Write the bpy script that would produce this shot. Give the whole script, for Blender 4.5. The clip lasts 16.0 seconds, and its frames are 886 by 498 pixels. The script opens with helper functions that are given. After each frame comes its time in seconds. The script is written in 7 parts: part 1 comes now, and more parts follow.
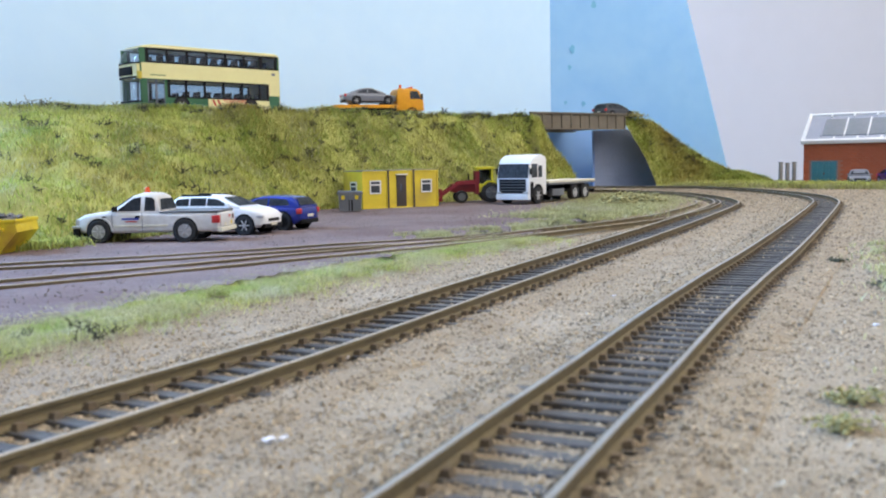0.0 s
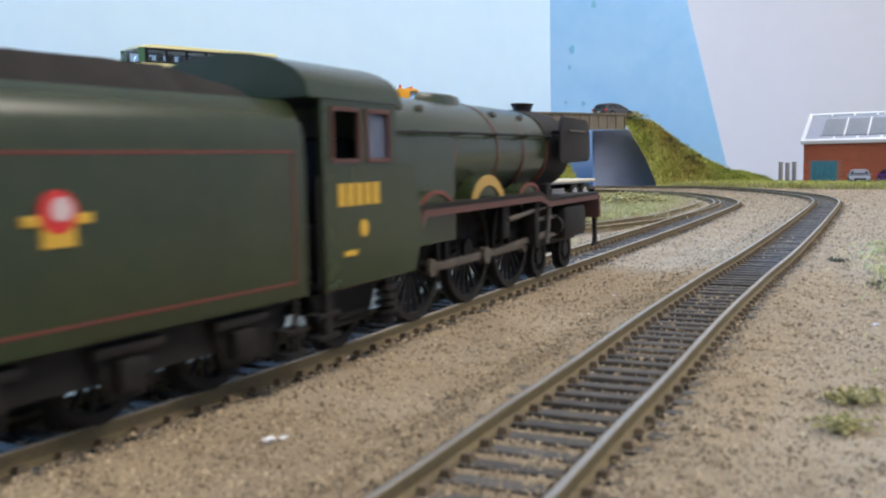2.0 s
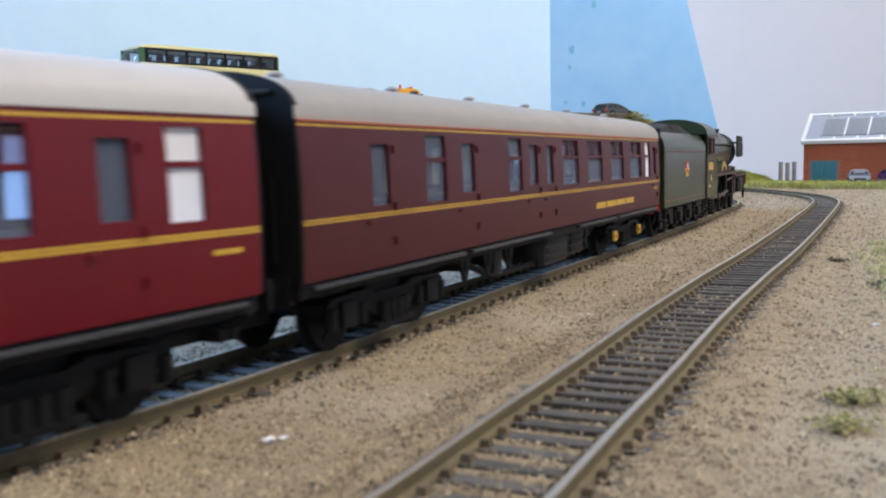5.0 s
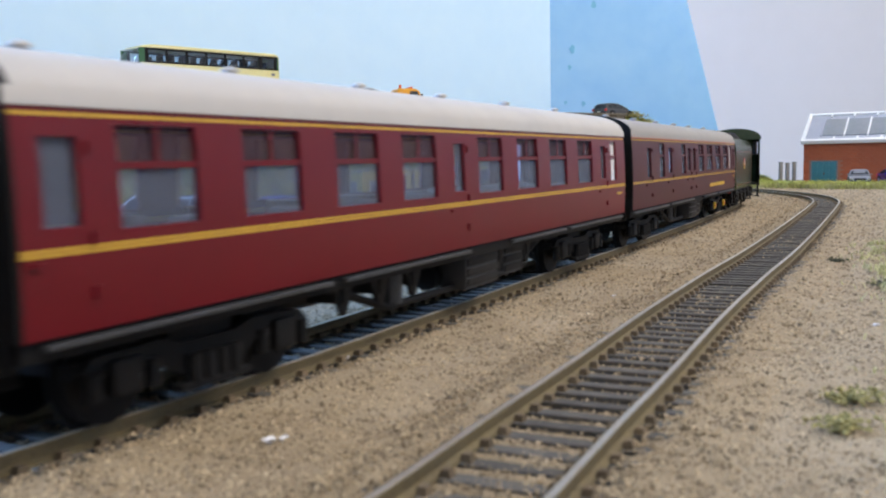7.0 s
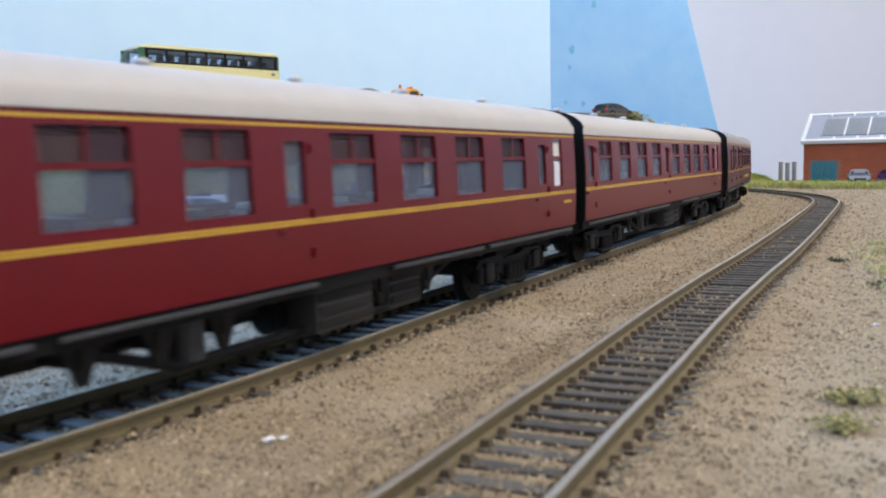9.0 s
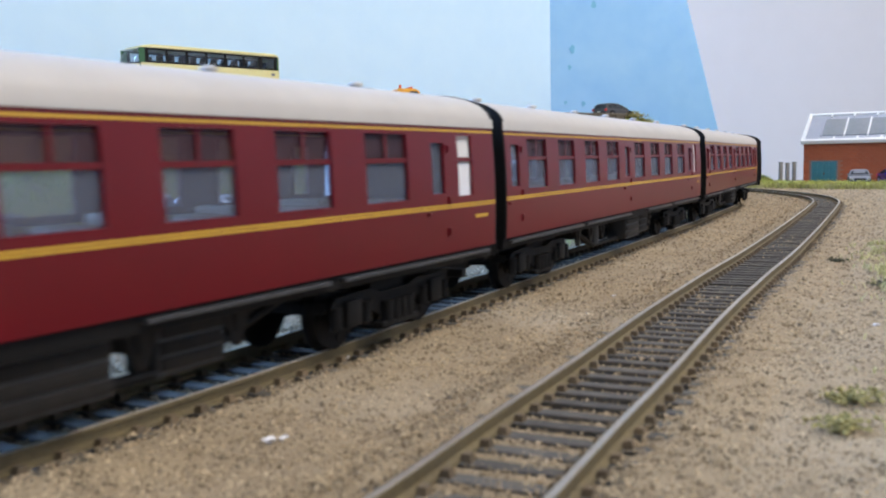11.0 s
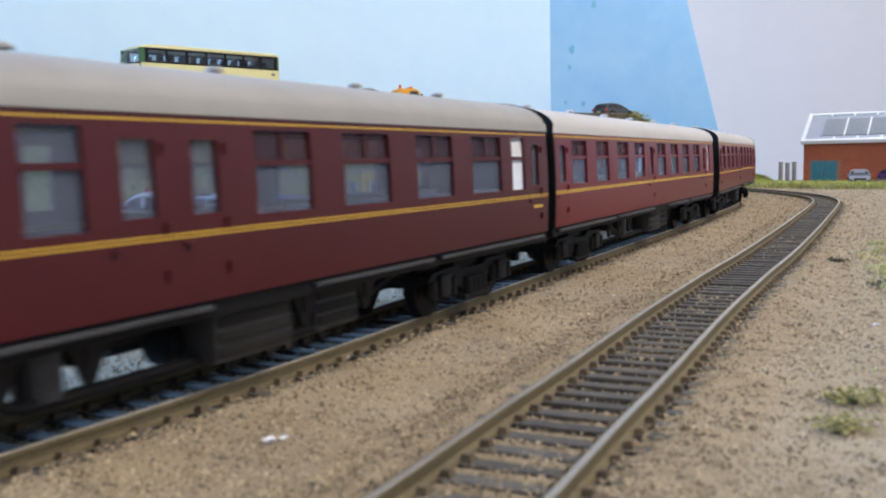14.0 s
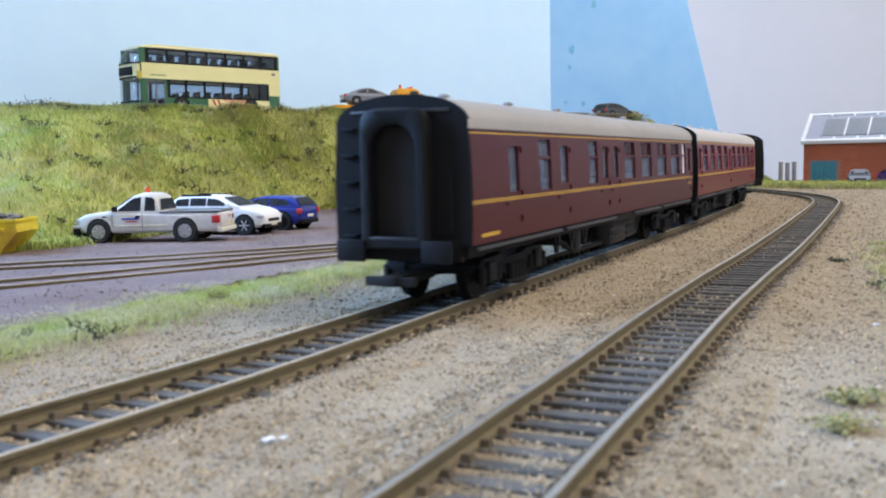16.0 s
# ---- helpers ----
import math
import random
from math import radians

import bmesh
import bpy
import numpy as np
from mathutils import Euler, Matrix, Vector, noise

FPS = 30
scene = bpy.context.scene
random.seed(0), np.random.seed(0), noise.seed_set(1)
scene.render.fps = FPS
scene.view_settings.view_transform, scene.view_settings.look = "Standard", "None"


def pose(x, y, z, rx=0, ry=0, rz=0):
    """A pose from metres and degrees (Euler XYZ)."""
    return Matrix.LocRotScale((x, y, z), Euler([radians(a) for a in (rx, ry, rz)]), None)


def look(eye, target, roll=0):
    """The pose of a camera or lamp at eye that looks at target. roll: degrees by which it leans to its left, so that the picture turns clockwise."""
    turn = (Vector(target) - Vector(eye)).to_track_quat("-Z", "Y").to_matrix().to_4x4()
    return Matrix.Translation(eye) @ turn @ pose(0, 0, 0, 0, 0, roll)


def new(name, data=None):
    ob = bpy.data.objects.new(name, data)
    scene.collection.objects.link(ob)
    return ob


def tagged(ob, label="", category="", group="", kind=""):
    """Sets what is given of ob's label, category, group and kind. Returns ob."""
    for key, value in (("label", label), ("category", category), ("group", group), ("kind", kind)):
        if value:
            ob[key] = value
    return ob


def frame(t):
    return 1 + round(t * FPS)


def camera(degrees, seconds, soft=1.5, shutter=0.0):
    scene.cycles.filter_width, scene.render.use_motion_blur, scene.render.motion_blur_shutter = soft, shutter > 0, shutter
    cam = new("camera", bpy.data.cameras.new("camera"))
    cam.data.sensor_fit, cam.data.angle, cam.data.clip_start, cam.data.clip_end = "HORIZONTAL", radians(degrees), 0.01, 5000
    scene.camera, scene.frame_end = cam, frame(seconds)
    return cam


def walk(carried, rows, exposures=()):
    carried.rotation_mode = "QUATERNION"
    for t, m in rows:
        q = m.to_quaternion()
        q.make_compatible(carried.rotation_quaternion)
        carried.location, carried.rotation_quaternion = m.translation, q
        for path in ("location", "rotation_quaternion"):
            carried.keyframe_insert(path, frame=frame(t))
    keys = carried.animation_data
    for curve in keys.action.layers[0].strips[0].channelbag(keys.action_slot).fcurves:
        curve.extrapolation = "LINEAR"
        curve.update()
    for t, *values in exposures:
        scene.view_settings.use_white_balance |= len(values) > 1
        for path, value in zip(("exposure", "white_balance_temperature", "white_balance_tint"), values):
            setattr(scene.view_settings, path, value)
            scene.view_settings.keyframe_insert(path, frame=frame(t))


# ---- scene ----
# Model railway at 4 mm to the foot. All lengths below are in millimetres of the model; MM turns them into metres.
MM = 0.001


def P(x, y, z, rz=0.0, rx=0.0, ry=0.0):
    return pose(x * MM, y * MM, z * MM, rx, ry, rz)


# ---- camera ----
cam = camera(51.05, 16.0, soft=2.0, shutter=0.45)
cam.data.dof.use_dof, cam.data.dof.focus_distance, cam.data.dof.aperture_fstop = True, 0.62, 56.0
EYE = Vector((0, 0, 35.03 * MM))
AIM = EYE + Vector((0, math.cos(0.0946), -math.sin(0.0946)))
VIEW = look(EYE, AIM, -1.17)
walk(cam, [(0.0, VIEW), (16.0, VIEW)], exposures=[(0.0, 0.0), (16.0, 0.0)])

# ---- light: a bluish window on one side, a warm ceiling lamp, an added fill ----
world = bpy.data.worlds.new("room_air")
scene.world = world
world.use_nodes = True
world.node_tree.nodes["Background"].inputs[0].default_value = (0.75, 0.87, 1.0, 1)
world.node_tree.nodes["Background"].inputs[1].default_value = 0.3


def area_lamp(name, eye, target, sx, sy, watts, colour):
    data = bpy.data.lights.new(name, "AREA")
    data.shape, data.size, data.size_y, data.energy, data.color = "RECTANGLE", sx, sy, watts, colour
    ob = new(name, data)
    ob.matrix_world = look(eye, target)
    return ob


area_lamp("window_daylight", (-1.70, 0.72, 0.75), (0.0, 0.25, 0.0), 1.5, 1.1, 138.0, (0.29, 0.53, 1.0))
area_lamp("unseen_warm_light", (1.0, 0.35, 1.52), (0.0, 0.9, 0.0), 1.1, 0.9, 39.0, (1.0, 0.91, 0.82))
# Weak warm fill, added out of view behind the camera to lift the bank.
area_lamp("unseen_warm_light", (0.45, -0.65, 1.52), (0.0, 0.9, 0.0), 1.1, 0.9, 7.0, (1.0, 0.91, 0.79))


# ---- materials ----
def material(name, base, second=None, size=4.0, rough=0.6, metal=0.0, bump=0.0, fine=0.6, rand=0.0, island=0.0, coat=0.0, spots=None, spot_amount=0.35, sheen=0.5, through_light=0.0):
    """Two tones mixed by noise at two scales (size and fine, in mm), with relief, and a shade that differs from piece to piece."""
    m = bpy.data.materials.new(name)
    m.use_nodes = True
    nt = m.node_tree
    n, l = nt.nodes, nt.links
    b = n["Principled BSDF"]
    b.inputs["Roughness"].default_value, b.inputs["Metallic"].default_value = rough, metal
    b.inputs["Specular IOR Level"].default_value = sheen
    if coat:
        b.inputs["Coat Weight"].default_value, b.inputs["Coat Roughness"].default_value = coat, 0.12
    second = second or [c * 0.8 for c in base]
    tc = n.new("ShaderNodeTexCoord")
    big, small = n.new("ShaderNodeTexNoise"), n.new("ShaderNodeTexNoise")
    big.inputs["Scale"].default_value, small.inputs["Scale"].default_value = 1000.0 / size, 1000.0 / fine
    big.inputs["Detail"].default_value, small.inputs["Detail"].default_value = 4, 3
    for t in (big, small):
        l.new(tc.outputs["Object"], t.inputs["Vector"])
    add = n.new("ShaderNodeMath")
    add.operation = "MULTIPLY_ADD"
    add.inputs[1].default_value, add.inputs[2].default_value = 0.45, 0.0
    l.new(small.outputs["Fac"], add.inputs[0])
    add2 = n.new("ShaderNodeMath")
    add2.operation = "MULTIPLY_ADD"
    add2.inputs[1].default_value = 0.55
    l.new(big.outputs["Fac"], add2.inputs[0])
    l.new(add.outputs[0], add2.inputs[2])
    ramp = n.new("ShaderNodeMapRange")
    ramp.inputs[1].default_value, ramp.inputs[2].default_value = 0.36, 0.66
    l.new(add2.outputs[0], ramp.inputs[0])
    cm = n.new("ShaderNodeMix")
    cm.data_type = "RGBA"
    cm.inputs[6].default_value, cm.inputs[7].default_value = (*base, 1), (*second, 1)
    l.new(ramp.outputs[0], cm.inputs[0])
    out = cm.outputs[2]
    if spots:
        sp = n.new("ShaderNodeTexNoise")
        sp.inputs["Scale"].default_value, sp.inputs["Detail"].default_value = 1000.0 / (size * 2.7), 5
        l.new(tc.outputs["Object"], sp.inputs["Vector"])
        mr = n.new("ShaderNodeMapRange")
        mr.inputs[1].default_value, mr.inputs[2].default_value = 0.62 - spot_amount * 0.3, 0.72
        l.new(sp.outputs["Fac"], mr.inputs[0])
        cs = n.new("ShaderNodeMix")
        cs.data_type = "RGBA"
        cs.inputs[7].default_value = (*spots, 1)
        l.new(mr.outputs[0], cs.inputs[0])
        l.new(out, cs.inputs[6])
        out = cs.outputs[2]
    if rand or island:
        hs = n.new("ShaderNodeHueSaturation")
        mr = n.new("ShaderNodeMapRange")
        k = rand or island
        mr.inputs[3].default_value, mr.inputs[4].default_value = 1 - k, 1 + k
        if rand:
            l.new(n.new("ShaderNodeObjectInfo").outputs["Random"], mr.inputs[0])
        else:
            l.new(n.new("ShaderNodeNewGeometry").outputs["Random Per Island"], mr.inputs[0])
        l.new(mr.outputs[0], hs.inputs["Value"])
        l.new(out, hs.inputs["Color"])
        out = hs.outputs[0]
    l.new(out, b.inputs["Base Color"])
    if bump:
        bp = n.new("ShaderNodeBump")
        bp.inputs["Strength"].default_value, bp.inputs["Distance"].default_value = min(1.0, bump), fine * MM * 0.6
        l.new(small.outputs["Fac"], bp.inputs["Height"])
        l.new(bp.outputs[0], b.inputs["Normal"])
    if through_light:
        tl, mx = n.new("ShaderNodeBsdfTranslucent"), n.new("ShaderNodeMixShader")
        mx.inputs[0].default_value = through_light
        l.new(out, tl.inputs[0])
        l.new(b.outputs[0], mx.inputs[1])
        l.new(tl.outputs[0], mx.inputs[2])
        l.new(mx.outputs[0], n["Material Output"].inputs[0])
    return m


def glass_material(name, tint, gloss=0.06, cloud=0.0, cloud_colour=(0.5, 0.53, 0.58)):
    m = bpy.data.materials.new(name)
    m.use_nodes = True
    nt = m.node_tree
    n, l = nt.nodes, nt.links
    n.remove(n["Principled BSDF"])
    tr, gl, fr, mx = n.new("ShaderNodeBsdfTransparent"), n.new("ShaderNodeBsdfGlossy"), n.new("ShaderNodeLayerWeight"), n.new("ShaderNodeMixShader")
    tr.inputs[0].default_value = (*tint, 1)
    gl.inputs["Roughness"].default_value = gloss
    fr.inputs[0].default_value = 0.5
    power, gain = n.new("ShaderNodeMath"), n.new("ShaderNodeMath")
    power.operation, gain.operation = "POWER", "MULTIPLY_ADD"
    power.inputs[1].default_value, gain.inputs[1].default_value, gain.inputs[2].default_value = 4.0, 0.7, 0.04
    l.new(fr.outputs["Facing"], power.inputs[0])
    l.new(power.outputs[0], gain.inputs[0])
    l.new(gain.outputs[0], mx.inputs[0])
    l.new(tr.outputs[0], mx.inputs[1])
    l.new(gl.outputs[0], mx.inputs[2])
    last = mx
    if cloud:
        df, m2 = n.new("ShaderNodeBsdfDiffuse"), n.new("ShaderNodeMixShader")
        df.inputs[0].default_value = (*cloud_colour, 1)
        m2.inputs[0].default_value = cloud
        l.new(mx.outputs[0], m2.inputs[1])
        l.new(df.outputs[0], m2.inputs[2])
        last = m2
    l.new(last.outputs[0], n["Material Output"].inputs[0])
    return m


def glow_material(name, colour, strength):
    m = bpy.data.materials.new(name)
    m.use_nodes = True
    b = m.node_tree.nodes["Principled BSDF"]
    b.inputs["Base Color"].default_value = (*colour, 1)
    b.inputs["Emission Color"].default_value, b.inputs["Emission Strength"].default_value = (*colour, 1), strength
    return m


M = {}
M["ballast"] = material("ballast", (0.31, 0.24, 0.15), (0.225, 0.172, 0.11), 14, 0.95, bump=1.0, fine=0.6, spots=(0.35, 0.285, 0.20))
M["grain"] = material("ballast_grain", (0.36, 0.28, 0.18), (0.26, 0.20, 0.128), 15, 0.9, fine=0.4, island=0.6, spots=(0.40, 0.33, 0.235))
M["yard"] = material("yard_dirt", (0.20, 0.142, 0.125), (0.13, 0.092, 0.084), 26, 0.95, bump=0.8, fine=1.6, spots=(0.12, 0.07, 0.058), spot_amount=0.5)
M["earth"] = material("bank_earth", (0.32, 0.34, 0.085), (0.45, 0.42, 0.15), 20, 1.0, bump=1.0, fine=1.5, spots=(0.26, 0.25, 0.07))
M["grass"] = material("static_grass", (0.60, 0.58, 0.18), (0.34, 0.42, 0.085), 34, 0.9, fine=6, island=0.45, spots=(0.40, 0.32, 0.10), through_light=0.3)
M["grass_pale"] = material("pale_static_grass", (0.60, 0.56, 0.30), (0.42, 0.42, 0.19), 12, 0.9, fine=5, island=0.25, spots=(0.66, 0.66, 0.46), through_light=0.4)
M["grass_bright"] = material("bright_static_grass", (0.36, 0.50, 0.11), (0.46, 0.50, 0.20), 16, 0.9, fine=5, island=0.25, through_light=0.4)
M["grass_dry"] = material("dry_static_grass", (0.46, 0.43, 0.20), (0.34, 0.34, 0.13), 16, 0.9, fine=5, island=0.3, spots=(0.50, 0.46, 0.30), through_light=0.4)
M["moss"] = material("lichen", (0.36, 0.32, 0.13), (0.24, 0.215, 0.09), 3, 0.95, fine=0.6, island=0.3)
M["twig"] = material("twig", (0.06, 0.065, 0.035), (0.09, 0.08, 0.05), 3, 0.95, fine=0.6, island=0.4)
M["road"] = material("road_surface", (0.16, 0.155, 0.15), (0.2, 0.19, 0.18), 20, 0.9, bump=0.5, fine=1.0)
M["rail_side"] = material("rusty_rail", (0.16, 0.125, 0.062), (0.115, 0.09, 0.05), 5, 0.75, metal=0.15, fine=0.7, bump=0.3)
M["rail_top"] = material("worn_rail_head", (0.50, 0.46, 0.40), (0.36, 0.32, 0.26), 9, 0.38, metal=0.75, fine=0.8)
M["rail_dull"] = material("dull_rail_head", (0.44, 0.38, 0.29), (0.31, 0.255, 0.18), 9, 0.5, metal=0.4, fine=0.8)
M["sleeper"] = material("sleeper_plastic", (0.06, 0.058, 0.056), (0.095, 0.086, 0.074), 3, 0.75, fine=0.8, rand=0.25, bump=0.3)
M["chair"] = material("rail_chair", (0.15, 0.105, 0.06), (0.09, 0.07, 0.045), 3, 0.85, fine=0.8, island=0.25)
M["sky_pale"] = material("pale_blue_backdrop", (0.56, 0.77, 0.95), (0.60, 0.80, 0.96), 160, 0.85, fine=25)
M["sky_blue"] = material("sky_blue_backdrop", (0.28, 0.55, 0.88), (0.34, 0.61, 0.91), 120, 0.8, fine=30, spots=(0.42, 0.67, 0.92))
# Backdrop blue, a little deeper for the shade under the bridge.
M["sky_shaded"] = material("shaded_blue_backdrop", (0.32, 0.55, 0.93), (0.27, 0.49, 0.88), 80, 0.85, fine=20)
M["stain"] = material("blue_stain", (0.16, 0.46, 0.72), (0.2, 0.5, 0.75), 10, 0.8, fine=3)
M["plaster"] = material("white_wall_paint", (0.66, 0.60, 0.545), (0.68, 0.62, 0.565), 300, 0.9, fine=40)
M["board"] = material("board_edge", (0.72, 0.76, 0.80), (0.6, 0.65, 0.7), 20, 0.8, fine=3)
M["floor"] = material("carpet", (0.2, 0.18, 0.16), (0.16, 0.15, 0.14), 60, 0.95, fine=8)
M["maroon"] = material("maroon_paint", (0.125, 0.0045, 0.010), (0.11, 0.004, 0.009), 60, 0.3, fine=8, sheen=0.28)
M["maroon_dull"] = material("dull_maroon_paint", (0.066, 0.008, 0.011), (0.058, 0.007, 0.009), 60, 0.4, fine=8, sheen=0.28)
M["roof_grey"] = material("roof_grey", (0.46, 0.44, 0.42), (0.42, 0.40, 0.385), 50, 0.6, fine=6)
M["roof_dull"] = material("weathered_roof_grey", (0.30, 0.285, 0.265), (0.265, 0.25, 0.235), 40, 0.6, fine=6)
M["black"] = material("black_plastic", (0.008, 0.008, 0.009), (0.010, 0.0095, 0.0095), 12, 0.62, fine=2, sheen=0.16)
M["soot"] = material("sooty_black", (0.010, 0.0095, 0.009), (0.02, 0.017, 0.015), 9, 0.65, fine=2, sheen=0.22)
M["yellow_line"] = material("yellow_lining", (0.55, 0.33, 0.03), (0.5, 0.3, 0.03), 20, 0.5, fine=4)
M["orange_line"] = material("orange_lining", (0.60, 0.12, 0.03), (0.5, 0.1, 0.02), 20, 0.5, fine=4)
M["red_line"] = material("red_lining", (0.15, 0.03, 0.018), (0.11, 0.025, 0.016), 20, 0.5, fine=4)
M["red"] = material("red_paint", (0.55, 0.02, 0.02), (0.45, 0.02, 0.02), 10, 0.45, fine=2)
M["tan"] = material("tan_seat", (0.33, 0.24, 0.15), (0.27, 0.19, 0.12), 9, 0.7, fine=2)
M["white"] = material("white_paint", (0.80, 0.80, 0.79), (0.74, 0.74, 0.73), 20, 0.4, fine=4, coat=0.3)
M["cream"] = material("cream_board", (0.72, 0.69, 0.55), (0.62, 0.58, 0.45), 9, 0.7, fine=2)
M["pane"] = glass_material("coach_pane", (0.66, 0.72, 0.82), 0.08, 0.40, (0.20, 0.23, 0.31))
# Vent glass takes a dark maroon tone for the dim interior behind it.
M["pane_top"] = glass_material("sliding_vent_pane", (0.45, 0.36, 0.40), 0.08, 0.45, (0.11, 0.065, 0.085))
# Footboard grey is lifted above the underframe black to carry its glossy highlight.
M["footboard"] = material("dark_grey_footboard", (0.045, 0.046, 0.05), (0.03, 0.03, 0.033), 12, 0.42, fine=2)
M["box_grey"] = material("dusty_black_box", (0.04, 0.04, 0.042), (0.028, 0.027, 0.028), 6, 0.6, fine=1)
M["pale_disc"] = material("pale_crest_disc", (0.6, 0.5, 0.5), (0.5, 0.38, 0.4), 2, 0.5, fine=1)
M["frosted"] = material("frosted_pane", (0.85, 0.85, 0.86), (0.8, 0.8, 0.82), 9, 0.35, fine=2)
M["bus_glass"] = glass_material("bus_pane", (0.80, 0.84, 0.88), 0.05)
M["car_glass"] = glass_material("vehicle_pane", (0.35, 0.38, 0.4), 0.05)
M["green"] = material("loco_green", (0.02, 0.031, 0.012), (0.03, 0.040, 0.016), 22, 0.27, fine=4, spots=(0.03, 0.027, 0.012), sheen=0.4)
M["steel"] = material("worn_steel", (0.16, 0.135, 0.11), (0.10, 0.085, 0.07), 5, 0.5, metal=0.6, fine=1)
M["bronze"] = material("brass_plate", (0.50, 0.31, 0.07), (0.4, 0.25, 0.06), 5, 0.45, metal=0.3, fine=1)
M["axle_yellow"] = material("axle_box_yellow", (0.62, 0.42, 0.02), (0.5, 0.33, 0.02), 4, 0.5, fine=1)
M["crimson_tread"] = material("red_brown_edge", (0.10, 0.036, 0.028), (0.075, 0.032, 0.026), 10, 0.6, fine=2)


# ---- mesh helpers, in millimetres ----
def link(name, mesh, mat, parent, label="", m=None, kind=""):
    ob = new(name, mesh)
    if mat is not None and not mesh.materials:
        for one in mat if isinstance(mat, (list, tuple)) else [mat]:
            mesh.materials.append(one)
    if parent is not None:
        ob.parent = parent
    if m is not None:
        ob.matrix_basis = m
    if label or kind:
        tagged(ob, label=label, kind=kind)
    return ob


def mesh_of(name, bm, smooth=True):
    bmesh.ops.recalc_face_normals(bm, faces=bm.faces)
    for v in bm.verts:
        v.co *= MM
    me = bpy.data.meshes.new(name)
    bm.to_mesh(me)
    bm.free()
    if smooth:
        me.shade_smooth()
        me.set_sharp_from_angle(angle=radians(38))
    return me


def part(name, bm, mat, parent, label="", m=None, kind="", smooth=True):
    return link(name, mesh_of(name, bm, smooth), mat, parent, label, m, kind)


def thing(name, m, label, category, group="", kind=""):
    return tagged(new(name), label, category, group, kind) if m is None else set_pose(tagged(new(name), label, category, group, kind), m)


def set_pose(ob, m):
    ob.matrix_basis = m
    return ob


def B():
    return bmesh.new()


def box(bm, x0, x1, y0, y1, z0, z1, bevel=0.0):
    r = bmesh.ops.create_cube(bm, size=1.0)
    for v in r["verts"]:
        v.co = Vector((x0 + (v.co.x + 0.5) * (x1 - x0), y0 + (v.co.y + 0.5) * (y1 - y0), z0 + (v.co.z + 0.5) * (z1 - z0)))
    if bevel:
        es = list({e for v in r["verts"] for e in v.link_edges})
        bmesh.ops.bevel(bm, geom=es, offset=bevel, segments=2, affect="EDGES", profile=0.6)
    return bm


def cyl(bm, a, b, r, seg=16, r2=None):
    a, b = Vector(a), Vector(b)
    d = b - a
    q = d.to_track_quat("Z", "Y").to_matrix().to_4x4()
    bmesh.ops.create_cone(bm, cap_ends=True, segments=seg, radius1=r, radius2=r if r2 is None else r2, depth=d.length, matrix=Matrix.Translation((a + b) / 2) @ q)
    return bm


def loft(bm, rings, closed=True, caps=True):
    """Skins rings of points that all have the same count."""
    vs = [[bm.verts.new(p) for p in r] for r in rings]
    n = len(vs[0])
    for a, b in zip(vs[:-1], vs[1:]):
        for i in range(n if closed else n - 1):
            j = (i + 1) % n
            bm.faces.new((a[i], a[j], b[j], b[i]))
    if caps and closed:
        bm.faces.new(vs[0])
        bm.faces.new(vs[-1])
    return bm


def prism(bm, pts, y0, y1, bevel=0.0):
    """A side outline of (x, z) points carried from y0 to y1."""
    a, b = [bm.verts.new((x, y0, z)) for x, z in pts], [bm.verts.new((x, y1, z)) for x, z in pts]
    fs = [bm.faces.new(a), bm.faces.new(b)]
    n = len(pts)
    for i in range(n):
        bm.faces.new((a[i], a[(i + 1) % n], b[(i + 1) % n], b[i]))
    if bevel:
        es = list({e for f in fs for e in f.edges})
        bmesh.ops.bevel(bm, geom=es, offset=bevel, segments=2, affect="EDGES", profile=0.6)
    return bm


def numpy_mesh(name, verts, faces):
    me = bpy.data.meshes.new(name)
    me.from_pydata((np.asarray(verts) * MM).tolist(), [], faces)
    me.update()
    return me


def spline(pts, n=24):
    q = [np.array(p, float) for p in pts]
    q = [2 * q[0] - q[1]] + q + [2 * q[-1] - q[-2]]
    out = []
    for a, b, c, d in zip(q[:-3], q[1:-2], q[2:-1], q[3:]):
        t1 = np.linalg.norm(b - a) ** 0.5
        t2 = t1 + np.linalg.norm(c - b) ** 0.5
        t3 = t2 + np.linalg.norm(d - c) ** 0.5
        for t in np.linspace(t1, t2, n, endpoint=False):
            a1, a2, a3 = (t1 - t) / t1 * a + t / t1 * b, (t2 - t) / (t2 - t1) * b + (t - t1) / (t2 - t1) * c, (t3 - t) / (t3 - t2) * c + (t - t2) / (t3 - t2) * d
            b1, b2 = (t2 - t) / t2 * a1 + t / t2 * a2, (t3 - t) / (t3 - t1) * a2 + (t - t1) / (t3 - t1) * a3
            out.append((t2 - t) / (t2 - t1) * b1 + (t - t1) / (t2 - t1) * b2)
    out.append(q[-2])
    return np.array(out)


class Path:
    def __init__(self, pts):
        self.c = spline(pts)
        self.s = np.r_[0, np.cumsum(np.linalg.norm(np.diff(self.c, axis=0), axis=1))]

    def at(self, s):
        return np.array([np.interp(s, self.s, self.c[:, 0]), np.interp(s, self.s, self.c[:, 1])])

    def along(self, s, e=4.0):
        d = self.at(s + e) - self.at(s - e)
        return d / np.linalg.norm(d)

    def beside(self, s, off):
        d = self.along(s)
        return self.at(s) + np.array([d[1], -d[0]]) * off

    def near(self, x, y):
        return self.s[np.argmin(np.hypot(self.c[:, 0] - x, self.c[:, 1] - y))]


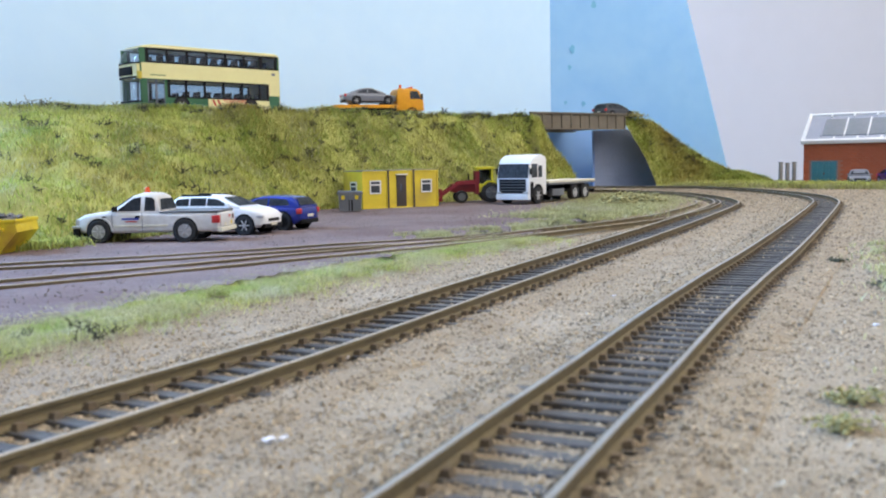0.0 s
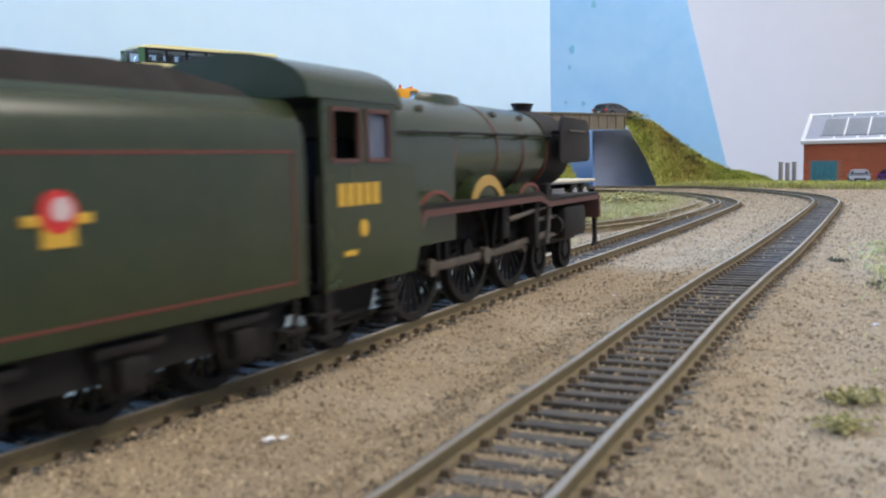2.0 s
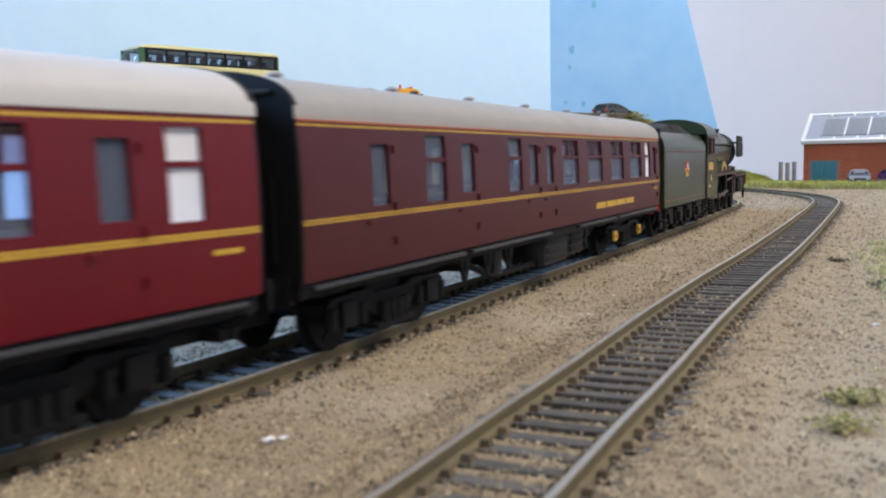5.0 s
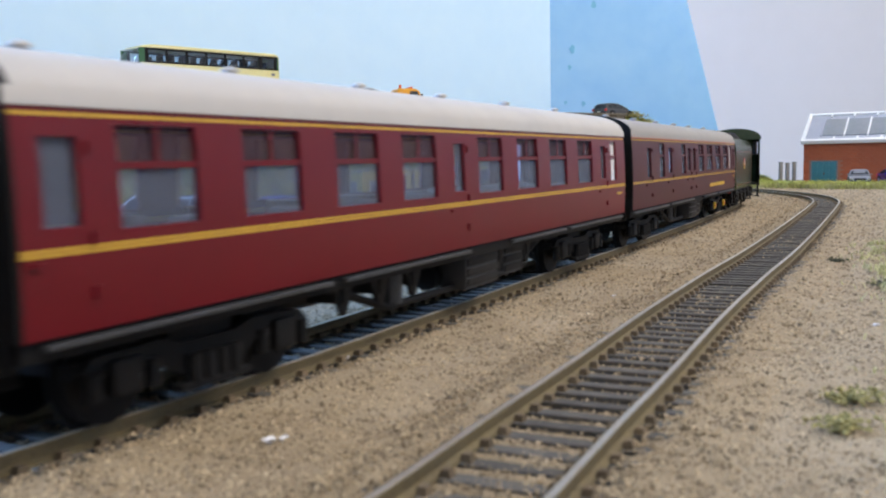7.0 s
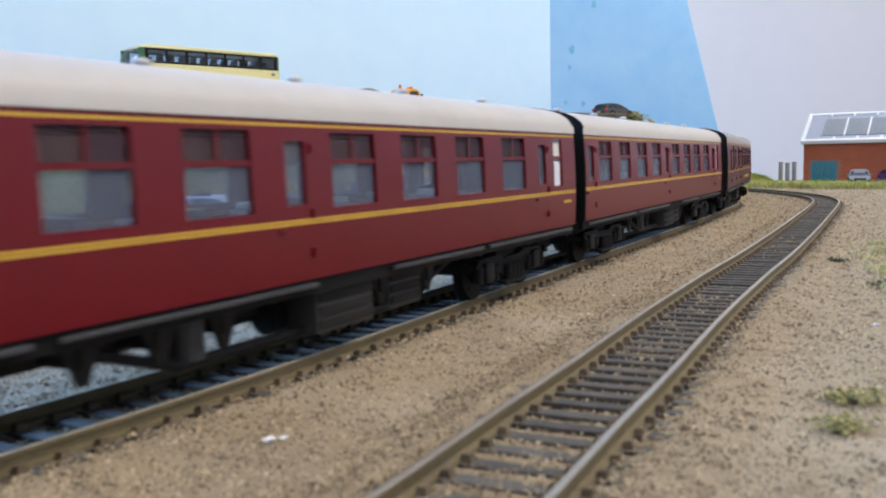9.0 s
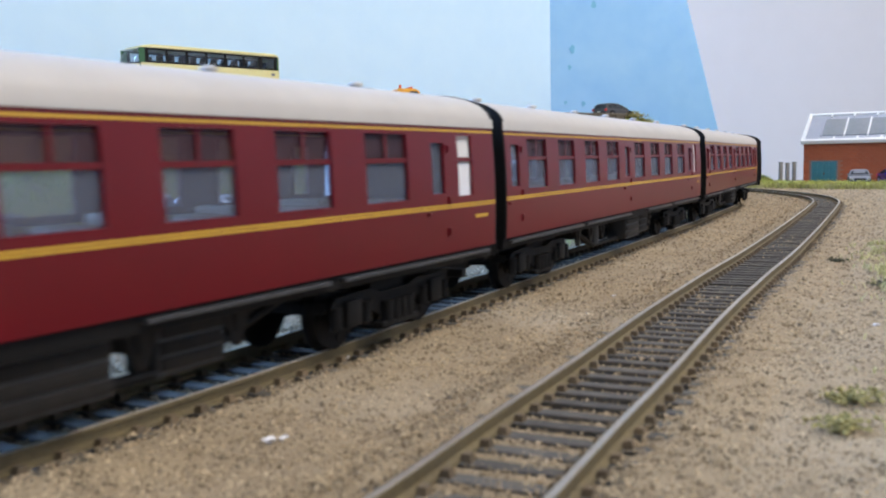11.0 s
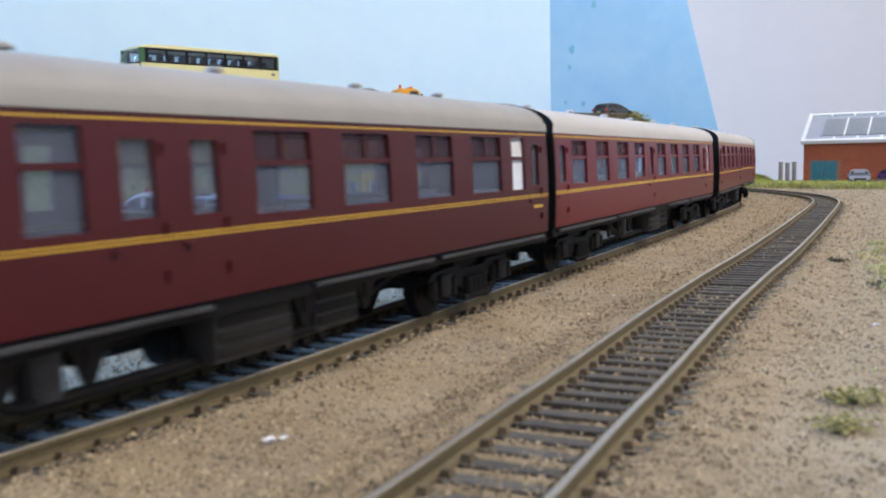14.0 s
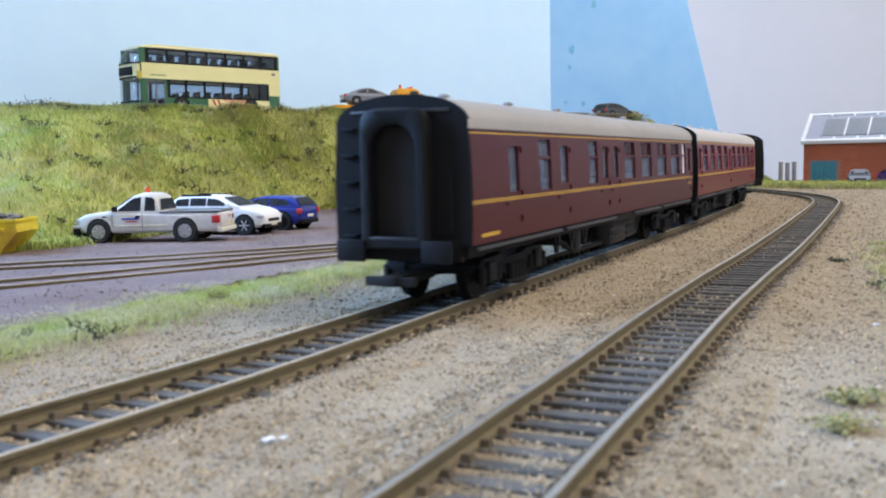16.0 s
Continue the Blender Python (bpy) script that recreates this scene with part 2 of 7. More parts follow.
LEFT = Path([(-1500, -2300), (-330, -330), (-190, -102), (-140, -16), (-95, 60), (-54, 132), (-36, 165), (-8, 222), (10, 260), (62, 366), (110, 465), (143, 535), (193, 645),
             (213.5, 696), (226, 750), (231, 799), (232, 844), (225, 908), (207, 962), (175, 1018), (132, 1062), (80, 1095), (20, 1114), (-60, 1120), (-900, 1120), (-2200, 1120)])
RIGHT = Path([(-1300, -2300), (-90, -85), (-40, 15), (-14, 64), (1, 94), (14, 122), (27, 149), (56, 211), (90, 280), (116, 331), (174, 450), (213, 532), (254, 619), (286, 691),
              (307, 756), (317, 815), (320, 873), (318.5, 943), (311, 1008), (297, 1063), (270, 1100), (232, 1132), (188, 1158), (140, 1178), (80, 1192), (0, 1200), (-900, 1200)])
SIDING = Path([(-420, 240), (-300, 285), (-160, 346), (-106, 366), (-46, 400), (0, 422), (61, 472), (121, 540), (170, 628), (202, 703), (215, 758)])
SPUR = Path([(-420, 130), (-260, 205), (-145, 286), (-110, 312), (-63, 352), (0, 404), (61, 472)])
HALF = 8.7

# ---- room ----
def slab(name, x0, x1, y0, y1, z0, z1, mat, label="", kind="structure"):
    return part(name, box(B(), x0, x1, y0, y1, z0, z1), mat, None, label, kind=kind, smooth=False)


slab("floor", -1900, 2000, -2600, 2300, -980, -950, M["floor"], "brown carpet floor of the room")
slab("ceiling", -1900, 2000, -2600, 2300, 1600, 1640, M["plaster"], "plain white painted ceiling")
slab("wall_north", -1900, 2000, 2250, 2300, -950, 1600, M["plaster"], "plain off-white painted room wall")
slab("wall_south", -1900, 2000, -2600, -2560, -950, 1600, M["plaster"], "plain off-white painted room wall")
slab("wall_east", 1960, 2000, -2560, 2250, -950, 1600, M["plaster"], "plain off-white painted room wall")
for name, y0, y1, z0, z1 in (("wall_west", -2560, -100, -950, 1600), ("wall_west_far", 1500, 2250, -950, 1600), ("wall_west_low", -100, 1500, -950, 180), ("wall_west_top", -100, 1500, 1330, 1600)):
    slab(name, -1900, -1860, y0, y1, z0, z1, M["plaster"], "plain off-white painted room wall")
# Both fixtures are out of view; the second is added with the fill.
for (x, y), lamp_name in (((1000, 350), "a"), ((450, -650), "b")):
    lamp = thing("ceiling_light", P(x, y, 1600), "flat square white ceiling light out of view, switched on", "ceiling light", "ceiling lights")
    part("frame", box(B(), -560, 560, -460, 460, -30, 0, 6), M["white"], lamp)
    part("diffuser", box(B(), -540, 540, -440, 440, -34, -29), glow_material("diffuser_glow", (1.0, 0.92, 0.8), 2.0), lamp)

# baseboard under everything
slab("baseboard", -1400, 1500, -1900, 1480, -60, -8, M["board"], "plain timber baseboard of the layout")


# ---- backdrop ----
def panel(name, a, b, outline, mat, thick=6.0, label=""):
    """An upright board from a to b on the plan; outline in (distance along, height)."""
    a, b = Vector((*a, 0)), Vector((*b, 0))
    d = (b - a).normalized()
    nrm = Vector((-d.y, d.x, 0))
    bm = B()
    f, k = [bm.verts.new(a + d * u + Vector((0, 0, z))) for u, z in outline], [bm.verts.new(a + d * u + nrm * thick + Vector((0, 0, z))) for u, z in outline]
    bm.faces.new(f)
    bm.faces.new(k)
    for i in range(len(outline)):
        j = (i + 1) % len(outline)
        bm.faces.new((f[i], f[j], k[j], k[i]))
    return part(name, bm, mat, None, label, kind="structure", smooth=False)


CORNER = (154, 1300)
FARLEFT = (-512, 697)
panel("backdrop_left", FARLEFT, CORNER, [(0, -8), (560, -8), (560, 68), (800, 68), (800, -8), (898, -8), (898, 420), (0, 420)], M["sky_pale"], label="pale blue painted backdrop board behind the road")
panel("backdrop_right", CORNER, (654, 1310), [(0, -8), (254, -8), (250, 5), (187, 255), (146, 420), (0, 420)], M["sky_blue"], label="brighter sky blue backdrop board with a slanting end")
# ---- ground ----
def sheet(name, x0, x1, y0, y1, step, height, mat, label, inside=None):
    xs, ys = np.arange(x0, x1 + 0.1, step), np.arange(y0, y1 + 0.1, step)
    vs, fs = [], []
    for y in ys:
        for x in xs:
            vs.append((x, y, height(x, y)))
    w = len(xs)
    for j in range(len(ys) - 1):
        for i in range(w - 1):
            if inside is None or inside(xs[i] + step / 2, ys[j] + step / 2):
                fs.append((j * w + i, j * w + i + 1, (j + 1) * w + i + 1, (j + 1) * w + i))
    me = numpy_mesh(name, vs, fs)
    me.shade_smooth()
    return link(name, me, mat, None, label, kind="structure")


def bumps(x, y, size, seed=0.0):
    return noise.noise((x / size, y / size, seed))


def polygon_side(poly):
    q = np.array(poly, float)

    def inside(x, y):
        hit = np.zeros(np.shape(x), bool)
        for (xa, ya), (xb, yb) in zip(q, np.roll(q, -1, axis=0)):
            if ya != yb:
                hit = hit ^ (((ya > y) != (yb > y)) & (x < (xb - xa) * (y - ya) / (yb - ya) + xa))
        return hit
    return inside


def ground_z(x, y):
    return -3.4 + 0.8 * bumps(x, y, 70)


sheet("ground", -1100, 1350, -700, 1380, 14, lambda x, y: ground_z(x, y), M["ballast"], "sandy grey-brown ballast ground of the layout")
YARD = [(-190, 90), (-104, 200), (-60, 298), (-4, 384), (42, 452), (92, 560), (135, 680), (150, 800), (120, 960), (-100, 1000), (-600, 900), (-800, 300), (-600, 60)]
in_yard = polygon_side(YARD)
sheet("yard_pavement", -800, 160, 60, 1000, 5, lambda x, y: -1.2 + 0.35 * bumps(x, y, 40, 5) + 0.12 * bumps(x, y, 9, 7), M["yard"], "dusty purple-brown dirt yard with inlaid rails", in_yard)


# ---- track ----
def sweep(path, s0, s1, off, profile, step=7.0):
    rings = []
    for s in np.linspace(s0, s1, max(2, int((s1 - s0) / step))):
        c, d = path.at(s), path.along(s)
        nx, ny = d[1], -d[0]
        rings.append([(c[0] + nx * (off + u), c[1] + ny * (off + u), z) for u, z in profile])
    return loft(B(), rings)


RAIL = [(-1.3, -2.6), (-1.2, -2.2), (-0.35, -1.9), (-0.35, -0.9), (-0.62, -0.75), (-0.62, -0.08), (0.62, -0.08), (0.62, -0.75), (0.35, -0.9), (0.35, -1.9), (1.2, -2.2), (1.3, -2.6)]
HEAD = [(-0.5, -0.09), (-0.42, 0.0), (0.42, 0.0), (0.5, -0.09)]


def build_track(name, path, s0, s1, label, head, sleepers=True, pitch=6.3):
    track = thing(name, None, label, "railway track", "railway tracks", "structure")
    for off in (-HALF, HALF):
        rail = part("rail", sweep(path, s0, s1, off, RAIL), M["rail_side"], track, "rusty brown model rail")
        part("rail_head", sweep(path, s0, s1, off, HEAD), head, rail, "worn metal top of the rail")
    if not sleepers:
        return track
    me = mesh_of("sleeper", box(B(), -1.45, 1.45, -15.2, 15.2, -4.2, -2.5, 0.25), False)
    bm = B()
    rnd = random.Random(4)
    for i, s in enumerate(np.arange(s0, s1, pitch)):
        c, d = path.at(s), path.along(s)
        a = math.degrees(math.atan2(d[1], d[0]))
        link("sleeper", me, M["sleeper"], track, m=P(c[0], c[1], rnd.uniform(-0.15, 0.1), a + rnd.uniform(-1.2, 1.2)))
        for off in (-HALF, HALF):
            for u in (-1.9, 1.9):
                q = path.beside(s, off + u)
                r = bmesh.ops.create_cube(bm, size=1.0)["verts"]
                for v in r:
                    taper = 0.65 if v.co.z > 0 else 1.0
                    x, y = v.co.x * 1.9 * taper, v.co.y * 1.7 * taper
                    v.co = Vector((q[0] + d[0] * x - d[1] * y, q[1] + d[1] * x + d[0] * y, -2.05 + v.co.z * 1.1))
    part("rail_chair", bm, M["chair"], track, "small brown rail chairs", kind="stuff", smooth=False)
    return track


L0, L1 = LEFT.near(-95, 60) - 60, LEFT.near(20, 1114)
R0, R1 = RIGHT.near(-14, 64) - 30, RIGHT.near(140, 1212)
build_track("main_track", LEFT, L0, L1, "curving model railway track with dark sleepers and rusty rails", M["rail_dull"])
build_track("outer_track", RIGHT, R0, R1, "curving outer model railway track with shiny worn rails", M["rail_top"])
for nm, path, s1 in (("siding_track", SIDING, SIDING.s[-1] - 15), ("spur_track", SPUR, SPUR.s[-1])):
    t = thing(nm, P(0, 0, -0.25), "rusty siding rails sunk into the dirt yard", "railway track", "railway tracks", "structure")
    for off in (-HALF, HALF):
        rail = part("rail", sweep(path, 0, s1, off, RAIL), M["rail_side"], t, "rusty brown sunken rail")
        part("rail_head", sweep(path, 0, s1, off, HEAD), M["rail_dull"], rail, "worn metal top of the rail")


# ---- ballast grains, blades of grass ----
def grains(name, spots, sizes, mat, parent=None, label="", z=-3.0):
    """Small angular stones, four to six corners each, as one piece of stuff."""
    rng = np.random.default_rng(5)
    n = len(spots)
    base = np.array([(1, 0, 0), (-1, 0, 0), (0, 1, 0), (0, -1, 0), (0, 0, 1), (0, 0, -1)], float)
    tri = np.array([(0, 2, 4), (2, 1, 4), (1, 3, 4), (3, 0, 4), (2, 0, 5), (1, 2, 5), (3, 1, 5), (0, 3, 5)])
    jit = base[None] * rng.uniform(0.6, 1.25, (n, 6, 1)) + rng.uniform(-0.25, 0.25, (n, 6, 3))
    ang = rng.uniform(0, 6.28, n)
    c, s = np.cos(ang), np.sin(ang)
    x, y = jit[..., 0] * c[:, None] - jit[..., 1] * s[:, None], jit[..., 0] * s[:, None] + jit[..., 1] * c[:, None]
    v = np.stack([x, y, jit[..., 2] * 0.75], -1) * sizes[:, None, None]
    v += spots[:, None, :]
    f = (tri[None] + 6 * np.arange(n)[:, None, None]).reshape(-1, 3)
    return link(name, numpy_mesh(name, v.reshape(-1, 3), f.tolist()), mat, parent, label, kind="stuff")


def blades(name, roots, length, lean, width, mat, label, seed=2, parent=None):
    rng = np.random.default_rng(seed)
    n = len(roots)
    ang = rng.uniform(0, 6.28, n)
    ln = length * rng.uniform(0.5, 1.3, n)
    w = width * rng.uniform(0.6, 1.3, n)
    dr = np.stack([np.cos(ang), np.sin(ang), np.zeros(n)], -1)
    sd = np.stack([-np.sin(ang), np.cos(ang), np.zeros(n)], -1)
    up = np.array([0, 0, 1.0])
    le = lean * rng.uniform(0.2, 1.4, n)
    mid = roots + up * (ln * 0.6)[:, None] + dr * (le * ln * 0.3)[:, None]
    tip = roots + up * (ln * np.clip(1 - 0.25 * le, 0.3, 1))[:, None] + dr * (le * ln)[:, None]
    v = np.stack([roots - sd * w[:, None] / 2, roots + sd * w[:, None] / 2, mid + sd * w[:, None] * 0.4, mid - sd * w[:, None] * 0.4, tip], 1)
    k = 5 * np.arange(n)[:, None]
    f = np.concatenate([k + [0, 1, 2], k + [0, 2, 3], k + [3, 2, 4]])
    return link(name, numpy_mesh(name, v.reshape(-1, 3), f.tolist()), mat, parent, label, kind="stuff")


# ---- embankment ----
TOE = [(-560, 250), (-330, 360), (-187, 425), (-160, 500), (-128, 610), (-103, 740), (-46, 786), (6, 824), (54, 868), (98, 925), (116, 980)]
TOP = [(-620, 470), (-420, 585), (-302, 668), (-262, 694), (-215, 722), (-150, 762), (-78, 822), (-18, 888), (32, 945), (74, 990), (98, 1012)]
ROADZ = 80.0


def bank_point(u, v, seed=0):
    """u along the bank from 0 to 1, v from the toe at 0 to the top at 1."""
    k = u * (len(TOE) - 1)
    i = min(int(k), len(TOE) - 2)
    f = k - i
    a = np.array(TOE[i]) * (1 - f) + np.array(TOE[i + 1]) * f
    b = np.array(TOP[i]) * (1 - f) + np.array(TOP[i + 1]) * f
    q = a * (1 - v) + b * v
    z = -1.5 + (ROADZ + 1) * (v ** 0.85)
    w = math.sin(min(1, max(0, v)) * math.pi)
    z += w * (11 * bumps(q[0], q[1], 55, 1 + seed) + 8 * bumps(q[0], q[1], 16, 2)) + 3.5 * bumps(q[0], q[1], 22, 9) * (v > 0.9)
    return q[0], q[1], z


def bank_sheet(name, fn, nu, nv, mat, label):
    vs = [fn(i / nu, j / nv) for i in range(nu + 1) for j in range(nv + 1)]
    fs = [(i * (nv + 1) + j, (i + 1) * (nv + 1) + j, (i + 1) * (nv + 1) + j + 1, i * (nv + 1) + j + 1) for i in range(nu) for j in range(nv)]
    me = numpy_mesh(name, vs, fs)
    me.shade_smooth()
    return link(name, me, mat, None, label, kind="structure")


bank_sheet("embankment", bank_point, 160, 24, M["earth"], "steep earth embankment under the road")


def wing_point(u, v):
    """The bank beyond the bridge, running down to the ground."""
    a = np.array((274, 1185)) * (1 - u) + np.array((400, 1220)) * u
    b = np.array((233, 1220)) * (1 - u) + np.array((418, 1285)) * u
    q = a * (1 - v) + b * v
    top = float(np.interp(u, (0, 0.25, 0.45, 0.62, 0.85, 1), (90, 78, 54, 31, 12, 5)))
    z = -3 + (top + 3) * (v ** 0.8) + 7 * bumps(q[0], q[1], 22, 4) * math.sin(0.3 + v * 2.4)
    return q[0] + 40 * (1 - v) * u, q[1], z


def left_end(u, v):
    """The end of the bank where it falls to the tracks under the bridge."""
    i = bank_point(1, v)
    j = (i[0] + 25 * (1 - v) * 1.0 + 14, i[1] + 60, i[2])
    return tuple(np.array(i) * (1 - u) + np.array(j) * u)


bank_sheet("embankment_end", left_end, 12, 20, M["earth"], "rounded end of the embankment by the bridge")
bank_sheet("embankment_wing", wing_point, 60, 20, M["earth"], "embankment slope beyond the bridge")
# road on the bank and bridge
bm = B()
edge = [(x, y) for x, y in TOP] + [(106, 1104), (232, 1197)]
back = [(x - 118, y + 132) for x, y in TOP] + [(60, 1206), (165, 1290)]
for (a, b), (c, d) in zip(zip(edge[:-1], edge[1:]), zip(back[:-1], back[1:])):
    f = [bm.verts.new((*q, ROADZ - 0.6)) for q in (a, b, d, c)]
    g = [bm.verts.new((*q, ROADZ - 5)) for q in (a, b, d, c)]
    bm.faces.new(f)
    bm.faces.new(g[::-1])
    bm.faces.new((f[0], f[1], g[1], g[0]))
part("road", bm, M["road"], None, "grey tarmac road along the embankment top", kind="structure", smooth=False)


def scatter_bank(fn, n, seed, vmin=0.0, vmax=1.06, keep=None):
    rng = random.Random(seed)
    out = []
    while len(out) < n:
        u, v = rng.random(), rng.uniform(vmin, vmax)
        q = fn(u, min(v, 1.0))
        if keep is None or keep(q, u, v):
            out.append(q)
    return np.array(out)


SPREAD = [math.dist(a, b) / 254 for a, b in zip(TOE[:-1], TOE[1:])]
even = random.Random(6)


def front(q, u, v):
    """Keeps the tufts equally dense along the bank."""
    return u > 0.1 and even.random() < SPREAD[min(9, int(u * 10))]


blades("bank_grass", scatter_bank(bank_point, 62000, 1, keep=front), 4.2, 1.5, 0.42, M["grass"], "yellow-green static grass on the embankment")
blades("bank_grass_pale", scatter_bank(bank_point, 17000, 2, keep=lambda q, u, v: front(q, u, v) and bumps(q[0], q[1], 32, 6) > 0.05), 4.4, 1.5, 0.4, M["grass_pale"], "paler straw-green patches of static grass")
blades("bank_grass_bright", scatter_bank(bank_point, 9000, 3, keep=lambda q, u, v: front(q, u, v) and bumps(q[0], q[1], 40, 8) > 0.2), 4.4, 1.5, 0.4, M["grass_bright"], "bright green patches of static grass")
blades("end_grass", scatter_bank(left_end, 3500, 4), 6.0, 1.1, 0.75, M["grass"], "yellow-green static grass on the bank end")
blades("wing_grass", scatter_bank(wing_point, 16000, 5), 6.5, 1.2, 0.7, M["grass"], "yellow-green static grass beyond the bridge")
# ---- coaches ----
ZB, ZG, ZR = 15.4, 42.3, 50.6
COACH = 255.0


def half_width(z):
    """The side's tumblehome."""
    return 18.3 - 0.0021 * max(0.0, 25 - z) ** 2 * 1.2 - 0.0032 * max(0.0, z - 27) ** 2


def side_wall(bm, x0, x1, holes, sign, inset=0.9):
    zs = sorted({ZB, 18.0, 21.0, 24.0, 26.0, 31.0, 35.0, 39.0, ZG, *[h[2] for h in holes], *[h[3] for h in holes]})
    xs = sorted({x0, x1, *[h[0] for h in holes], *[h[1] for h in holes]})
    grid = {}

    def at(x, z, inn=0.0):
        key = (round(x, 3), round(z, 3), inn)
        if key not in grid:
            grid[key] = bm.verts.new((x, sign * (half_width(z) - inn), z))
        return grid[key]
    for a, b in zip(xs[:-1], xs[1:]):
        for c, d in zip(zs[:-1], zs[1:]):
            mx, mz = (a + b) / 2, (c + d) / 2
            if not any(h[0] < mx < h[1] and h[2] < mz < h[3] for h in holes):
                bm.faces.new((at(a, c), at(b, c), at(b, d), at(a, d)))
    for a, b, c, d in holes:
        hx, hz = [x for x in xs if a <= x <= b], [z for z in zs if c <= z <= d]
        for p, q in zip(hx[:-1], hx[1:]):
            for z in (c, d):
                bm.faces.new((at(p, z), at(q, z), at(q, z, inset), at(p, z, inset)))
        for p, q in zip(hz[:-1], hz[1:]):
            for x in (a, b):
                bm.faces.new((at(x, p), at(x, q), at(x, q, inset), at(x, p, inset)))


def roof_rings(x0, x1, r0=0.0, n=18, top=ZR, low=ZG, grow=0.0):
    rings = []
    for x in (x0, x1):
        ring = []
        for i in range(n + 1):
            a = math.pi * i / n
            hw = half_width(ZG) + 0.25 + grow
            ring.append((x, hw * math.cos(a), low + (top - low) * math.sin(a) ** 0.78))
        rings.append(ring)
    return rings


def bogie_side(bm, sign):
    y0, y1 = sorted((sign * 11.6, sign * 13.2))
    prism(bm, [(-24, 8.6), (-22, 10.4), (-9, 10.8), (-6, 9.4), (6, 9.4), (9, 10.8), (22, 10.4), (24, 8.6), (20.5, 7.4), (10, 7.2), (6, 4.6), (-6, 4.6), (-10, 7.2), (-20.5, 7.4)], y0, y1, 0.2)
    for x in (-17, 17):
        box(bm, x - 2.6, x + 2.6, min(sign * 11, sign * 14.3), max(sign * 11, sign * 14.3), 4.6, 9.6, 0.4)
        for u in (-5.2, 5.2):
            cyl(bm, (x + u, sign * 13.2, 4.6), (x + u, sign * 13.2, 8.6), 1.2, 8)
    for x in (-4.2, -1.4, 1.4, 4.2):
        cyl(bm, (x, sign * 13.8, 3.6), (x, sign * 13.8, 7.8), 1.3, 8)
    box(bm, -7.5, 7.5, min(sign * 12, sign * 14.6), max(sign * 12, sign * 14.6), 2.6, 3.7, 0.2)


def wheelset_mesh(r, gauge_half=8.2, spokes=0):
    bm = B()
    cyl(bm, (0, -11, 0), (0, 11, 0), 1.1, 10)
    for s in (-1, 1):
        y = s * gauge_half
        cyl(bm, (0, y - 1.1 * s, 0), (0, y + 1.4 * s, 0), r, 28)
        cyl(bm, (0, y - 1.1 * s, 0), (0, y - 0.4 * s, 0), r + 0.7, 28)
        cyl(bm, (0, y + 1.3 * s, 0), (0, y + 1.7 * s, 0), r * 0.45, 16)
        for k in range(4):
            a = math.pi / 4 + k * math.pi / 2
            box(bm, r * 0.7 * math.cos(a) - 0.6, r * 0.7 * math.cos(a) + 0.6, min(y + 1.3 * s, y + 1.6 * s), max(y + 1.3 * s, y + 1.6 * s), r * 0.7 * math.sin(a) - 0.6, r * 0.7 * math.sin(a) + 0.6)
    return mesh_of("wheelset", bm)


WHEELSET = wheelset_mesh(7.0)
WHEELS, BOGIES = [], []


def bogie(parent, x, caps=False):
    bg = new("bogie")
    bg.parent = parent
    bg.matrix_basis = P(x, 0, 0)
    for s in (-1, 1):
        bm = B()
        bogie_side(bm, s)
        part("side_frame", bm, M["black"], bg)
    bm = B()
    box(bm, -7, 7, -11.5, 11.5, 8, 11.5, 0.4)
    for u in (-23, 23):
        box(bm, u - 1, u + 1, -12, 12, 7.6, 9.6, 0.2)
    part("bolster", bm, M["black"], bg)
    for u in (-17, 17):
        w = link("wheelset", WHEELSET, M["black"], bg, m=P(u, 0, 7.0))
        WHEELS.append((w, u, 7.0, 7.0))
        if caps:
            for s in (-1, 1):
                part("axle_box_cover", box(B(), u - 2.0, u + 2.0, min(s * 14.2, s * 15.3), max(s * 14.2, s * 15.3), 5.2, 8.8, 0.5), M["axle_yellow"], bg, "bright yellow axle box cover")
                part("axle_box_band", box(B(), u - 1.8, u + 1.8, min(s * 15.2, s * 15.5), max(s * 15.2, s * 15.5), 6.5, 7.4), M["orange_line"], bg, "red band on the axle box")
    BOGIES.append((bg, parent, x))
    return bg


OPEN = [(x - 7.4, x + 7.4, 27.4, 40.4, "big") for x in (-104.7, -79.7, -54.2, -30, 6.7, 31.6, 56, 81.4)]
OPEN += [(-124, -118.4, 28.2, 38.8, "door"), (-14, -8.6, 28.2, 38.8, "door"), (98.3, 103.6, 28.2, 38.8, "door"), (109.8, 116.6, 27.4, 40.4, "white")]
BRAKE = [(-104.7, -98.1, 27.0, 38.4, "door"), (-82.5, -73.2, 26.6, 40.4, "tall"), (-64.9, -58.2, 28.0, 38.8, "door"), (-37.2, -28, 27.0, 40.4, "tall"), (-22.1, -16.2, 28.2, 38.8, "door"), (-9, -3.6, 28.2, 38.8, "door"),
         (5.1, 19.8, 27.4, 40.4, "big"), (29.5, 45.5, 27.4, 40.4, "big"), (56, 72, 27.4, 40.4, "big"), (81.5, 97.5, 27.4, 40.4, "big"), (104, 112, 27.4, 40.4, "white"), (117, 121.4, 28.2, 38.8, "door")]


def portal(x, hw, zb, zs, zt, power, n=18):
    """A doorway outline: straight sides from zb to zs, then an arch up to zt."""
    return [(x, hw, zb)] + [(x, hw * np.sign(math.cos(a)) * abs(math.cos(a)) ** power, zs + (zt - zs) * math.sin(a) ** power) for a in np.linspace(0.0, math.pi, n)] + [(x, -hw, zb)]


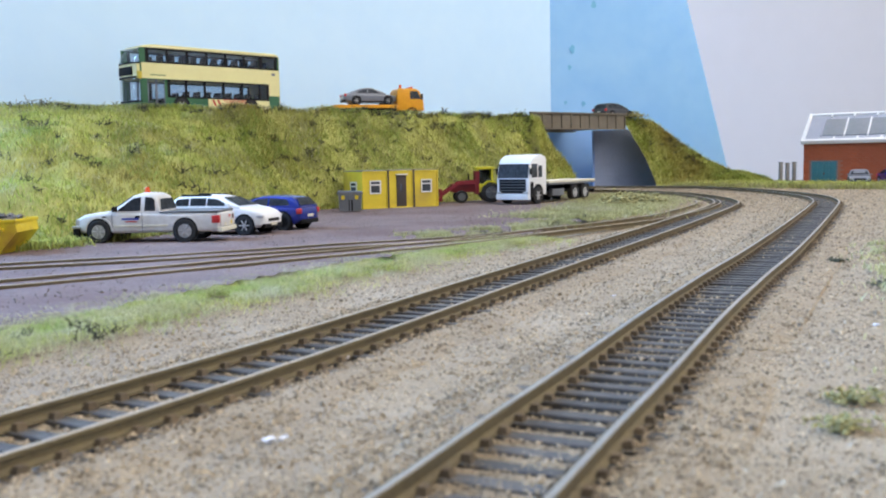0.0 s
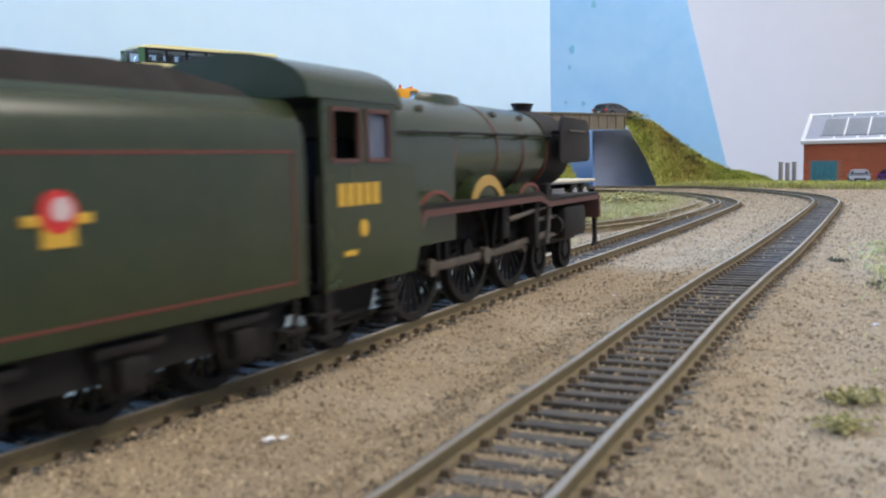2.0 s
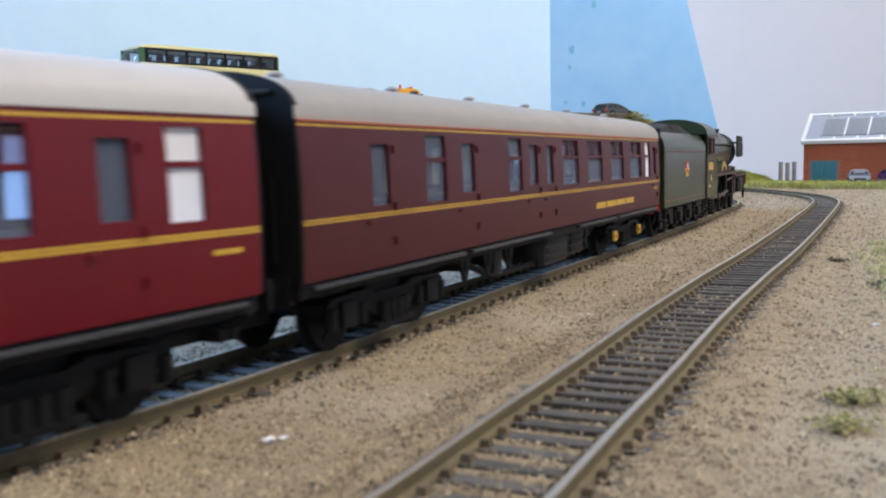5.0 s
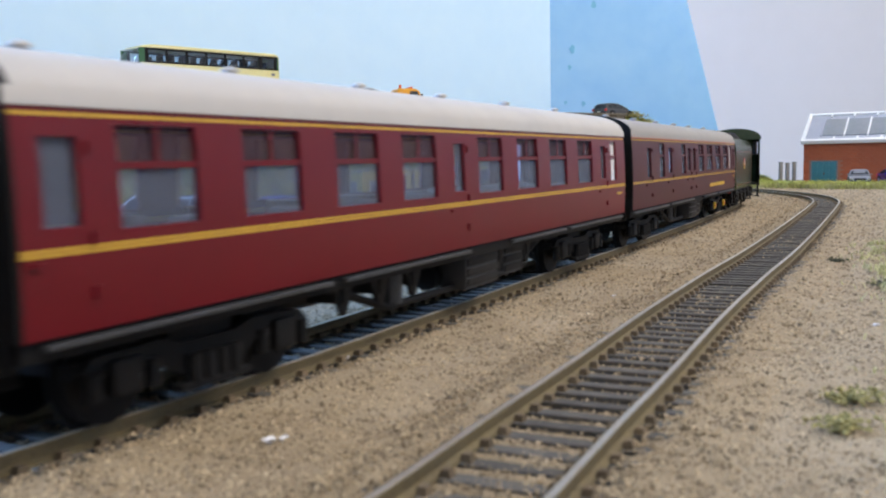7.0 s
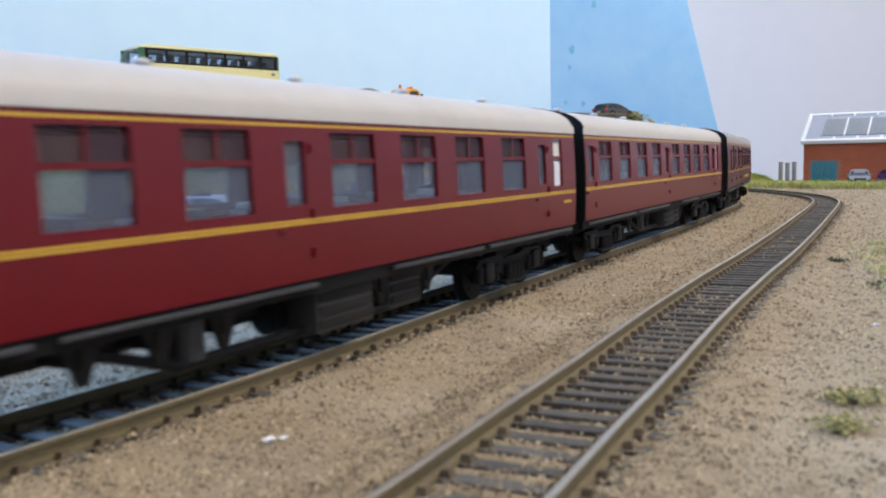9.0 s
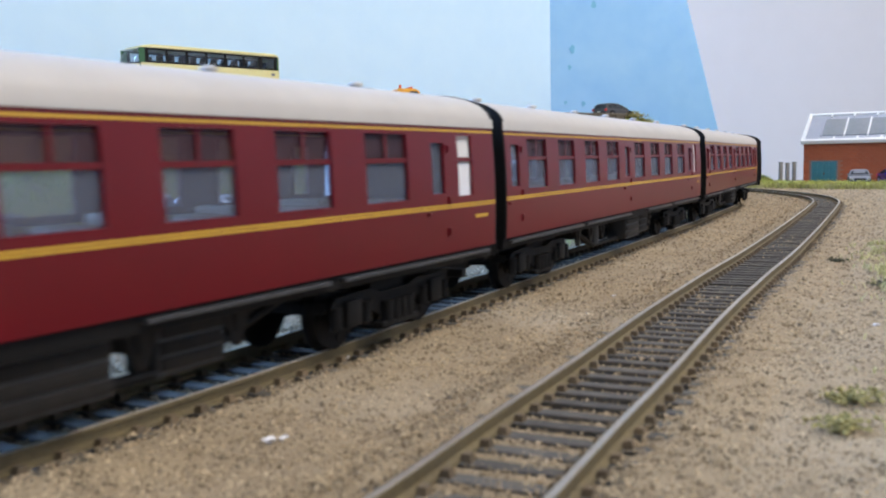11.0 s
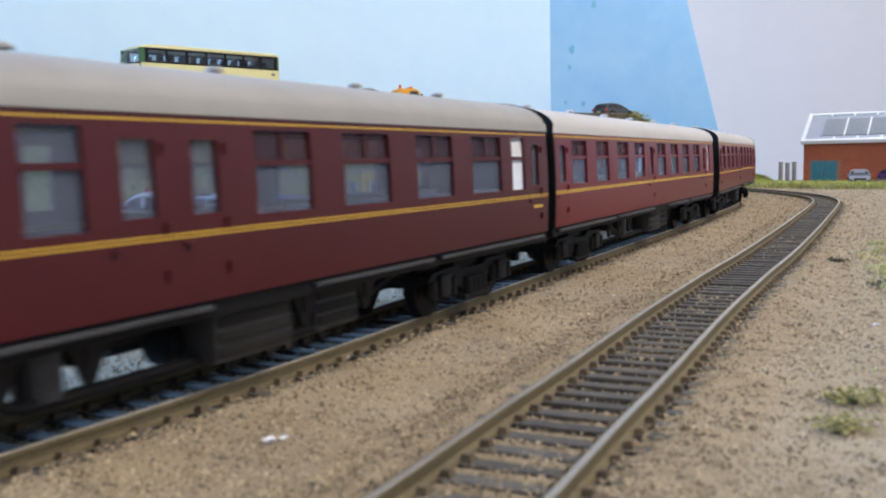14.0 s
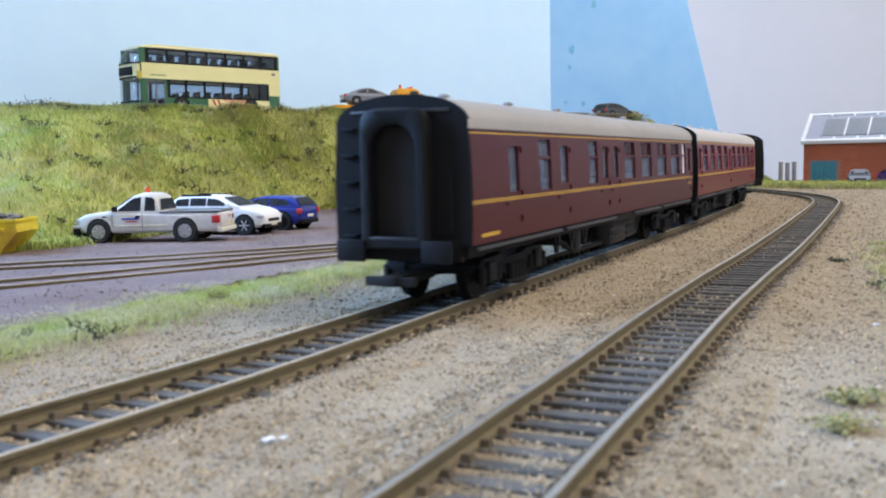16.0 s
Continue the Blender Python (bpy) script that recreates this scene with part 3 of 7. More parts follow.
def build_coach(kind, label, body, roof, named=False, front_red=False, caps=False):
    windows = OPEN if kind == "open" else BRAKE
    co = thing("railway_coach", None, label, "railway coach", "coaches of the train")
    hx = COACH / 2
    holes = [w[:4] for w in windows]
    for s in (-1, 1):
        bm = B()
        side_wall(bm, -hx, hx, holes, s)
        sd = part("body_side", bm, body, co)
        for a, b, c, d, what in windows:
            upper = what in ("big", "tall", "white")
            for z0, z1, top in ((c, 35.3, False), (35.3, d, True)) if upper else ((c, d, False),):
                bm = B()
                bm.faces.new([bm.verts.new((x, s * (half_width(z) - 0.75), z)) for x, z in ((a, z0), (b, z0), (b, z1), (a, z1))])
                bmesh.ops.solidify(bm, geom=bm.faces[:], thickness=0.25)
                pane = part("window_pane", bm, M["frosted"] if what == "white" else M["pane_top"] if top and what == "big" else M["pane"], sd, "white frosted pane" if what == "white" else "sliding vent pane coloured dark for the dim interior" if top and what == "big" else "")
                pane.visible_shadow = False
            if what in ("big", "tall", "white"):
                bm = B()
                z = 35.3
                yb = s * (half_width(z) - 0.55)
                box(bm, a, b, min(yb, yb + 0.3 * s), max(yb, yb + 0.3 * s), z - 0.45, z + 0.45)
                if what == "big":
                    box(bm, (a + b) / 2 - 0.35, (a + b) / 2 + 0.35, min(yb, yb + 0.15 * s), max(yb, yb + 0.15 * s), z, 40.3)
                part("window_bar", bm, body, sd)
        # lining, door hinges and handles
        for z, t in ((25.62, 0.2), (25.08, 0.2), (41.4, 0.24)):
            bm = B()
            y0, y1 = s * (half_width(z) - 0.2), s * (half_width(z) + 0.06)
            t = t * (0.7 if kind == "brake" else 1.0)
            box(bm, -hx, hx, min(y0, y1), max(y0, y1), z - t, z + t)
            part("lining", bm, M["yellow_line"], sd, "yellow lining stripe")
        if named:
            bm = B()
            y0, y1 = s * (half_width(42) - 0.2), s * (half_width(42) + 0.15)
            box(bm, -hx, hx, min(y0, y1), max(y0, y1), 42.0, 42.9)
            part("lining", bm, M["orange_line"], sd, "orange cantrail stripe")
            for k in range(4):
                bm = B()
                y0, y1 = s * (half_width(20.5) - 0.2), s * (half_width(20.5) + 0.08)
                box(bm, 38 + k * 12.2, 49.2 + k * 12.2, min(y0, y1), max(y0, y1), 18.6, 20.5)
                part("lettering_bar", bm, M["yellow_line"], sd, "yellow lettering reduced to a plain bar")
        for a, b, c, d, _ in [w for w in windows if w[4] == "door"]:
            for z in (20.0, 26.6, 37.5):
                yy = s * half_width(z)
                part("door_hinge", box(B(), b + 1.2, b + 1.9, min(yy, yy + 0.45 * s), max(yy, yy + 0.45 * s), z - 0.8, z + 0.8), body, sd)
            yy = s * half_width(24)
            part("door_handle", box(B(), a - 2.4, a - 0.8, min(yy, yy + 0.5 * s), max(yy, yy + 0.5 * s), 23.8, 24.4), body, sd)
        bm = B()
        yy = s * half_width(23)
        a = hx - 10
        box(bm, a, a + 6, min(yy - 0.1 * s, yy + 0.06 * s), max(yy - 0.1 * s, yy + 0.06 * s), 22.2, 23.0)
        part("number_bar", bm, M["yellow_line"], sd, "yellow running number reduced to a plain bar")
        if kind == "brake" and not named:
            yy = s * half_width(17.4)
            part("lettering_bar", box(B(), -hx + 5, -hx + 16, min(yy - 0.1 * s, yy + 0.08 * s), max(yy - 0.1 * s, yy + 0.08 * s), 16.9, 17.8), M["yellow_line"], sd, "small yellow lettering reduced to a plain bar")
    bm = B()
    loft(bm, roof_rings(-hx - 0.6, hx + 0.6), caps=True)
    part("roof", bm, roof, co, "smooth grey curved roof")
    rnd = random.Random(len(label))
    for k in range(12):
        x = -hx + 14 + k * (COACH - 28) / 11 + rnd.uniform(-3, 3)
        y = 4.5 * (1 if k % 2 else -1)
        bm = B()
        cyl(bm, (x, y, 49.4), (x, y, 50.9), 1.1, 12)
        cyl(bm, (x, y, 50.7), (x, y, 51.1), 1.6, 14, 1.5)
        cyl(bm, (x, y, 51.0), (x, y, 51.5), 1.5, 14, 0.7)
        part("roof_vent", bm, roof, co)
    for e in (-1, 1):
        x = e * hx
        ring = [(half_width(z) - 0.1, z) for z in (ZB, 18, 24, 30, 36, ZG)]
        prof = [(-y, z) for y, z in ring]
        top = roof_rings(0, 0)[0]
        outline = [(y, z) for y, z in ring] + [(q[1], q[2] + 0.15) for q in top[1:-1]] + prof[::-1]
        bm = B()
        for a, b in ((x - e * 0.5, x + e * 0.7),):
            f, g = [bm.verts.new((a, y, z)) for y, z in outline], [bm.verts.new((b, y, z)) for y, z in outline]
            bm.faces.new(f)
            bm.faces.new(g)
            for i in range(len(outline)):
                j = (i + 1) % len(outline)
                bm.faces.new((f[i], f[j], g[j], g[i]))
        end = part("coach_end", bm, M["black"], co, "black painted coach end")
        # gangway: an arched hollow bellows frame
        bm = B()
        d0, d1 = x + e * 0.6, x + e * 5.0
        rings = [portal(d0, 8.6, 14.6, 40.0, 47.4, 0.45), portal(d1 - e * 0.7, 8.7, 14.6, 40.0, 47.6, 0.45), portal(d1, 8.0, 15.1, 39.8, 46.9, 0.5), portal(d1, 6.6, 17.2, 37.2, 44.4, 0.85), portal(d1 - e * 0.5, 6.1, 17.6, 37.0, 43.8, 0.95), portal(d0, 6.0, 17.6, 37.0, 43.7, 0.95)]
        loft(bm, rings + [rings[0]], caps=False)
        part("gangway", bm, M["black"], co, "black arched corridor gangway frame")
        part("gangway_sill", box(B(), min(d0, d1), max(d0, d1) + 0.2, -6.6, 6.6, 16.6, 17.5, 0.2), M["footboard"], co)
        part("gangway_door", box(B(), min(x, x + e * 1.4), max(x, x + e * 1.4), -6.2, 6.2, 16, 43), M["soot"], co)
        part("end_rail", cyl(B(), (x + e * 1.6, -13.5, 19), (x + e * 1.6, -13.5, 33), 0.3, 6), M["black"], co)
        part("roof_rib", box(B(), min(x + e * 0.5, x + e * 1.3), max(x + e * 0.5, x + e * 1.3), -13, 13, 46.4, 47.2, 0.2), M["footboard"], co)
        for k in range(5):
            bm = B()
            z = 17 + k * 6.4
            box(bm, min(x + e * 0.6, x + e * 2.2), max(x + e * 0.6, x + e * 2.2), 11.6, 15.6, z, z + 0.7, 0.15)
            part("end_step", bm, M["black"], co)
        for s in (-1, 1):
            bm = B()
            cyl(bm, (x, s * 11.4, 14.2), (x + e * 3.6, s * 11.4, 14.2), 2.1, 14)
            cyl(bm, (x + e * 3.4, s * 11.4, 14.2), (x + e * 5.0, s * 11.4, 14.2), 1.5, 14)
            box(bm, min(x + e * 4.8, x + e * 5.8), max(x + e * 4.8, x + e * 5.8), s * 11.4 - 3.9, s * 11.4 + 3.9, 11.6, 16.8, 0.45)
            part("buffer", bm, M["black"], co)
        bm = B()
        box(bm, min(x - e * 12, x + e * 8.2), max(x - e * 12, x + e * 8.2), -2.2, 2.2, 6.2, 8.6, 0.3)
        box(bm, min(x + e * 5.4, x + e * 7.6), max(x + e * 5.4, x + e * 7.6), -6.5, 6.5, 6.2, 8.4, 0.4)
        part("coupling", bm, M["soot"], co, "chunky black tension lock coupling")
        bm = B()
        box(bm, min(x - e * 1.0, x + e * 0.9), max(x - e * 1.0, x + e * 0.9), -15.5, 15.5, 11.6, 17.0, 0.3)
        part("buffer_beam", bm, M["red"] if front_red and e == 1 else M["black"], co, "red buffer beam" if front_red and e == 1 else "")
    bm = B()
    for s in (-1, 1):
        box(bm, -hx, hx, min(s * 14.6, s * 17.2), max(s * 14.6, s * 17.2), 12.6, 15.6, 0.3)
    box(bm, -hx + 1, hx - 1, -14.6, 14.6, 13.0, 15.0)
    part("underframe", bm, M["black"], co, "black underframe with solebars")
    for s in (-1, 1):
        for x0, x1 in ((-hx + 3, -64), (-60, -6), (20, 62), (66, hx - 3)):
            part("footboard", box(B(), x0, x1, min(s * 16.6, s * 18.5), max(s * 16.6, s * 18.5), 13.9, 14.7, 0.25), M["footboard"], co, "dark grey footboard")
    # Added dark block fills the gap below the floor with the coach's shade.
    bm = B()
    box(bm, -60, 60, -5, 5, 8.2, 13.2, 0.4)
    for x in (-52, -38, -24, 24, 44):
        box(bm, x - 1, x + 1, -13, 13, 8.6, 13.2, 0.2)
        prism(bm, [(x - 4, 13), (x + 4, 13), (x + 0.8, 6.4), (x - 0.8, 6.4)], -12.6, -11.8)
    part("gear_and_shade_block", bm, M["soot"], co, "black brake gear with an added block for the shade below the floor")
    part("vacuum_cylinder", cyl(B(), (-30, -9.5, 5.4), (-30, -9.5, 11.5), 3.2, 16), M["box_grey"], co)
    for x, w, y in ((7, 19, -15.2), (34, 14, -12.5), (20, 15, 13.6), (-30, 16, 13.6)):
        bm = B()
        s = 1 if y > 0 else -1
        box(bm, x - w / 2, x + w / 2, min(y, y - s * 7), max(y, y - s * 7), 4.6, 13.0, 0.4)
        bx = part("battery_box", bm, M["box_grey"], co, "black ribbed battery box")
        for k in range(3):
            part("rib", box(B(), x - w / 2 + 0.6, x + w / 2 - 0.6, min(y - s * 0.1, y + s * 0.4), max(y - s * 0.1, y + s * 0.4), 5.4 + k * 2.4, 7.2 + k * 2.4, 0.15), M["soot"], bx)
    for s in (-1, 1):
        bm = B()
        for a, b, c, d in ((-58, 12.6, -34, 5.2), (-34, 5.2, 34, 5.2), (34, 5.2, 58, 12.6), (-34, 5.2, -34, 13), (34, 5.2, 34, 13)):
            cyl(bm, (a, s * 11.5, b), (c, s * 11.5, d), 0.9, 8)
        cyl(bm, (-6, s * 6, 7.6), (9, s * 6, 7.6), 3.0, 14)
        part("truss_rod", bm, M["black"], co)
    # inside: floor, partitions and seats
    part("floor", box(B(), -hx + 1, hx - 1, -16.5, 16.5, 15.0, 16.0), M["tan"], co)
    for k in range(9 if kind == "open" else 5):
        x = (-112 + k * 25.5) if kind == "open" else (8 + k * 24.5)
        bm = B()
        for y in (-10, 10):
            box(bm, x - 2.2, x + 2.2, y - 5.8, y + 5.8, 14.4, 27.5, 0.8)
            box(bm, x - 6.5, x + 6.5, y - 5.8, y + 5.8, 14.4, 19.5, 0.6)
        part("seat", bm, M["tan"], co)
    bogie(co, -90, False)
    bogie(co, 90, caps)
    return co


COACHES = [build_coach("brake", "dull maroon brake coach with an orange cantrail stripe, behind the tender", M["maroon_dull"], M["roof_dull"], True, True, True)]
first_open = build_coach("open", "glossy maroon open coach with a light grey roof", M["maroon"], M["roof_grey"])
COACHES.append(first_open)
COACHES += [build_coach("open", "glossy maroon open coach with a light grey roof", M["maroon"], M["roof_grey"]) for _ in range(2)]
COACHES.append(build_coach("brake", "dull maroon brake coach at the tail of the train", M["maroon_dull"], M["roof_dull"]))
# ---- locomotive and tender ----
RODS = []


def ring(x, y0, z0, ry, rz, n=28):
    return [(x, y0 + ry * math.cos(2 * math.pi * i / n), z0 + rz * math.sin(2 * math.pi * i / n)) for i in range(n)]


def arch(x, hw, zb, zs, zt, n=16, squeeze=0.8):
    """A cab or firebox section: straight sides to zs and a round top to zt."""
    pts = [(x, hw, zb)]
    for i in range(n + 1):
        a = math.pi * i / n
        pts.append((x, hw * math.cos(a), zs + (zt - zs) * math.sin(a) ** squeeze))
    return pts + [(x, -hw, zb)]


def band(bm, x, r, z0, w=0.8):
    loft(bm, [ring(x - w / 2, 0, z0, r, r), ring(x + w / 2, 0, z0, r, r)])


def spoked_wheel(r, spokes, throw):
    bm = B()
    cyl(bm, (0, -9, 0), (0, 9, 0), 1.6, 10)
    for s in (-1, 1):
        y = 8.4 * s
        for ro, ri, a, b in ((r, r - 1.7, -1.1, 1.3), (r + 0.7, r - 1.2, -1.2, -0.5)):
            n = 40
            rings = [[(q * math.cos(2 * math.pi * i / n), y + s * d, q * math.sin(2 * math.pi * i / n)) for i in range(n)] for q, d in ((ro, a), (ro, b), (ri, b), (ri, a))]
            loft(bm, rings + [rings[0]], caps=False)
        cyl(bm, (0, y - s, 0), (0, y + 1.4 * s, 0), 2.6, 14)
        for k in range(spokes):
            a = 2 * math.pi * k / spokes
            cyl(bm, (2 * math.cos(a), y, 2 * math.sin(a)), ((r - 1.4) * math.cos(a), y, (r - 1.4) * math.sin(a)), 0.5, 6)
        if throw:
            box(bm, -1.6, throw + 1.6, min(y, y + 1.2 * s), max(y, y + 1.2 * s), -1.5, 1.5, 0.3)
            cyl(bm, (throw, y, 0), (throw, y + 3.2 * s, 0), 0.9, 10)
    return mesh_of("driving_wheel", bm)


def build_loco():
    lo = thing("steam_locomotive", None, "weathered dark green express steam locomotive with smoke deflectors", "locomotive")
    G = M["green"]
    zc = 37.2
    bm = B()
    loft(bm, [ring(-20, 0, 36.6, 13.2, 13.2), ring(8, 0, zc, 12.8, 12.8), ring(49, 0, zc + 0.6, 11.9, 11.9)])
    part("boiler", bm, G, lo, "rounded dark green boiler")
    bm = B()
    loft(bm, [arch(-56, 14.2, 17, 36, 49.6), arch(-20, 13.4, 17, 36.6, 49.9)])
    part("firebox", bm, G, lo)
    for x, r in ((-19.5, 13.35), (8, 12.95), (28, 12.55), (48.6, 12.1)):
        bm = B()
        band(bm, x, r, zc if x > -19 else 36.6, 0.7)
        part("boiler_band", bm, M["red_line"], lo, "thin dark red boiler band")
    bm = B()
    loft(bm, [ring(49, 0, zc + 0.6, 12.2, 12.2), ring(71.5, 0, zc + 0.6, 12.0, 12.0), ring(72.6, 0, zc + 0.6, 11.0, 11.0), ring(73.4, 0, zc + 0.6, 8.0, 8.0)])
    smoke = part("smokebox", bm, M["soot"], lo, "sooty black smokebox")
    bm = B()
    cyl(bm, (73.2, 0, zc + 0.6), (74.2, 0, zc + 0.6), 1.4, 12)
    box(bm, 73.6, 74.4, -6, 6, zc + 2.8, zc + 3.5)
    part("smokebox_door_handle", bm, M["soot"], smoke)
    bm = B()
    n = 24
    prof = [(5.4, 2.6, 47.8), (4.9, 2.3, 50.2), (5.6, 2.8, 51.6), (6.0, 3.1, 52.2), (5.2, 2.4, 52.2), (4.9, 2.1, 50.5)]
    loft(bm, [[(60 + a * math.cos(2 * math.pi * i / n), b * math.sin(2 * math.pi * i / n), z) for i in range(n)] for a, b, z in prof])
    part("chimney", bm, M["soot"], lo, "wide black double chimney")
    for s in (-1, 1):
        bm = B()
        prism(bm, [(50.5, 34.5), (51.5, 46.5), (53, 47.6), (77, 47.2), (79.5, 45.8), (81, 42), (81, 35.6), (79, 34), (52, 33.6)], min(s * 14.8, s * 15.5), max(s * 14.8, s * 15.5), 0.2)
        for x in (56, 74):
            cyl(bm, (x, s * 11, 43), (x, s * 15, 43), 0.6, 8)
        d = part("smoke_deflector", bm, M["soot"], lo, "black curved smoke deflector plate")
        part("handrail", cyl(B(), (58, s * 15.9, 43.4), (74, s * 15.9, 43.4), 0.3, 6), M["steel"], d)
    # dome and safety valves
    bm = B()
    loft(bm, [[(x + a * math.cos(t), b * math.sin(t), z) for t in np.linspace(0, 2 * math.pi, 20, endpoint=False)] for x, a, b, z in ((-2, 12.5, 4.6, 47.5), (-2, 12, 4.2, 50.2), (-2, 11, 3.6, 51.4), (-2, 9, 2.4, 51.8))])
    part("dome", bm, G, lo, "long low streamlined dome")
    for y in (-1.9, 1.9):
        bm = B()
        cyl(bm, (-38, y, 49), (-38, y, 52), 1.1, 10)
        cyl(bm, (-38, y, 51.6), (-38, y, 52.3), 1.4, 10)
        part("safety_valve", bm, M["bronze"], lo)
    for x, y, z in ((-48, -9.5, 47), (-40, -9.5, 47), (-30, -9.5, 46.8), (16, -8, 47.2), (36, -8, 46.8)):
        part("washout_plug", box(B(), x - 1.2, x + 1.2, y - 0.8, y + 0.8, z - 0.6, z + 0.6, 0.3), M["steel"], lo)
    for s in (-1, 1):
        bm = B()
        for a, b in (((-54, 14.9, 41), (-20, 14.0, 41.4)), ((-20, 14.0, 41.4), (50, 13.0, 41.6))):
            cyl(bm, (a[0], s * a[1], a[2]), (b[0], s * b[1], b[2]), 0.32, 6)
        for x in (-40, -18, 4, 26, 46):
            cyl(bm, (x, s * 12, 41.2), (x, s * 14.2, 41.4), 0.5, 6)
        part("handrail", bm, M["soot"], lo)
    # cab with side openings
    for s in (-1, 1):
        bm = B()
        y0, y1 = sorted((s * 16.6, s * 17.6))
        for x0, x1, z0, z1 in ((-82, -56, 12.5, 33.2), (-82, -79.5, 33.2, 42.4), (-58.5, -56, 33.2, 42.4), (-69.5, -67.5, 33.2, 42.4), (-82, -56, 42.4, 44.6)):
            box(bm, x0, x1, y0, y1, z0, z1)
        prism(bm, [(-56, 12.5), (-56, 33), (-49, 33), (-45, 20), (-49, 12.5)], y0, y1)
        bmesh.ops.remove_doubles(bm, verts=bm.verts, dist=0.01)
        side = part("cab_side", bm, G, lo, "dark green cab side sheet")
        for a, b in ((-79.5, -69.5), (-67.5, -58.5)):
            bm = B()
            for x0, x1, z0, z1 in ((a, a + 0.7, 33.2, 42.4), (b - 0.7, b, 33.2, 42.4), (a, b, 33.2, 33.9), (a, b, 41.7, 42.4)):
                box(bm, x0, x1, min(s * 17.2, s * 17.9), max(s * 17.2, s * 17.9), z0, z1)
            part("window_frame", bm, M["crimson_tread"], side, "brown cab window frame")
        part("window_pane", box(B(), -67, -59, min(s * 16.9, s * 17.1), max(s * 16.9, s * 17.1), 33.8, 41.8), M["pane"], side)
        for k in range(5):
            part("number_bar", box(B(), -77.5 + k * 3.0, -75.2 + k * 3.0, min(s * 17.6, s * 17.75), max(s * 17.6, s * 17.75), 26.0, 29.8), M["yellow_line"], side, "yellow cab number reduced to plain bars")
        part("route_disc", cyl(B(), (-69, s * 17.6, 22), (-69, s * 17.75, 22), 1.5, 14), M["yellow_line"], side)
        part("class_bar", box(B(), -76, -71.5, min(s * 17.6, s * 17.75), max(s * 17.6, s * 17.75), 17.6, 18.5), M["yellow_line"], side)
        bm = B()
        cyl(bm, (-83, s * 17, 14), (-83, s * 17, 33), 0.4, 6)
        part("handrail", bm, M["soot"], lo)
    bm = B()
    rings = []
    for x in (-86, -54):
        rings.append([(x, 17.9 * math.cos(math.pi * i / 16), 43.6 + 7.6 * math.sin(math.pi * i / 16) ** 0.85) for i in range(17)])
    loft(bm, rings)
    part("cab_roof", bm, G, lo, "curved green cab roof")
    bm = B()
    loft(bm, [arch(-57, 16.8, 14, 43, 50), arch(-55.5, 16.8, 14, 43, 50)])
    part("cab_front", bm, G, lo)
    part("cab_floor", box(B(), -82, -56, -16.5, 16.5, 12.5, 14), M["soot"], lo)
    part("backhead", box(B(), -59, -57, -9, 9, 14, 38, 2), M["soot"], lo, "dark boiler backhead with fittings")
    # running plate with valance and splashers
    for s in (-1, 1):
        bm = B()
        a, b = sorted((s * 9, s * 16.8))
        prism(bm, [(-49, 24.6), (30, 24.6), (37, 22.6), (86, 22.6), (86, 21.7), (36.5, 21.7), (29.5, 23.6), (-49, 23.6)], a, b)
        plate = part("running_plate", bm, M["soot"], lo, "black running plate")
        bm = B()
        a, b = sorted((s * 16.6, s * 17.0))
        prism(bm, [(-52, 13.6), (-48, 16), (-45.5, 21), (-43, 23.6), (29.5, 23.6), (36.5, 21.7), (85, 21.7), (85, 20.4), (36, 20.4), (29, 22.2), (-42, 22.2), (-44, 20), (-47, 14.5), (-52, 12.2), (-82, 12.2), (-82, 13.6)], a, b)
        part("valance", bm, M["crimson_tread"], plate, "red-brown lined edge of the running plate")
        for x, mat, t in ((24, M["green"], 3.4), (-5, M["bronze"], 4.2), (-34, M["green"], 3.4)):
            bm = B()
            big = mat is M["bronze"]
            rx, rz = (11.6, 10.0) if big else (10.0, 7.2)
            outer = [(x + rx * math.cos(q), 20 + rz * math.sin(q)) for q in np.linspace(0.42, math.pi - 0.42, 16)]
            prism(bm, outer, min(s * 11, s * 15.2), max(s * 11, s * 15.2), 0.2)
            sp = part("splasher", bm, M["green"], plate, "green wheel splasher")
            inner = [(x + 9.0 * math.cos(q), 20 + 7.4 * math.sin(q)) for q in np.linspace(math.pi - 0.5, 0.5, 16)]
            bm = B()
            prism(bm, [(x + 11.4 * math.cos(q), 20 + 9.8 * math.sin(q)) for q in np.linspace(0.5, math.pi - 0.5, 16)] + inner if mat is M["bronze"] else [(x + (rx + 0.1) * math.cos(q), 20 + (rz + 0.1) * math.sin(q)) for q in np.linspace(0.5, math.pi - 0.5, 16)] + [(x + (rx - 0.7) * math.cos(q), 20 + (rz - 0.7) * math.sin(q)) for q in np.linspace(math.pi - 0.5, 0.5, 16)], min(s * 15.2, s * 15.6), max(s * 15.2, s * 15.6))
            part("name_plate" if mat is M["bronze"] else "splasher_edge", bm, mat if mat is M["bronze"] else M["red_line"], sp, "curved brass name plate with unreadable letters" if mat is M["bronze"] else "")
        bm = B()
        box(bm, 50, 72, min(s * 11, s * 17.2), max(s * 11, s * 17.2), 10.2, 19.8, 2.4)
        cyl(bm, (48, s * 14, 14.5), (51, s * 14, 14.5), 2.6, 14)
        part("cylinder", bm, M["soot"], lo, "black outside cylinder block")
        bm = B()
        box(bm, 30, 52, min(s * 13.4, s * 14.6), max(s * 13.4, s * 14.6), 16.6, 17.5)
        box(bm, 30, 52, min(s * 13.4, s * 14.6), max(s * 13.4, s * 14.6), 11.6, 12.5)
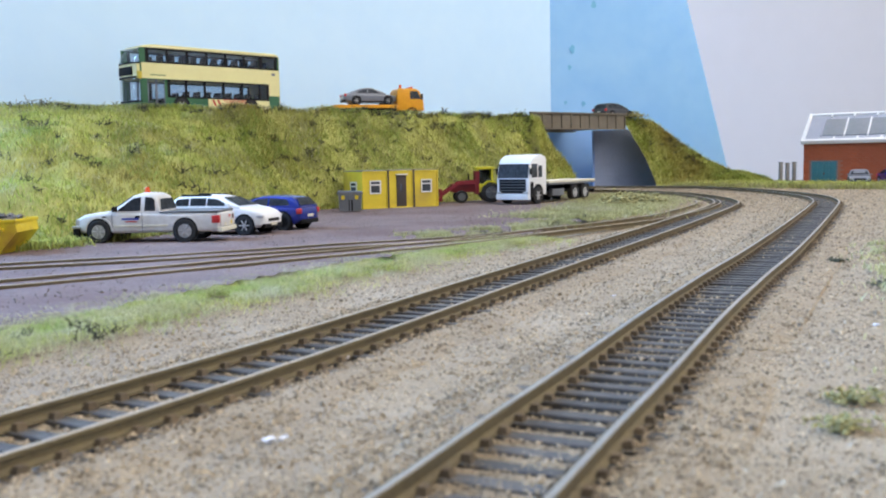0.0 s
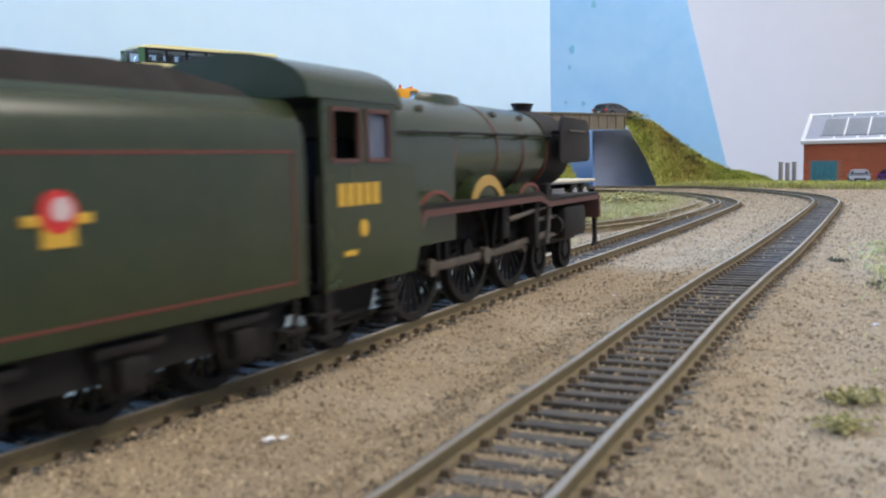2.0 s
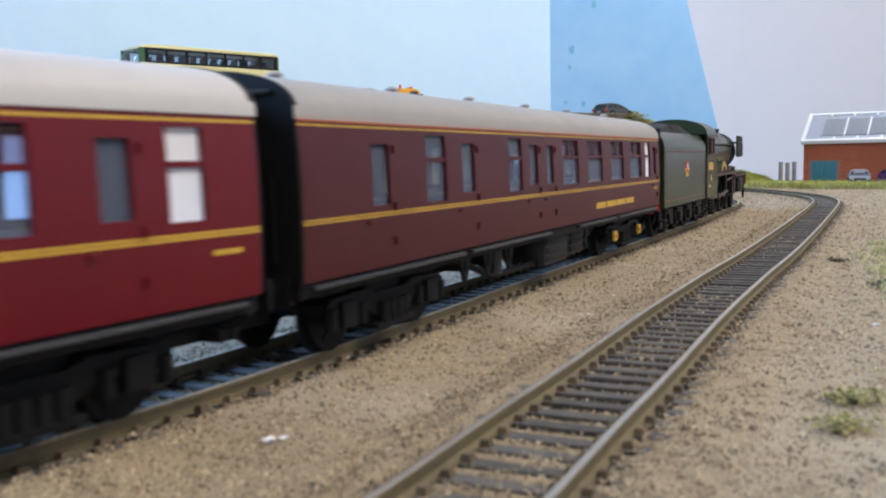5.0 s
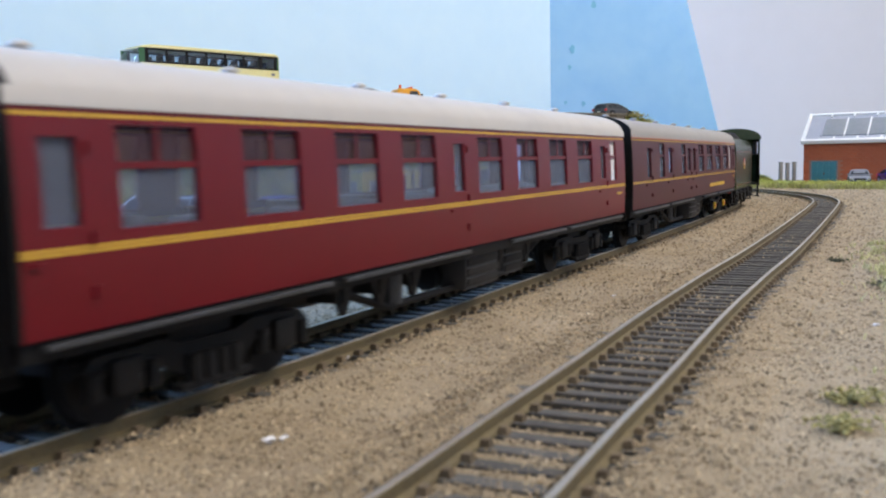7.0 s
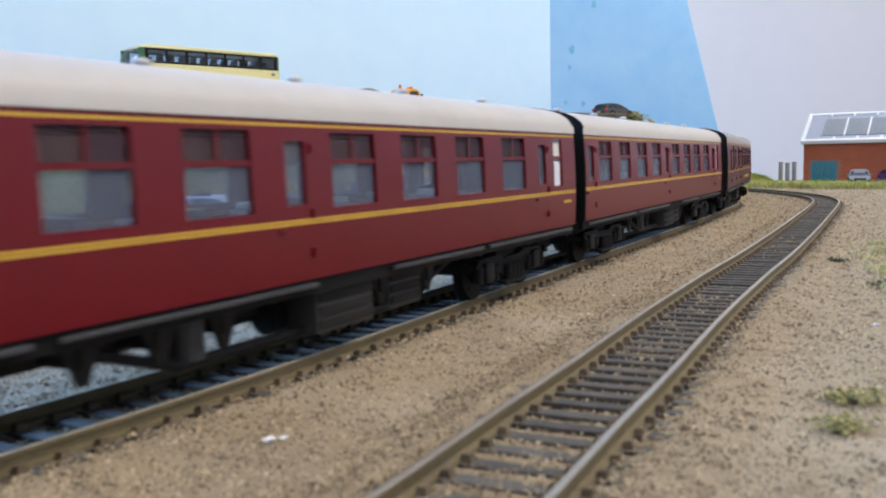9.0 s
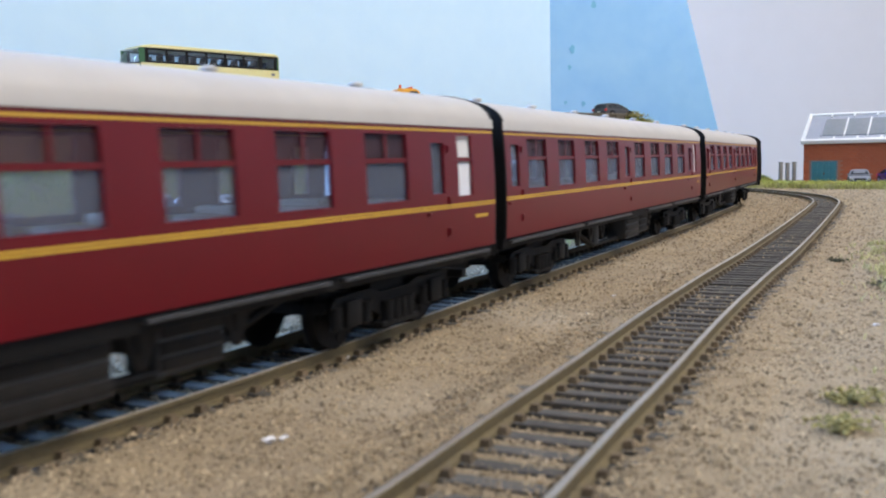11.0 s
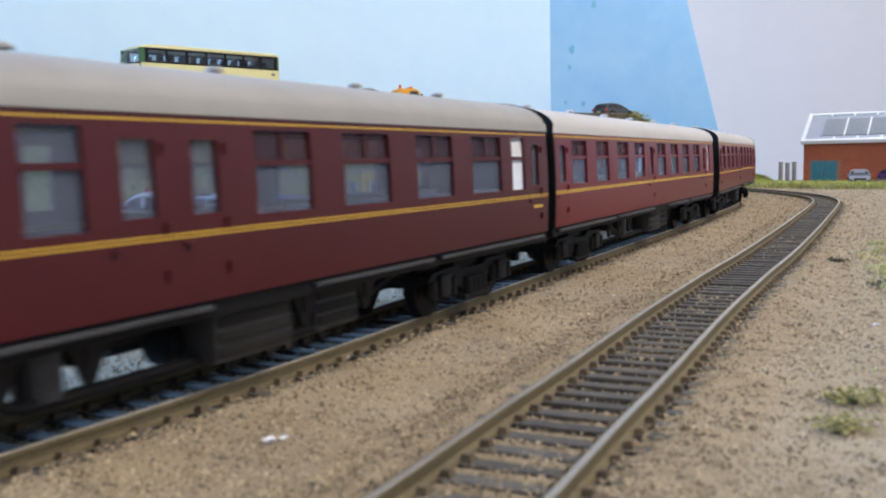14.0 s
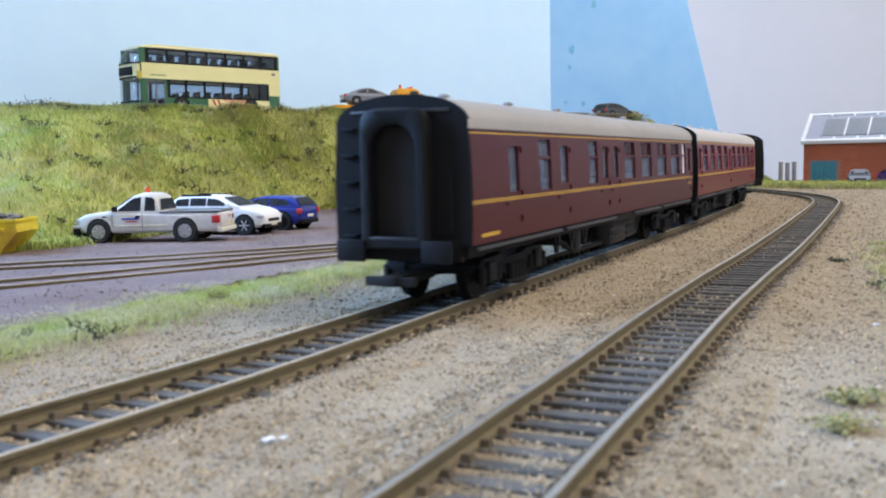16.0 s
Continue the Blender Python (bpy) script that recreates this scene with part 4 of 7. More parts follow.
        cyl(bm, (9, s * 14.8, 18.5), (40, s * 14.8, 20.5), 0.7, 8)
        cyl(bm, (40, s * 15.4, 20), (38, s * 15.4, 10.5), 0.7, 8)
        part("valve_gear", bm, M["steel"], lo, "dull steel slide bars and valve gear")
        part("slide_bar_bracket", box(B(), 28, 31, min(s * 12, s * 15.6), max(s * 12, s * 15.6), 10.6, 22, 0.3), M["soot"], lo)
        part("expansion_link", box(B(), 6, 11, min(s * 13, s * 14.8), max(s * 13, s * 14.8), 14, 22.5, 0.6), M["soot"], lo)
        part("mechanical_lubricator", box(B(), 38, 42, min(s * 13, s * 15.5), max(s * 13, s * 15.5), 22.4, 26.5, 0.4), M["soot"], lo)
    # frames, buffer beam, bogie
    bm = B()
    box(bm, -80, 86, -5.6, 5.6, 9, 22)
    part("frame", bm, M["soot"], lo)
    bm = B()
    box(bm, 86, 88, -17, 17, 14.5, 21.6, 0.3)
    part("buffer_beam", bm, M["crimson_tread"], lo, "red buffer beam")
    for s in (-1, 1):
        bm = B()
        cyl(bm, (88, s * 11.5, 17.6), (92, s * 11.5, 17.6), 1.8, 14)
        cyl(bm, (92, s * 11.5, 17.6), (93.2, s * 11.5, 17.6), 3.2, 20)
        part("buffer", bm, M["crimson_tread"], lo)
        bm = B()
        prism(bm, [(86.5, 15), (88, 15), (88.5, 7), (90.5, 5.6), (84.5, 5.6), (86.5, 7)], min(s * 14.4, s * 15.6), max(s * 14.4, s * 15.6))
        part("front_step", bm, M["soot"], lo)
        bm = B()
        prism(bm, [(44, 12), (78, 12), (80, 9), (42, 9)], min(s * 9.6, s * 10.4), max(s * 9.6, s * 10.4))
        part("bogie_frame", bm, M["soot"], lo)
        bm = B()
        prism(bm, [(-80, 12), (-56, 12), (-60, 5), (-76, 5)], min(s * 11.4, s * 12.6), max(s * 11.4, s * 12.6))
        part("trailing_truck", bm, M["soot"], lo)
        bm = B()
        for z in (4.6, 8.2):
            box(bm, -84, -77, min(s * 14, s * 17.2), max(s * 14, s * 17.2), z, z + 0.7)
        box(bm, -81.5, -79.5, min(s * 16, s * 17), max(s * 16, s * 17), 4.6, 13)
        part("cab_step", bm, M["soot"], lo)
        bm = B()
        cyl(bm, (-72, s * 13, 6.5), (-62, s * 13, 6.5), 0.5, 6)
        for k in range(5):
            cyl(bm, (-58, s * 15.5, 4 + k * 1.5), (-58, s * 15.5, 4.8 + k * 1.5), 2.1, 12)
        part("injector", bm, M["soot"], lo)
    big, small, mid = spoked_wheel(13.2, 20, 4.3), spoked_wheel(6.2, 10, 0), spoked_wheel(7.2, 10, 0)
    for x in (24, -5, -34):
        WHEELS.append((link("driving_wheel", big, M["soot"], lo, "spoked black driving wheel", P(x, 0, 13.2)), x, 13.2, 13.2))
    for x, r, me in ((72, 6.2, small), (47, 6.2, small), (-66, 7.2, mid)):
        WHEELS.append((link("carrying_wheel", me, M["soot"], lo, m=P(x, 0, r)), x, r, r))
    for s in (-1, 1):
        bm = B()
        y0, y1 = sorted((s * 11.4, s * 12.4))
        box(bm, -36, 26, y0, y1, -0.9, 0.9, 0.2)
        for x in (24, -5, -34):
            cyl(bm, (x, y0, 0), (x, y1, 0), 2.0, 14)
        rod = part("coupling_rod", bm, M["steel"], lo, "long dull steel coupling rod", P(0, 0, 13.2))
        RODS.append((rod, 0, 13.2, 4.3, 13.2, 0.0, 0))
        bm = B()
        y0, y1 = sorted((s * 12.6, s * 13.4))
        box(bm, 0, 44, y0, y1, -0.8, 0.8, 0.2)
        cyl(bm, (0, y0, 0), (0, y1, 0), 2.1, 14)
        rod = part("connecting_rod", bm, M["steel"], lo, "dull steel connecting rod", P(-5, 0, 13.2))
        RODS.append((rod, -5, 13.2, 4.3, 13.2, 0.0, 44.0))
    keep = {"boiler", "firebox", "smokebox", "chimney", "smoke_deflector", "boiler_band", "handrail", "dome", "safety_valve", "washout_plug", "driving_wheel", "carrying_wheel", "coupling_rod", "connecting_rod", "bogie_frame", "trailing_truck"}
    for ob in lo.children:
        if ob.name.split(".")[0] not in keep:
            ob.scale = (1, 1, 1.055)
    return lo


def build_tender():
    te = thing("tender", None, "dark green corridor tender full of coal behind the locomotive", "tender")
    G = M["green"]
    hx = 48
    bm = B()
    prof = [(17.4, 13.2), (17.4, 38.5), (16.9, 41.4), (15.4, 44.0), (13.4, 45.6)]
    outline = prof + [(-y, z) for y, z in prof[::-1]]
    loft(bm, [[(x, y, z) for y, z in outline] for x in (-hx, hx)])
    body = part("body", bm, G, te, "plain dark green tank side with thin red lining")
    for s in (-1, 1):
        for z in (15.8, 37.0):
            bm = B()
            box(bm, -hx + 3, hx - 3, min(s * 17.35, s * 17.5), max(s * 17.35, s * 17.5), z - 0.22, z + 0.22)
            part("lining", bm, M["red_line"], body, "thin red lining")
        for x in (-hx + 3, hx - 3):
            part("lining", box(B(), x - 0.2, x + 0.2, min(s * 17.35, s * 17.5), max(s * 17.35, s * 17.5), 15.8, 37.0), M["red_line"], body, "thin red lining")
        # crest as plain shapes
        y0, y1 = sorted((s * 17.3, s * 17.6))
        part("crest", box(B(), -5.0, 5.0, y0, y1, 28.3, 29.6, 0.05), M["yellow_line"], body, "yellow bars of the crest")
        part("crest", cyl(B(), (0, s * 17.3, 29.9), (0, s * 17.65, 29.9), 2.7, 18), M["red"], body, "red disc of the crest")
        part("crest", cyl(B(), (0.5, s * 17.5, 30.2), (0.5, s * 17.75, 30.2), 1.5, 14), M["pale_disc"], body, "pale middle of the crest")
        part("crest", box(B(), -2.4, 2.4, y0, y1 + 0.02, 25.6, 28.2), M["yellow_line"], body, "yellow foot of the crest")
        bm = B()
        prism(bm, [(-hx, 13.2), (hx, 13.2), (hx, 12.2), (hx - 3, 11.6), (hx - 5, 4.5), (hx - 9, 4.0), (hx - 12, 7), (-hx + 12, 7), (-hx + 9, 4.0), (-hx + 5, 4.5), (-hx + 3, 11.6), (-hx, 12.2)], min(s * 13.2, s * 14.4), max(s * 13.2, s * 14.4))
        for x in (-33, -11, 11, 33):
            prism(bm, [(x - 6, 12), (x + 6, 12), (x + 3, 4.4), (x - 3, 4.4)], min(s * 14.2, s * 15.3), max(s * 14.2, s * 15.3))
        part("side_frame", bm, M["soot"], te, "black outside frame")
        for x in (-33, -11, 11, 33):
            bm = B()
            box(bm, x - 2.4, x + 2.4, min(s * 15.2, s * 17.2), max(s * 15.2, s * 17.2), 5.6, 10, 0.5)
            box(bm, x - 6, x + 6, min(s * 15.4, s * 16.6), max(s * 15.4, s * 16.6), 10.6, 12.0, 0.3)
            part("axle_box", bm, M["soot"], te)
        for e in (-1, 1):
            bm = B()
            for z in (3.6, 7.4):
                box(bm, min(e * 42, e * 48), max(e * 42, e * 48), min(s * 14, s * 17.4), max(s * 14, s * 17.4), z, z + 0.7)
            box(bm, min(e * 44.5, e * 45.5), max(e * 44.5, e * 45.5), min(s * 16.4, s * 17.2), max(s * 16.4, s * 17.2), 3.6, 13)
            part("footstep", bm, M["soot"], te)
        bm = B()
        cyl(bm, (-48.6, s * 11.4, 15.5), (-53.5, s * 11.4, 15.5), 1.7, 14)
        cyl(bm, (-53.3, s * 11.4, 15.5), (-54.3, s * 11.4, 15.5), 3.0, 20)
        part("buffer", bm, M["red"], te, "red buffer")
        part("handrail", cyl(B(), (-49.4, s * 14.8, 18), (-49.4, s * 14.8, 40), 0.4, 6), M["soot"], te)
        part("handrail", cyl(B(), (48.6, s * 16.8, 16), (48.6, s * 16.8, 36), 0.4, 6), M["soot"], te)
    bm = B()
    prism(bm, [(-hx - 1.0, 13), (-hx - 1, 46.5), (-hx + 0.2, 46.5), (-hx + 0.2, 13)], -15.6, 15.6)
    box(bm, -hx - 3.8, -hx - 0.8, -7.8, 7.8, 15, 43, 1.2)
    part("tender_back", bm, M["soot"], te, "black tender end with corridor connection")
    for k in range(4):
        part("end_step", box(B(), -hx - 2.4, -hx - 0.9, -14.5, -9.5, 19 + k * 7, 19.8 + k * 7, 0.15), M["soot"], te)
    part("lamp", box(B(), -hx - 2.8, -hx - 0.9, -12.6, -10.0, 41.5, 45, 0.4), M["box_grey"], te, "small dark tail lamp")
    bm = B()
    box(bm, -hx - 1.6, -hx + 0.5, -15.4, 15.4, 12.0, 16.6, 0.3)
    part("buffer_beam", bm, M["red"], te, "red buffer beam")
    part("coupling", box(B(), -hx - 9, -hx, -2, 2, 6.4, 8.6, 0.3), M["soot"], te)
    # coal space plates and coal
    bm = B()
    for x0, x1 in ((-20, 46),):
        rings = []
        for x in np.linspace(x0, x1, 14):
            u = (x - x0) / (x1 - x0)
            z = 45.4 + 4.6 * math.sin(u * math.pi) ** 0.6
            rings.append([(x, 11.5, 44.5), (x, 9, z), (x, 0, z + 1.0), (x, -9, z), (x, -11.5, 44.5)])
        loft(bm, rings)
    for v in bm.verts:
        v.co += Vector((noise.noise(v.co * 0.35), noise.noise(v.co * 0.3 + Vector((9, 0, 0))), noise.noise(v.co * 0.31 + Vector((0, 7, 0))))) * 1.3
    part("coal", bm, M["soot"], te, "heaped black coal", smooth=False)
    part("frame", box(B(), -46, 46, -6, 6, 8.5, 13.4), M["soot"], te)
    me = spoked_wheel(8.2, 12, 0)
    for x in (-33, -11, 11, 33):
        WHEELS.append((link("tender_wheel", me, M["soot"], te, m=P(x, 0, 8.2)), x, 8.2, 8.2))
    return te


LOCO = build_loco()
TENDER = build_tender()
# ---- more materials ----
M["tyre"] = material("tyre_rubber", (0.012, 0.012, 0.013), (0.022, 0.021, 0.02), 3, 0.8, fine=0.6)
M["rim"] = material("silver_rim", (0.55, 0.55, 0.55), (0.38, 0.38, 0.38), 2, 0.35, metal=0.25, fine=0.5)
M["tint"] = material("tinted_glass", (0.045, 0.05, 0.058), (0.09, 0.1, 0.11), 8, 0.2, fine=2, sheen=0.06)
M["bluecar"] = material("deep_blue_paint", (0.006, 0.02, 0.22), (0.006, 0.017, 0.18), 9, 0.25, fine=2, coat=0.5)
M["silver"] = material("silver_paint", (0.22, 0.23, 0.255), (0.19, 0.2, 0.225), 9, 0.3, metal=0.3, fine=2, coat=0.4)
M["darkcar"] = material("dark_grey_paint", (0.035, 0.037, 0.04), (0.05, 0.05, 0.052), 9, 0.3, fine=2, coat=0.4)
M["dirty_white"] = material("dusty_white_paint", (0.66, 0.65, 0.63), (0.55, 0.53, 0.5), 9, 0.4, fine=2, spots=(0.5, 0.46, 0.4))
M["yellow"] = material("yellow_paint", (0.72, 0.55, 0.035), (0.62, 0.47, 0.03), 12, 0.5, fine=2, spots=(0.5, 0.36, 0.05))
M["skip_yellow"] = material("skip_yellow_paint", (0.75, 0.57, 0.01), (0.65, 0.49, 0.01), 6, 0.45, fine=1, spots=(0.4, 0.22, 0.02))
M["orange"] = material("amber_yellow_paint", (0.80, 0.36, 0.01), (0.7, 0.3, 0.01), 9, 0.4, fine=2)
M["lime"] = material("acid_yellow_paint", (0.65, 0.58, 0.02), (0.55, 0.48, 0.02), 6, 0.45, fine=1)
M["cherry"] = material("dark_red_paint", (0.22, 0.012, 0.02), (0.17, 0.012, 0.018), 6, 0.45, fine=1)
M["grey"] = material("grey_plastic", (0.17, 0.18, 0.195), (0.13, 0.14, 0.15), 5, 0.6, fine=1)
M["bus_cream"] = material("pale_yellow_paint", (0.74, 0.68, 0.32), (0.7, 0.63, 0.29), 30, 0.35, fine=4, coat=0.3)
M["bus_green"] = material("bus_green_paint", (0.03, 0.13, 0.045), (0.025, 0.1, 0.035), 20, 0.35, fine=4, coat=0.3)
M["brick"] = material("red_brick", (0.36, 0.09, 0.035), (0.29, 0.075, 0.03), 14, 0.85, fine=1.5, bump=0.4, rand=0.12)
M["mortar"] = material("mortar", (0.30, 0.14, 0.09), (0.26, 0.12, 0.08), 8, 0.9, fine=1)
M["teal"] = material("teal_door_paint", (0.03, 0.16, 0.19), (0.025, 0.13, 0.16), 10, 0.5, fine=2)
M["slate"] = material("grey_roof", (0.34, 0.36, 0.42), (0.3, 0.32, 0.38), 20, 0.6, fine=3)
M["skylight"] = material("skylight_pane", (0.20, 0.22, 0.24), (0.25, 0.26, 0.28), 20, 0.2, fine=4)
M["girder"] = material("weathered_girder", (0.17, 0.145, 0.105), (0.13, 0.11, 0.085), 12, 0.75, fine=2, bump=0.2)
M["abutment"] = material("slate_blue_abutment", (0.34, 0.39, 0.53), (0.29, 0.34, 0.46), 20, 0.85, fine=3)
M["brown"] = material("brown_door_paint", (0.05, 0.04, 0.035), (0.06, 0.045, 0.04), 6, 0.6, fine=1)
M["timber"] = material("weathered_timber", (0.24, 0.22, 0.2), (0.17, 0.155, 0.14), 3, 0.85, fine=0.8)
M["rubble"] = material("rubble", (0.12, 0.1, 0.085), (0.2, 0.17, 0.14), 4, 0.9, fine=1, island=0.4)
M["blue_bar"] = material("blue_lettering", (0.03, 0.06, 0.4), (0.03, 0.05, 0.35), 4, 0.5, fine=1)
M["amber"] = material("amber_lens", (0.75, 0.10, 0.02), (0.7, 0.1, 0.02), 3, 0.25, fine=1)
M["stone_white"] = material("white_fleck", (0.75, 0.76, 0.8), (0.6, 0.6, 0.64), 2, 0.7, fine=0.6)


# ---- bridge ----
def build_bridge():
    br = thing("girder_bridge", None, "weathered plate girder road bridge with upright ribs", "bridge")
    a, b = Vector((106, 1100, 0)), Vector((236, 1197, 0))
    d = (b - a).normalized()
    rz = math.degrees(math.atan2(d.y, d.x))
    ln = (b - a).length
    for off, nm in ((0.0, "near"), (92.0, "far")):
        m = P(a.x - d.y * off, a.y + d.x * off, 0, rz)
        g = part("girder", box(B(), 0, ln, -1.2, 1.2, 71, 89), M["girder"], br, "brown steel plate girder", m)
        bm = B()
        box(bm, -1, ln + 1, -3, 2, 88.6, 90.6, 0.3)
        part("top_flange", bm, M["girder"], g)
        part("bottom_flange", box(B(), -1, ln + 1, -3, 2, 70, 71.6, 0.3), M["girder"], g)
        for k in range(11):
            x = 2 + k * (ln - 4) / 10
            part("rib", box(B(), x - 0.7, x + 0.7, -2.6, -1.1, 71.6, 88.6), M["girder"], g)
    part("deck", box(B(), 0, ln, 1.5, 90.5, 72, ROADZ + 5.6), M["girder"], br, "dark underside of the deck", P(a.x, a.y, 0, rz))
    return br


build_bridge()
part("abutment", box(B(), 0, 92, 0, 10, -8, 71), M["abutment"], None, "slate blue bridge abutment wall in shade", P(204, 1240, 0, 8), kind="structure", smooth=False)
# Board added before the backdrop; its deeper blue stands for shade.
panel("backdrop_low", (120, 1284), (212, 1290), [(0, -8), (92, -8), (92, 72), (0, 72)], M["sky_shaded"], 4, "deeper blue board added for the backdrop's shade under the bridge")
for x, z, w, h in ((60, 245, 6, 12), (118, 258, 10, 8), (30, 185, 7, 10), (26, 160, 5, 6), (20, 112, 4, 5), (45, 110, 5, 6)):
    bm = B()
    pts = [(x + w * 0.5 * math.cos(q) * (1 + 0.3 * math.sin(3 * q + x)), z + h * 0.5 * math.sin(q) * (1 + 0.25 * math.cos(2 * q + z))) for q in np.linspace(0, 6.28, 14, endpoint=False)]
    panel("stain", (CORNER[0], CORNER[1] - 1.0), (654, 1309), pts, M["stain"], 0.8, "small blue paint stain on the backdrop")


# ---- vehicles ----
def wheel_mesh(r, w):
    bm = B()
    n = 22
    prof = [(r * 0.62, -w / 2), (r * 0.93, -w / 2), (r, -w / 2 + 0.35), (r, w / 2 - 0.35), (r * 0.93, w / 2), (r * 0.62, w / 2)]
    loft(bm, [[(q * math.cos(2 * math.pi * i / n), y, q * math.sin(2 * math.pi * i / n)) for i in range(n)] for q, y in prof] + [[(prof[0][0] * math.cos(2 * math.pi * i / n), prof[0][1], prof[0][0] * math.sin(2 * math.pi * i / n)) for i in range(n)]], caps=False)
    tyre = mesh_of("tyre", bm)
    bm = B()
    cyl(bm, (0, -w * 0.36, 0), (0, w * 0.36, 0), r * 0.64, 20)
    for s in (-1, 1):
        for k in range(6):
            a = k * math.pi / 3
            cyl(bm, (0.1 * r * math.cos(a), s * w * 0.4, 0.1 * r * math.sin(a)), (0.58 * r * math.cos(a), s * w * 0.4, 0.58 * r * math.sin(a)), r * 0.085, 6)
        cyl(bm, (0, s * w * 0.36, 0), (0, s * w * 0.5, 0), r * 0.16, 10)
    return tyre, mesh_of("rim", bm)


def wheels(parent, xs, y, r, w, rim=None, z=None):
    t, h = wheel_mesh(r, w)
    for x in xs:
        for s in (-1, 1):
            wh = new("wheel")
            wh.parent = parent
            wh.matrix_basis = P(x, s * y, r if z is None else z)
            link("tyre", t, M["tyre"], wh)
            link("rim", h, rim or M["rim"], wh)


def shell(bm, stations, power=0.32, n=24):
    """A smooth body skinned over rounded cross-sections (x, bottom, top, half width)."""
    rings = []
    for x, z0, z1, w in stations:
        pts = []
        for k in range(n):
            a = 2 * math.pi * (k + 0.5) / n
            c, q = math.cos(a), math.sin(a)
            pts.append((x, w * math.copysign(abs(c) ** power, c), (z0 + z1) / 2 + (z1 - z0) / 2 * math.copysign(abs(q) ** power, q)))
        rings.append(pts)
    return loft(bm, rings)


def cabin(parent, paint, line, zb, wb, slope, panes, front, rear, name="cabin"):
    """Pillars and roof over the line (x, z), glazed with side panes, windscreen and rear window."""
    bm = B()
    rings = []
    for x, z in line:
        h = z - zb
        k = min(1.0, h / 3.0)
        wt = wb - slope * h
        pts = [(wb, zb - 1.0), (wb, zb), (wt + slope * 1.6 * k, z - 1.6 * k), (wt - 0.5 * k, z - 0.55 * k), (wt - 1.9 * k, z - 0.1 * k), (wt * 0.5, z + 0.15 * k)]
        rings.append([(x, y, zz) for y, zz in pts] + [(x, -y, zz) for y, zz in pts[::-1]])
    loft(bm, rings)
    cab = part(name, bm, paint, parent)
    side = lambda z: wb - slope * (z - zb)
    for s in (-1, 1):
        for poly in panes:
            bm = B()
            bm.faces.new([bm.verts.new((x, s * (side(z) + 0.1), z)) for x, z in poly])
            bmesh.ops.solidify(bm, geom=bm.faces[:], thickness=0.14)
            part("window", bm, M["tint"], cab, "dark tinted window")
    for (x0, z0, x1, z1), nm, d in ((front, "windscreen", 0.35), (rear, "rear_window", -0.35)):
        bm = B()
        a, b = side(z0) - 1.2, side(z1) - 2.0
        bm.faces.new([bm.verts.new(v) for v in ((x0 + d, -a, z0 + 0.2), (x0 + d, a, z0 + 0.2), (x1 + d, b, z1 + 0.2), (x1 + d, -b, z1 + 0.2))])
        bmesh.ops.solidify(bm, geom=bm.faces[:], thickness=0.14)
        part(nm, bm, M["tint"], cab, "dark glass")
    return cab


